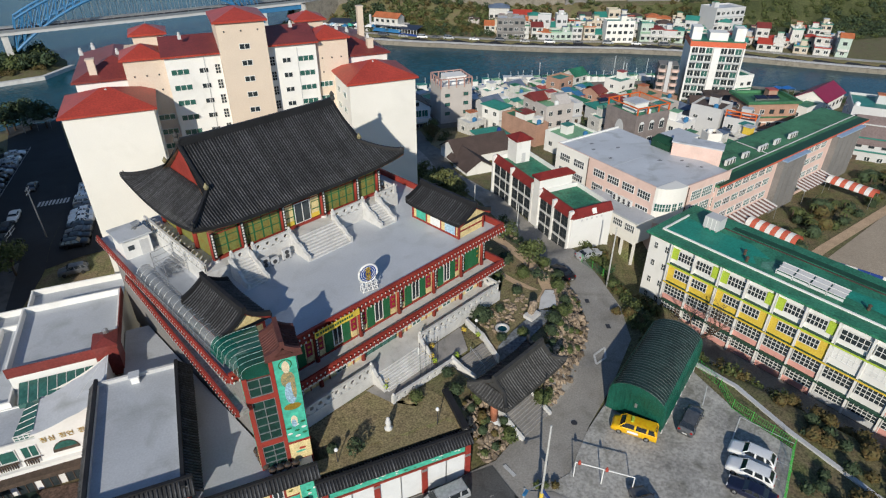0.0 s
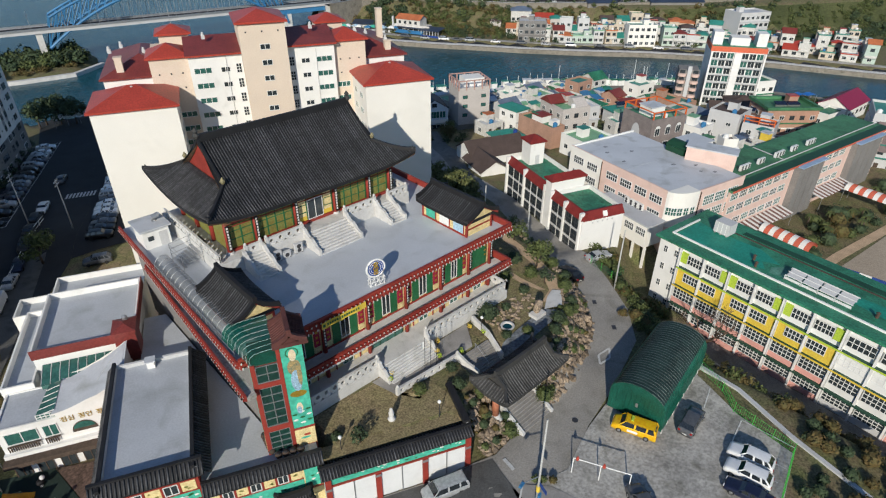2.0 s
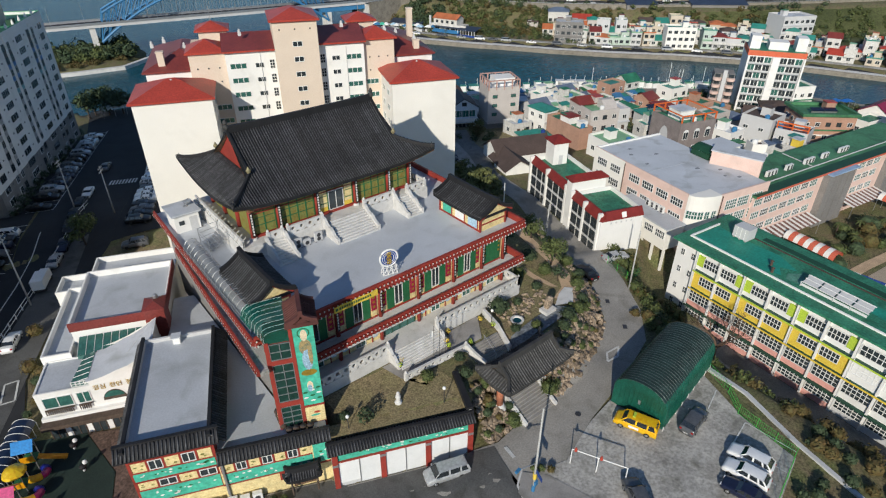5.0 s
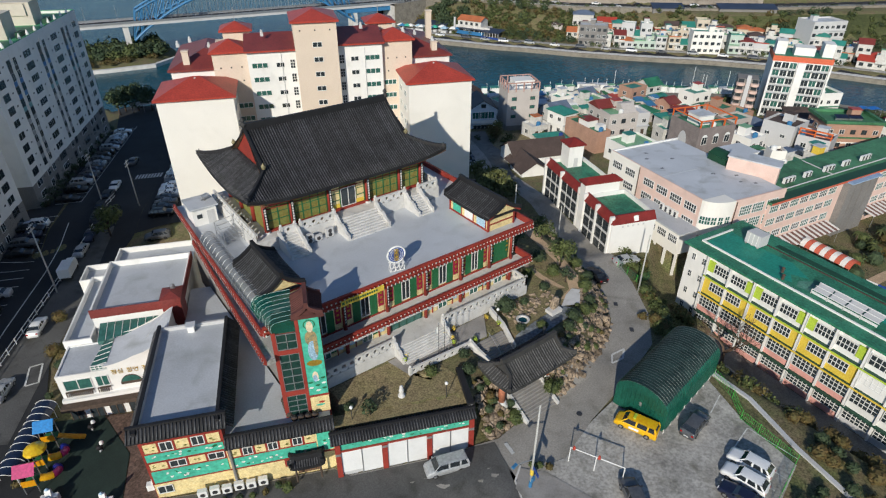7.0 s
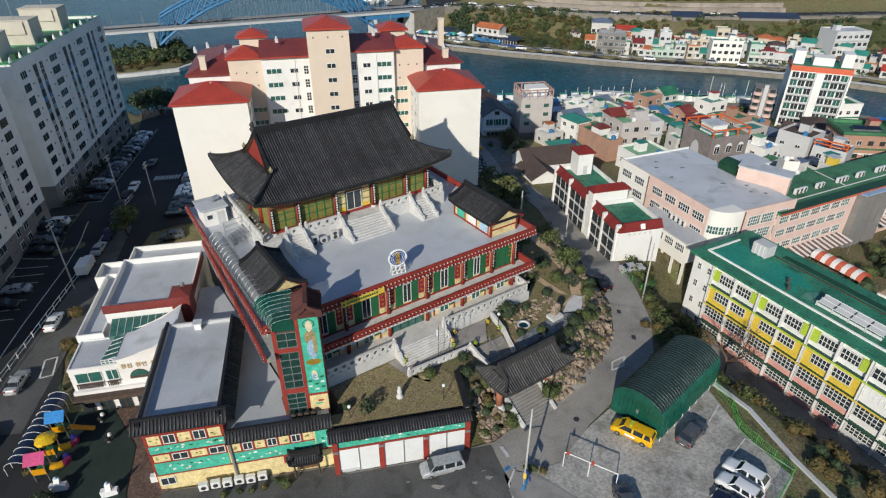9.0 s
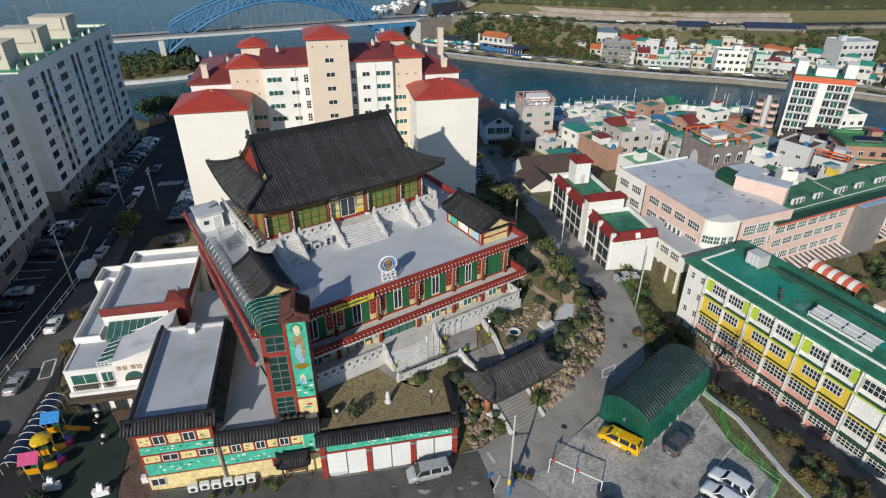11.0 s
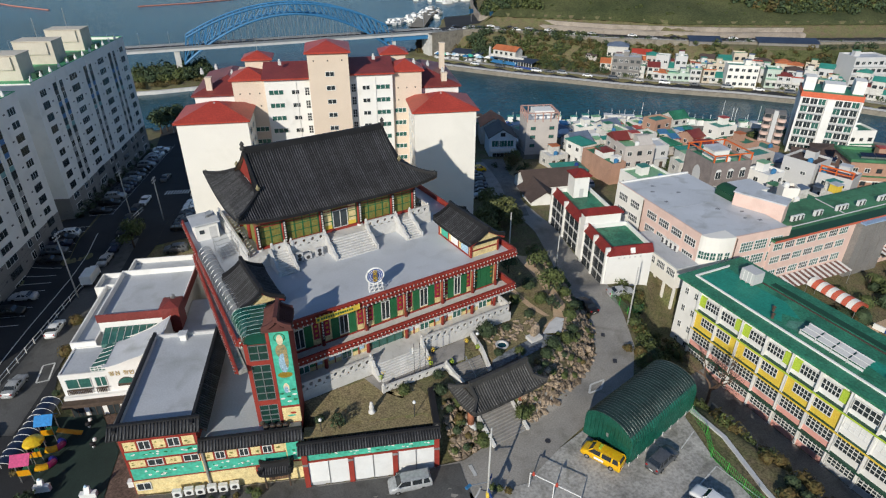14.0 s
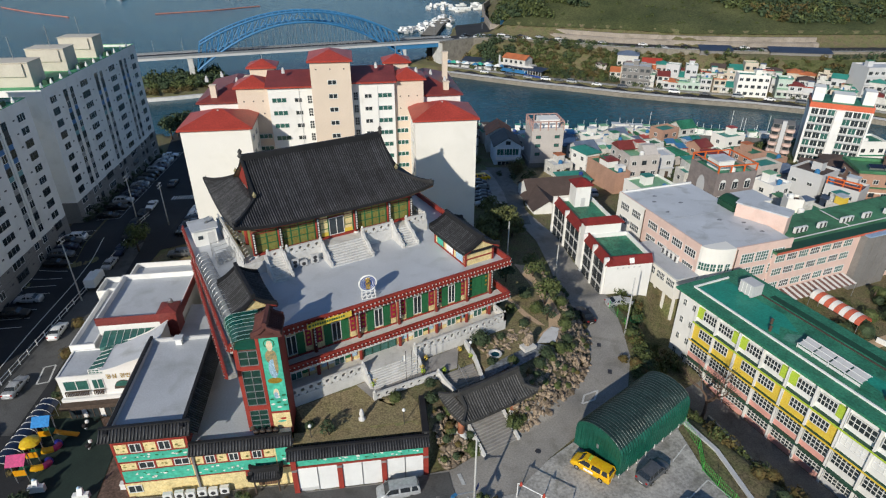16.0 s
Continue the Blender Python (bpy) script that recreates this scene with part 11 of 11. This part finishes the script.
woodland("quay_pines", shore_spots(120, 13, 48, 0.03, 0.75, 0.9, 2.4, 63), PINE, "dark evergreens between the far bank houses", 64)
woodland("quay_dry_trees", shore_spots(80, 14, 48, 0.03, 0.75, 0.8, 1.8, 65), AUTUMN, "dry brown trees between the far bank houses", 66)
hs = random.Random(71)
spots = []
while len(spots) < 150:
    x, y = hs.uniform(84, 210), hs.uniform(-8, 110)
    if not any(X - 1 < x < X + W + 1 and Y - 1 < y < Y + D + 1 for X, Y, W, D in SPECIAL) and 8 < line_y(SHORE, x) - y and not (90 < x < 156 and -14 < y < 14 or x < 96 and y < 58 or 98 < x < 118 and 20 < y < 46):
        spots.append((x, y, ground_z(x, y) + 0.3, hs.uniform(0.7, 1.7)))
woodland("town_trees", spots[:80], PINE, "small dark trees in the harbour yards", 72)
woodland("town_shrubs", spots[80:], LEAF, "green shrubs in the harbour yards", 73)
for k in range(26):
    x, y = along(shifted(hw, -6.0), 0.12 + 0.7 * k / 26)
    woodland("highway_tree", [(x, y, 5.4, r.uniform(1.0, 1.9))], PINE, "round tree beside the far highway", 500 + k)

# ---- island with pines, far side of the water ----
isl = Geo()
isl.lathe([(27, -12), (25, -8.2), (22, -7.6), (12, -5.4), (3, -4.6)], 0, 0, 20)
isl.moved(Matrix.LocRotScale((28, 262, 0), Euler((0, 0, 0.2)), (1.0, 0.9, 1)))
built("island", isl, EARTH, "low rocky island with trees under the bridge", "island", kind="structure", smooth=True)
rr = random.Random(90)
woodland("island_pines", [(28 + rr.uniform(-14, 19), 260 + rr.uniform(-12, 15), -5.6, rr.uniform(1.6, 3.6)) for _ in range(70)], PINE, "dark pines covering the island", 91)
woodland("island_trees", [(28 + rr.uniform(-14, 19), 259 + rr.uniform(-12, 15), -5.6, rr.uniform(1.4, 3.0)) for _ in range(60)], LEAF, "green broadleaf trees on the island", 93)
woodland("island_shrubs", [(28 + rr.uniform(-20, 19), 246 + rr.uniform(-4, 10), -6.8, rr.uniform(0.8, 1.8)) for _ in range(40)], AUTUMN, "dry shrubs on the island shore", 92)
strip("breakwater", [(8, 241), (20, 238), (38, 236), (52, 246)], 0, 2, -12, -7.6, GRANITE, "pale stone breakwater of the island")


# ---- blue arch bridge ----
def bridge():
    o = thing("arch_bridge", pose(40.5, 258.7, 8.0, 0, 0, -9.85), "long blue steel truss arch bridge over the channel", "bridge")
    L0, L1 = -260.0, 128.0
    W = 10.0
    LOW = pose(0, 0, -2.5)
    part("deck", Geo().box(L0, L1, 0, W, -1.2, 0), GREYWALL, o, m=LOW)
    part("carriageway", Geo().box(L0, L1, 1.0, W - 1.0, 0.002, 0.08), ASPHALT, o, m=LOW)
    for y in (0.0, W):
        part("parapet", Geo().box(L0, L1, y - 0.15, y + 0.15, 0.002, 0.9), STEEL, o, m=LOW)
    part("girder", Geo().box(96, L1, 0.5, W - 0.5, -3.4, -1.202), BLUE, o, "deep blue approach girder", m=LOW)
    S = 96.0
    def arc(x, rise, z0):
        t = (x / S) * 2 - 1
        return z0 + rise * (1 - t * t)
    n = 30
    for y in (0.6, W - 0.6):
        lo = [(x, y, arc(x, 17, -7.0)) for x in frange(-4, S + 4, n)]
        hi = [(x, y, arc(x, 12.2, 2.6)) for x in frange(-1, S + 1, n)]
        part("lower_chord", Geo().tube(lo, 0.55, 6), BLUE, o)
        part("upper_chord", Geo().tube(hi, 0.5, 6), BLUE, o)
        for i in range(n + 1):
            part("web", Geo().tube([lo[i], hi[i]], 0.26, 5), BLUE, o)
            if i < n:
                part("diagonal", Geo().tube([lo[i], hi[i + 1]] if i < n / 2 else [hi[i], lo[i + 1]], 0.22, 5), BLUE, o)
            if lo[i][2] > -1.5:
                part("hanger", Geo().tube([lo[i], (lo[i][0], y, -2.5)], 0.09, 4), STEEL, o)
    for i in range(0, n + 1, 1):
        x = lerp(-1, S + 1, i / n)
        z = arc(x, 12.2, 2.6)
        part("cross_brace", Geo().tube([(x, 0.6, z), (x, W - 0.6, z)], 0.25, 5), BLUE, o)
    for x in (-6.5, S + 4.5, -90, -170):
        part("pier", Geo().box(x - 1.2, x + 1.2, 0.8, 3.4, -22, -3.7), GRANITE, o, "pale concrete pier")
        part("pier", Geo().box(x - 1.2, x + 1.2, W - 3.4, W - 0.8, -22, -3.7), GRANITE, o)
        part("pier_cap", Geo().box(x - 3, x + 3, -1, W + 1, -22, -15.2), GRANITE, o)
    part("abutment", Geo().box(L1 - 8, L1 + 2, -0.6, W + 0.6, -14, -1.3), GRANITE, o, "pale concrete abutment", m=LOW)
    for k in range(30):
        x = L0 + 12 + k * 12.6
        part("lamp_post", Geo().tube([(x, 0.2, 1), (x, 0.2, 7), (x, 1.8, 7.6)], 0.09, 5), STEEL, o, m=LOW)


bridge()
FLOATS = mat("faded_float_orange", (0.55, 0.21, 0.15), 0.7, 0, 0.2, 0.5, 4, 0.0)
for y0, pts in ((0, [(-66, 690), (-61, 676), (-38, 622), (-12, 575)]), (1, [(55, 562), (104, 563), (152, 576)])):
    g = Geo().tube([(x, y, SEA + 0.2) for x, y in pts], 0.5, 6)
    built("float_line", g, FLOATS, "long pinkish orange float line on the sea", "float line", "float lines", m=pose(0, 0, 0))
r = random.Random(15)
def marina_boat(m, L):
    """A small white motor boat, seen from far off."""
    o = thing("motor_boat", m, "small white motor boat berthed in the far marina", "boat", "marina boats")
    part("hull", Geo().add([(-L / 2, -L * 0.15, -0.3), (-L / 2, L * 0.15, -0.3), (L * 0.2, L * 0.15, -0.3), (L / 2, 0, -0.2), (L * 0.2, -L * 0.15, -0.3),
                            (-L / 2, -L * 0.17, 1.3), (-L / 2, L * 0.17, 1.3), (L * 0.2, L * 0.17, 1.5), (L * 0.56, 0, 1.9), (L * 0.2, -L * 0.17, 1.5)],
                           [(0, 1, 6, 5), (1, 2, 7, 6), (2, 3, 8, 7), (3, 4, 9, 8), (4, 0, 5, 9), (5, 6, 7, 8, 9)]), WHITEP, o)
    part("cabin", Geo().extrude_x([(-L * 0.12, 1.3), (L * 0.12, 1.3), (L * 0.1, 2.9), (-L * 0.1, 2.9)], -L * 0.3, L * 0.12), WHITEP, o)
    part("windscreen", Geo().box(L * 0.122, L * 0.13, -L * 0.09, L * 0.09, 1.9, 2.7), GLASSD, o)


for k in range(36):
    u = r.random()
    marina_boat(pose(lerp(203, 268, u) + r.uniform(-4, 4), lerp(356, 402, u) + r.uniform(-14, 14), SEA, 0, 0, r.choice((35, 125, 215)) + r.uniform(-8, 8)), r.uniform(6.5, 11))
for k in range(20):
    marina_boat(pose(r.uniform(285, 345), r.uniform(425, 500), SEA, 0, 0, r.uniform(0, 180)), r.uniform(8, 14))
strip("marina_pontoon", [(196, 356), (262, 404)], 0, 3, -10, -8.3, GREYWALL, "pale floating pontoon of the far marina")
strip("marina_quay", [(205, 322), (236, 364), (262, 392)], 0, 10, -13, -6.5, QUAY, "concrete quay of the far marina")
for k in range(6):
    boat(pose(r.uniform(20, 220), r.uniform(640, 760), SEA, 0, 0, r.uniform(0, 180)), r.uniform(14, 24), ROOFS[4], "work boat anchored far out")

# ---- school garden and sand yard ----
sheet("school_sand", [((78, -22), (78, -70)), ((100, -20), (100, -70)), ((130, -24), (130, -70)), ((160, -28), (160, -70))], SAND, 0.08, "pale sand school yard", 4.0)
r = random.Random(17)
for k in range(64):
    x, y = r.uniform(86, 152), 0
    y = -4 - (x - 90) * 0.19 - r.uniform(1.5, 10)
    if x < 86 and y > -6:
        continue
    if k % 4 == 0:
        o = thing("palm_tree", on(x, y), "small palm in the school garden", "tree", "school palms")
        part("trunk", Geo().tube([(0, 0, -0.2), (0, 0, 2.6)], 0.16, 7), BARK, o)
        g = Geo()
        for j in range(16):
            a = 6.283 * j / 16 + r.uniform(-0.2, 0.2)
            e = r.uniform(1.0, 1.5)
            ts = [(math.cos(a) * e * t, math.sin(a) * e * t, 2.6 + 0.9 * t - 1.5 * t * t) for t in frange(0, 1, 4)]
            px, py = -math.sin(a) * 0.22, math.cos(a) * 0.22
            g.add([(p[0] + px * (1 - i / 5), p[1] + py * (1 - i / 5), p[2]) for i, p in enumerate(ts)] + [(p[0] - px * (1 - i / 5), p[1] - py * (1 - i / 5), p[2]) for i, p in enumerate(ts)], [(i, i + 1, 6 + i, 5 + i) for i in range(4)])
        part("fronds", g, LEAF, o)
    else:
        shrub(on(x, y), r.uniform(1.0, 2.1), (PINE, LEAF, PINE, AUTUMN)[r.randrange(4)], "rounded shrub in the school garden", 1200 + k, 220, 0.2, group="school garden")
sheet("brick_path", [((80, -14.5), (80, -16.5)), ((104, -17.5), (104, -19.5)), ((140, -24), (140, -26))], PATHSAND, 0.12, "red brick path along the school garden", 2.0)
b = thing("blue_barrier", pose(98.5, -17.4, -4.5, 0, 0, -87), "low blue and white barrier along the sand yard", "barrier")
for k in range(14):
    part("panel", Geo().box(k * 2.0, k * 2.0 + 1.94, -0.1, 0.1, 0, 1.0), BLUEP if k % 3 else WHITEP, b)

# ---- bushes on the bank beside the lane ----
rr = random.Random(140)
spots, dry = [], []
while len(spots) < 150:
    x, y = rr.uniform(48, 67), rr.uniform(-27, 14)
    if x > 53.6 + (y + 3.2) * 0.68 and y > -5 and x < 65.2 + y * 0.12 and (x < 64.5 or y > 2) or (y <= -5 and 50.2 + (y + 12) * 0.10 < x < 55.2 + (y + 12) * 0.06):
        (spots if rr.random() < 0.75 else dry).append((x, y, ground_z(x, y) + 0.15, rr.uniform(0.45, 1.15)))
for k in range(90):
    t = rr.random()
    x, y = along([(47.6, -8.6), (50.6, -5.4), (53.4, -2.6), (56.2, 1.0), (58.4, 4.6)], t)
    x, y = x + rr.uniform(-0.2, 3.4), y - rr.uniform(0.0, 2.6)
    spots.append((x, y, ground_z(x, y) + 0.2, rr.uniform(0.45, 1.0)))
woodland("bank_bushes", spots, LEAF, "dense green bushes on the bank beside the lane", 141)
woodland("bank_weeds", dry, AUTUMN, "dry yellowish weeds on the bank", 142)
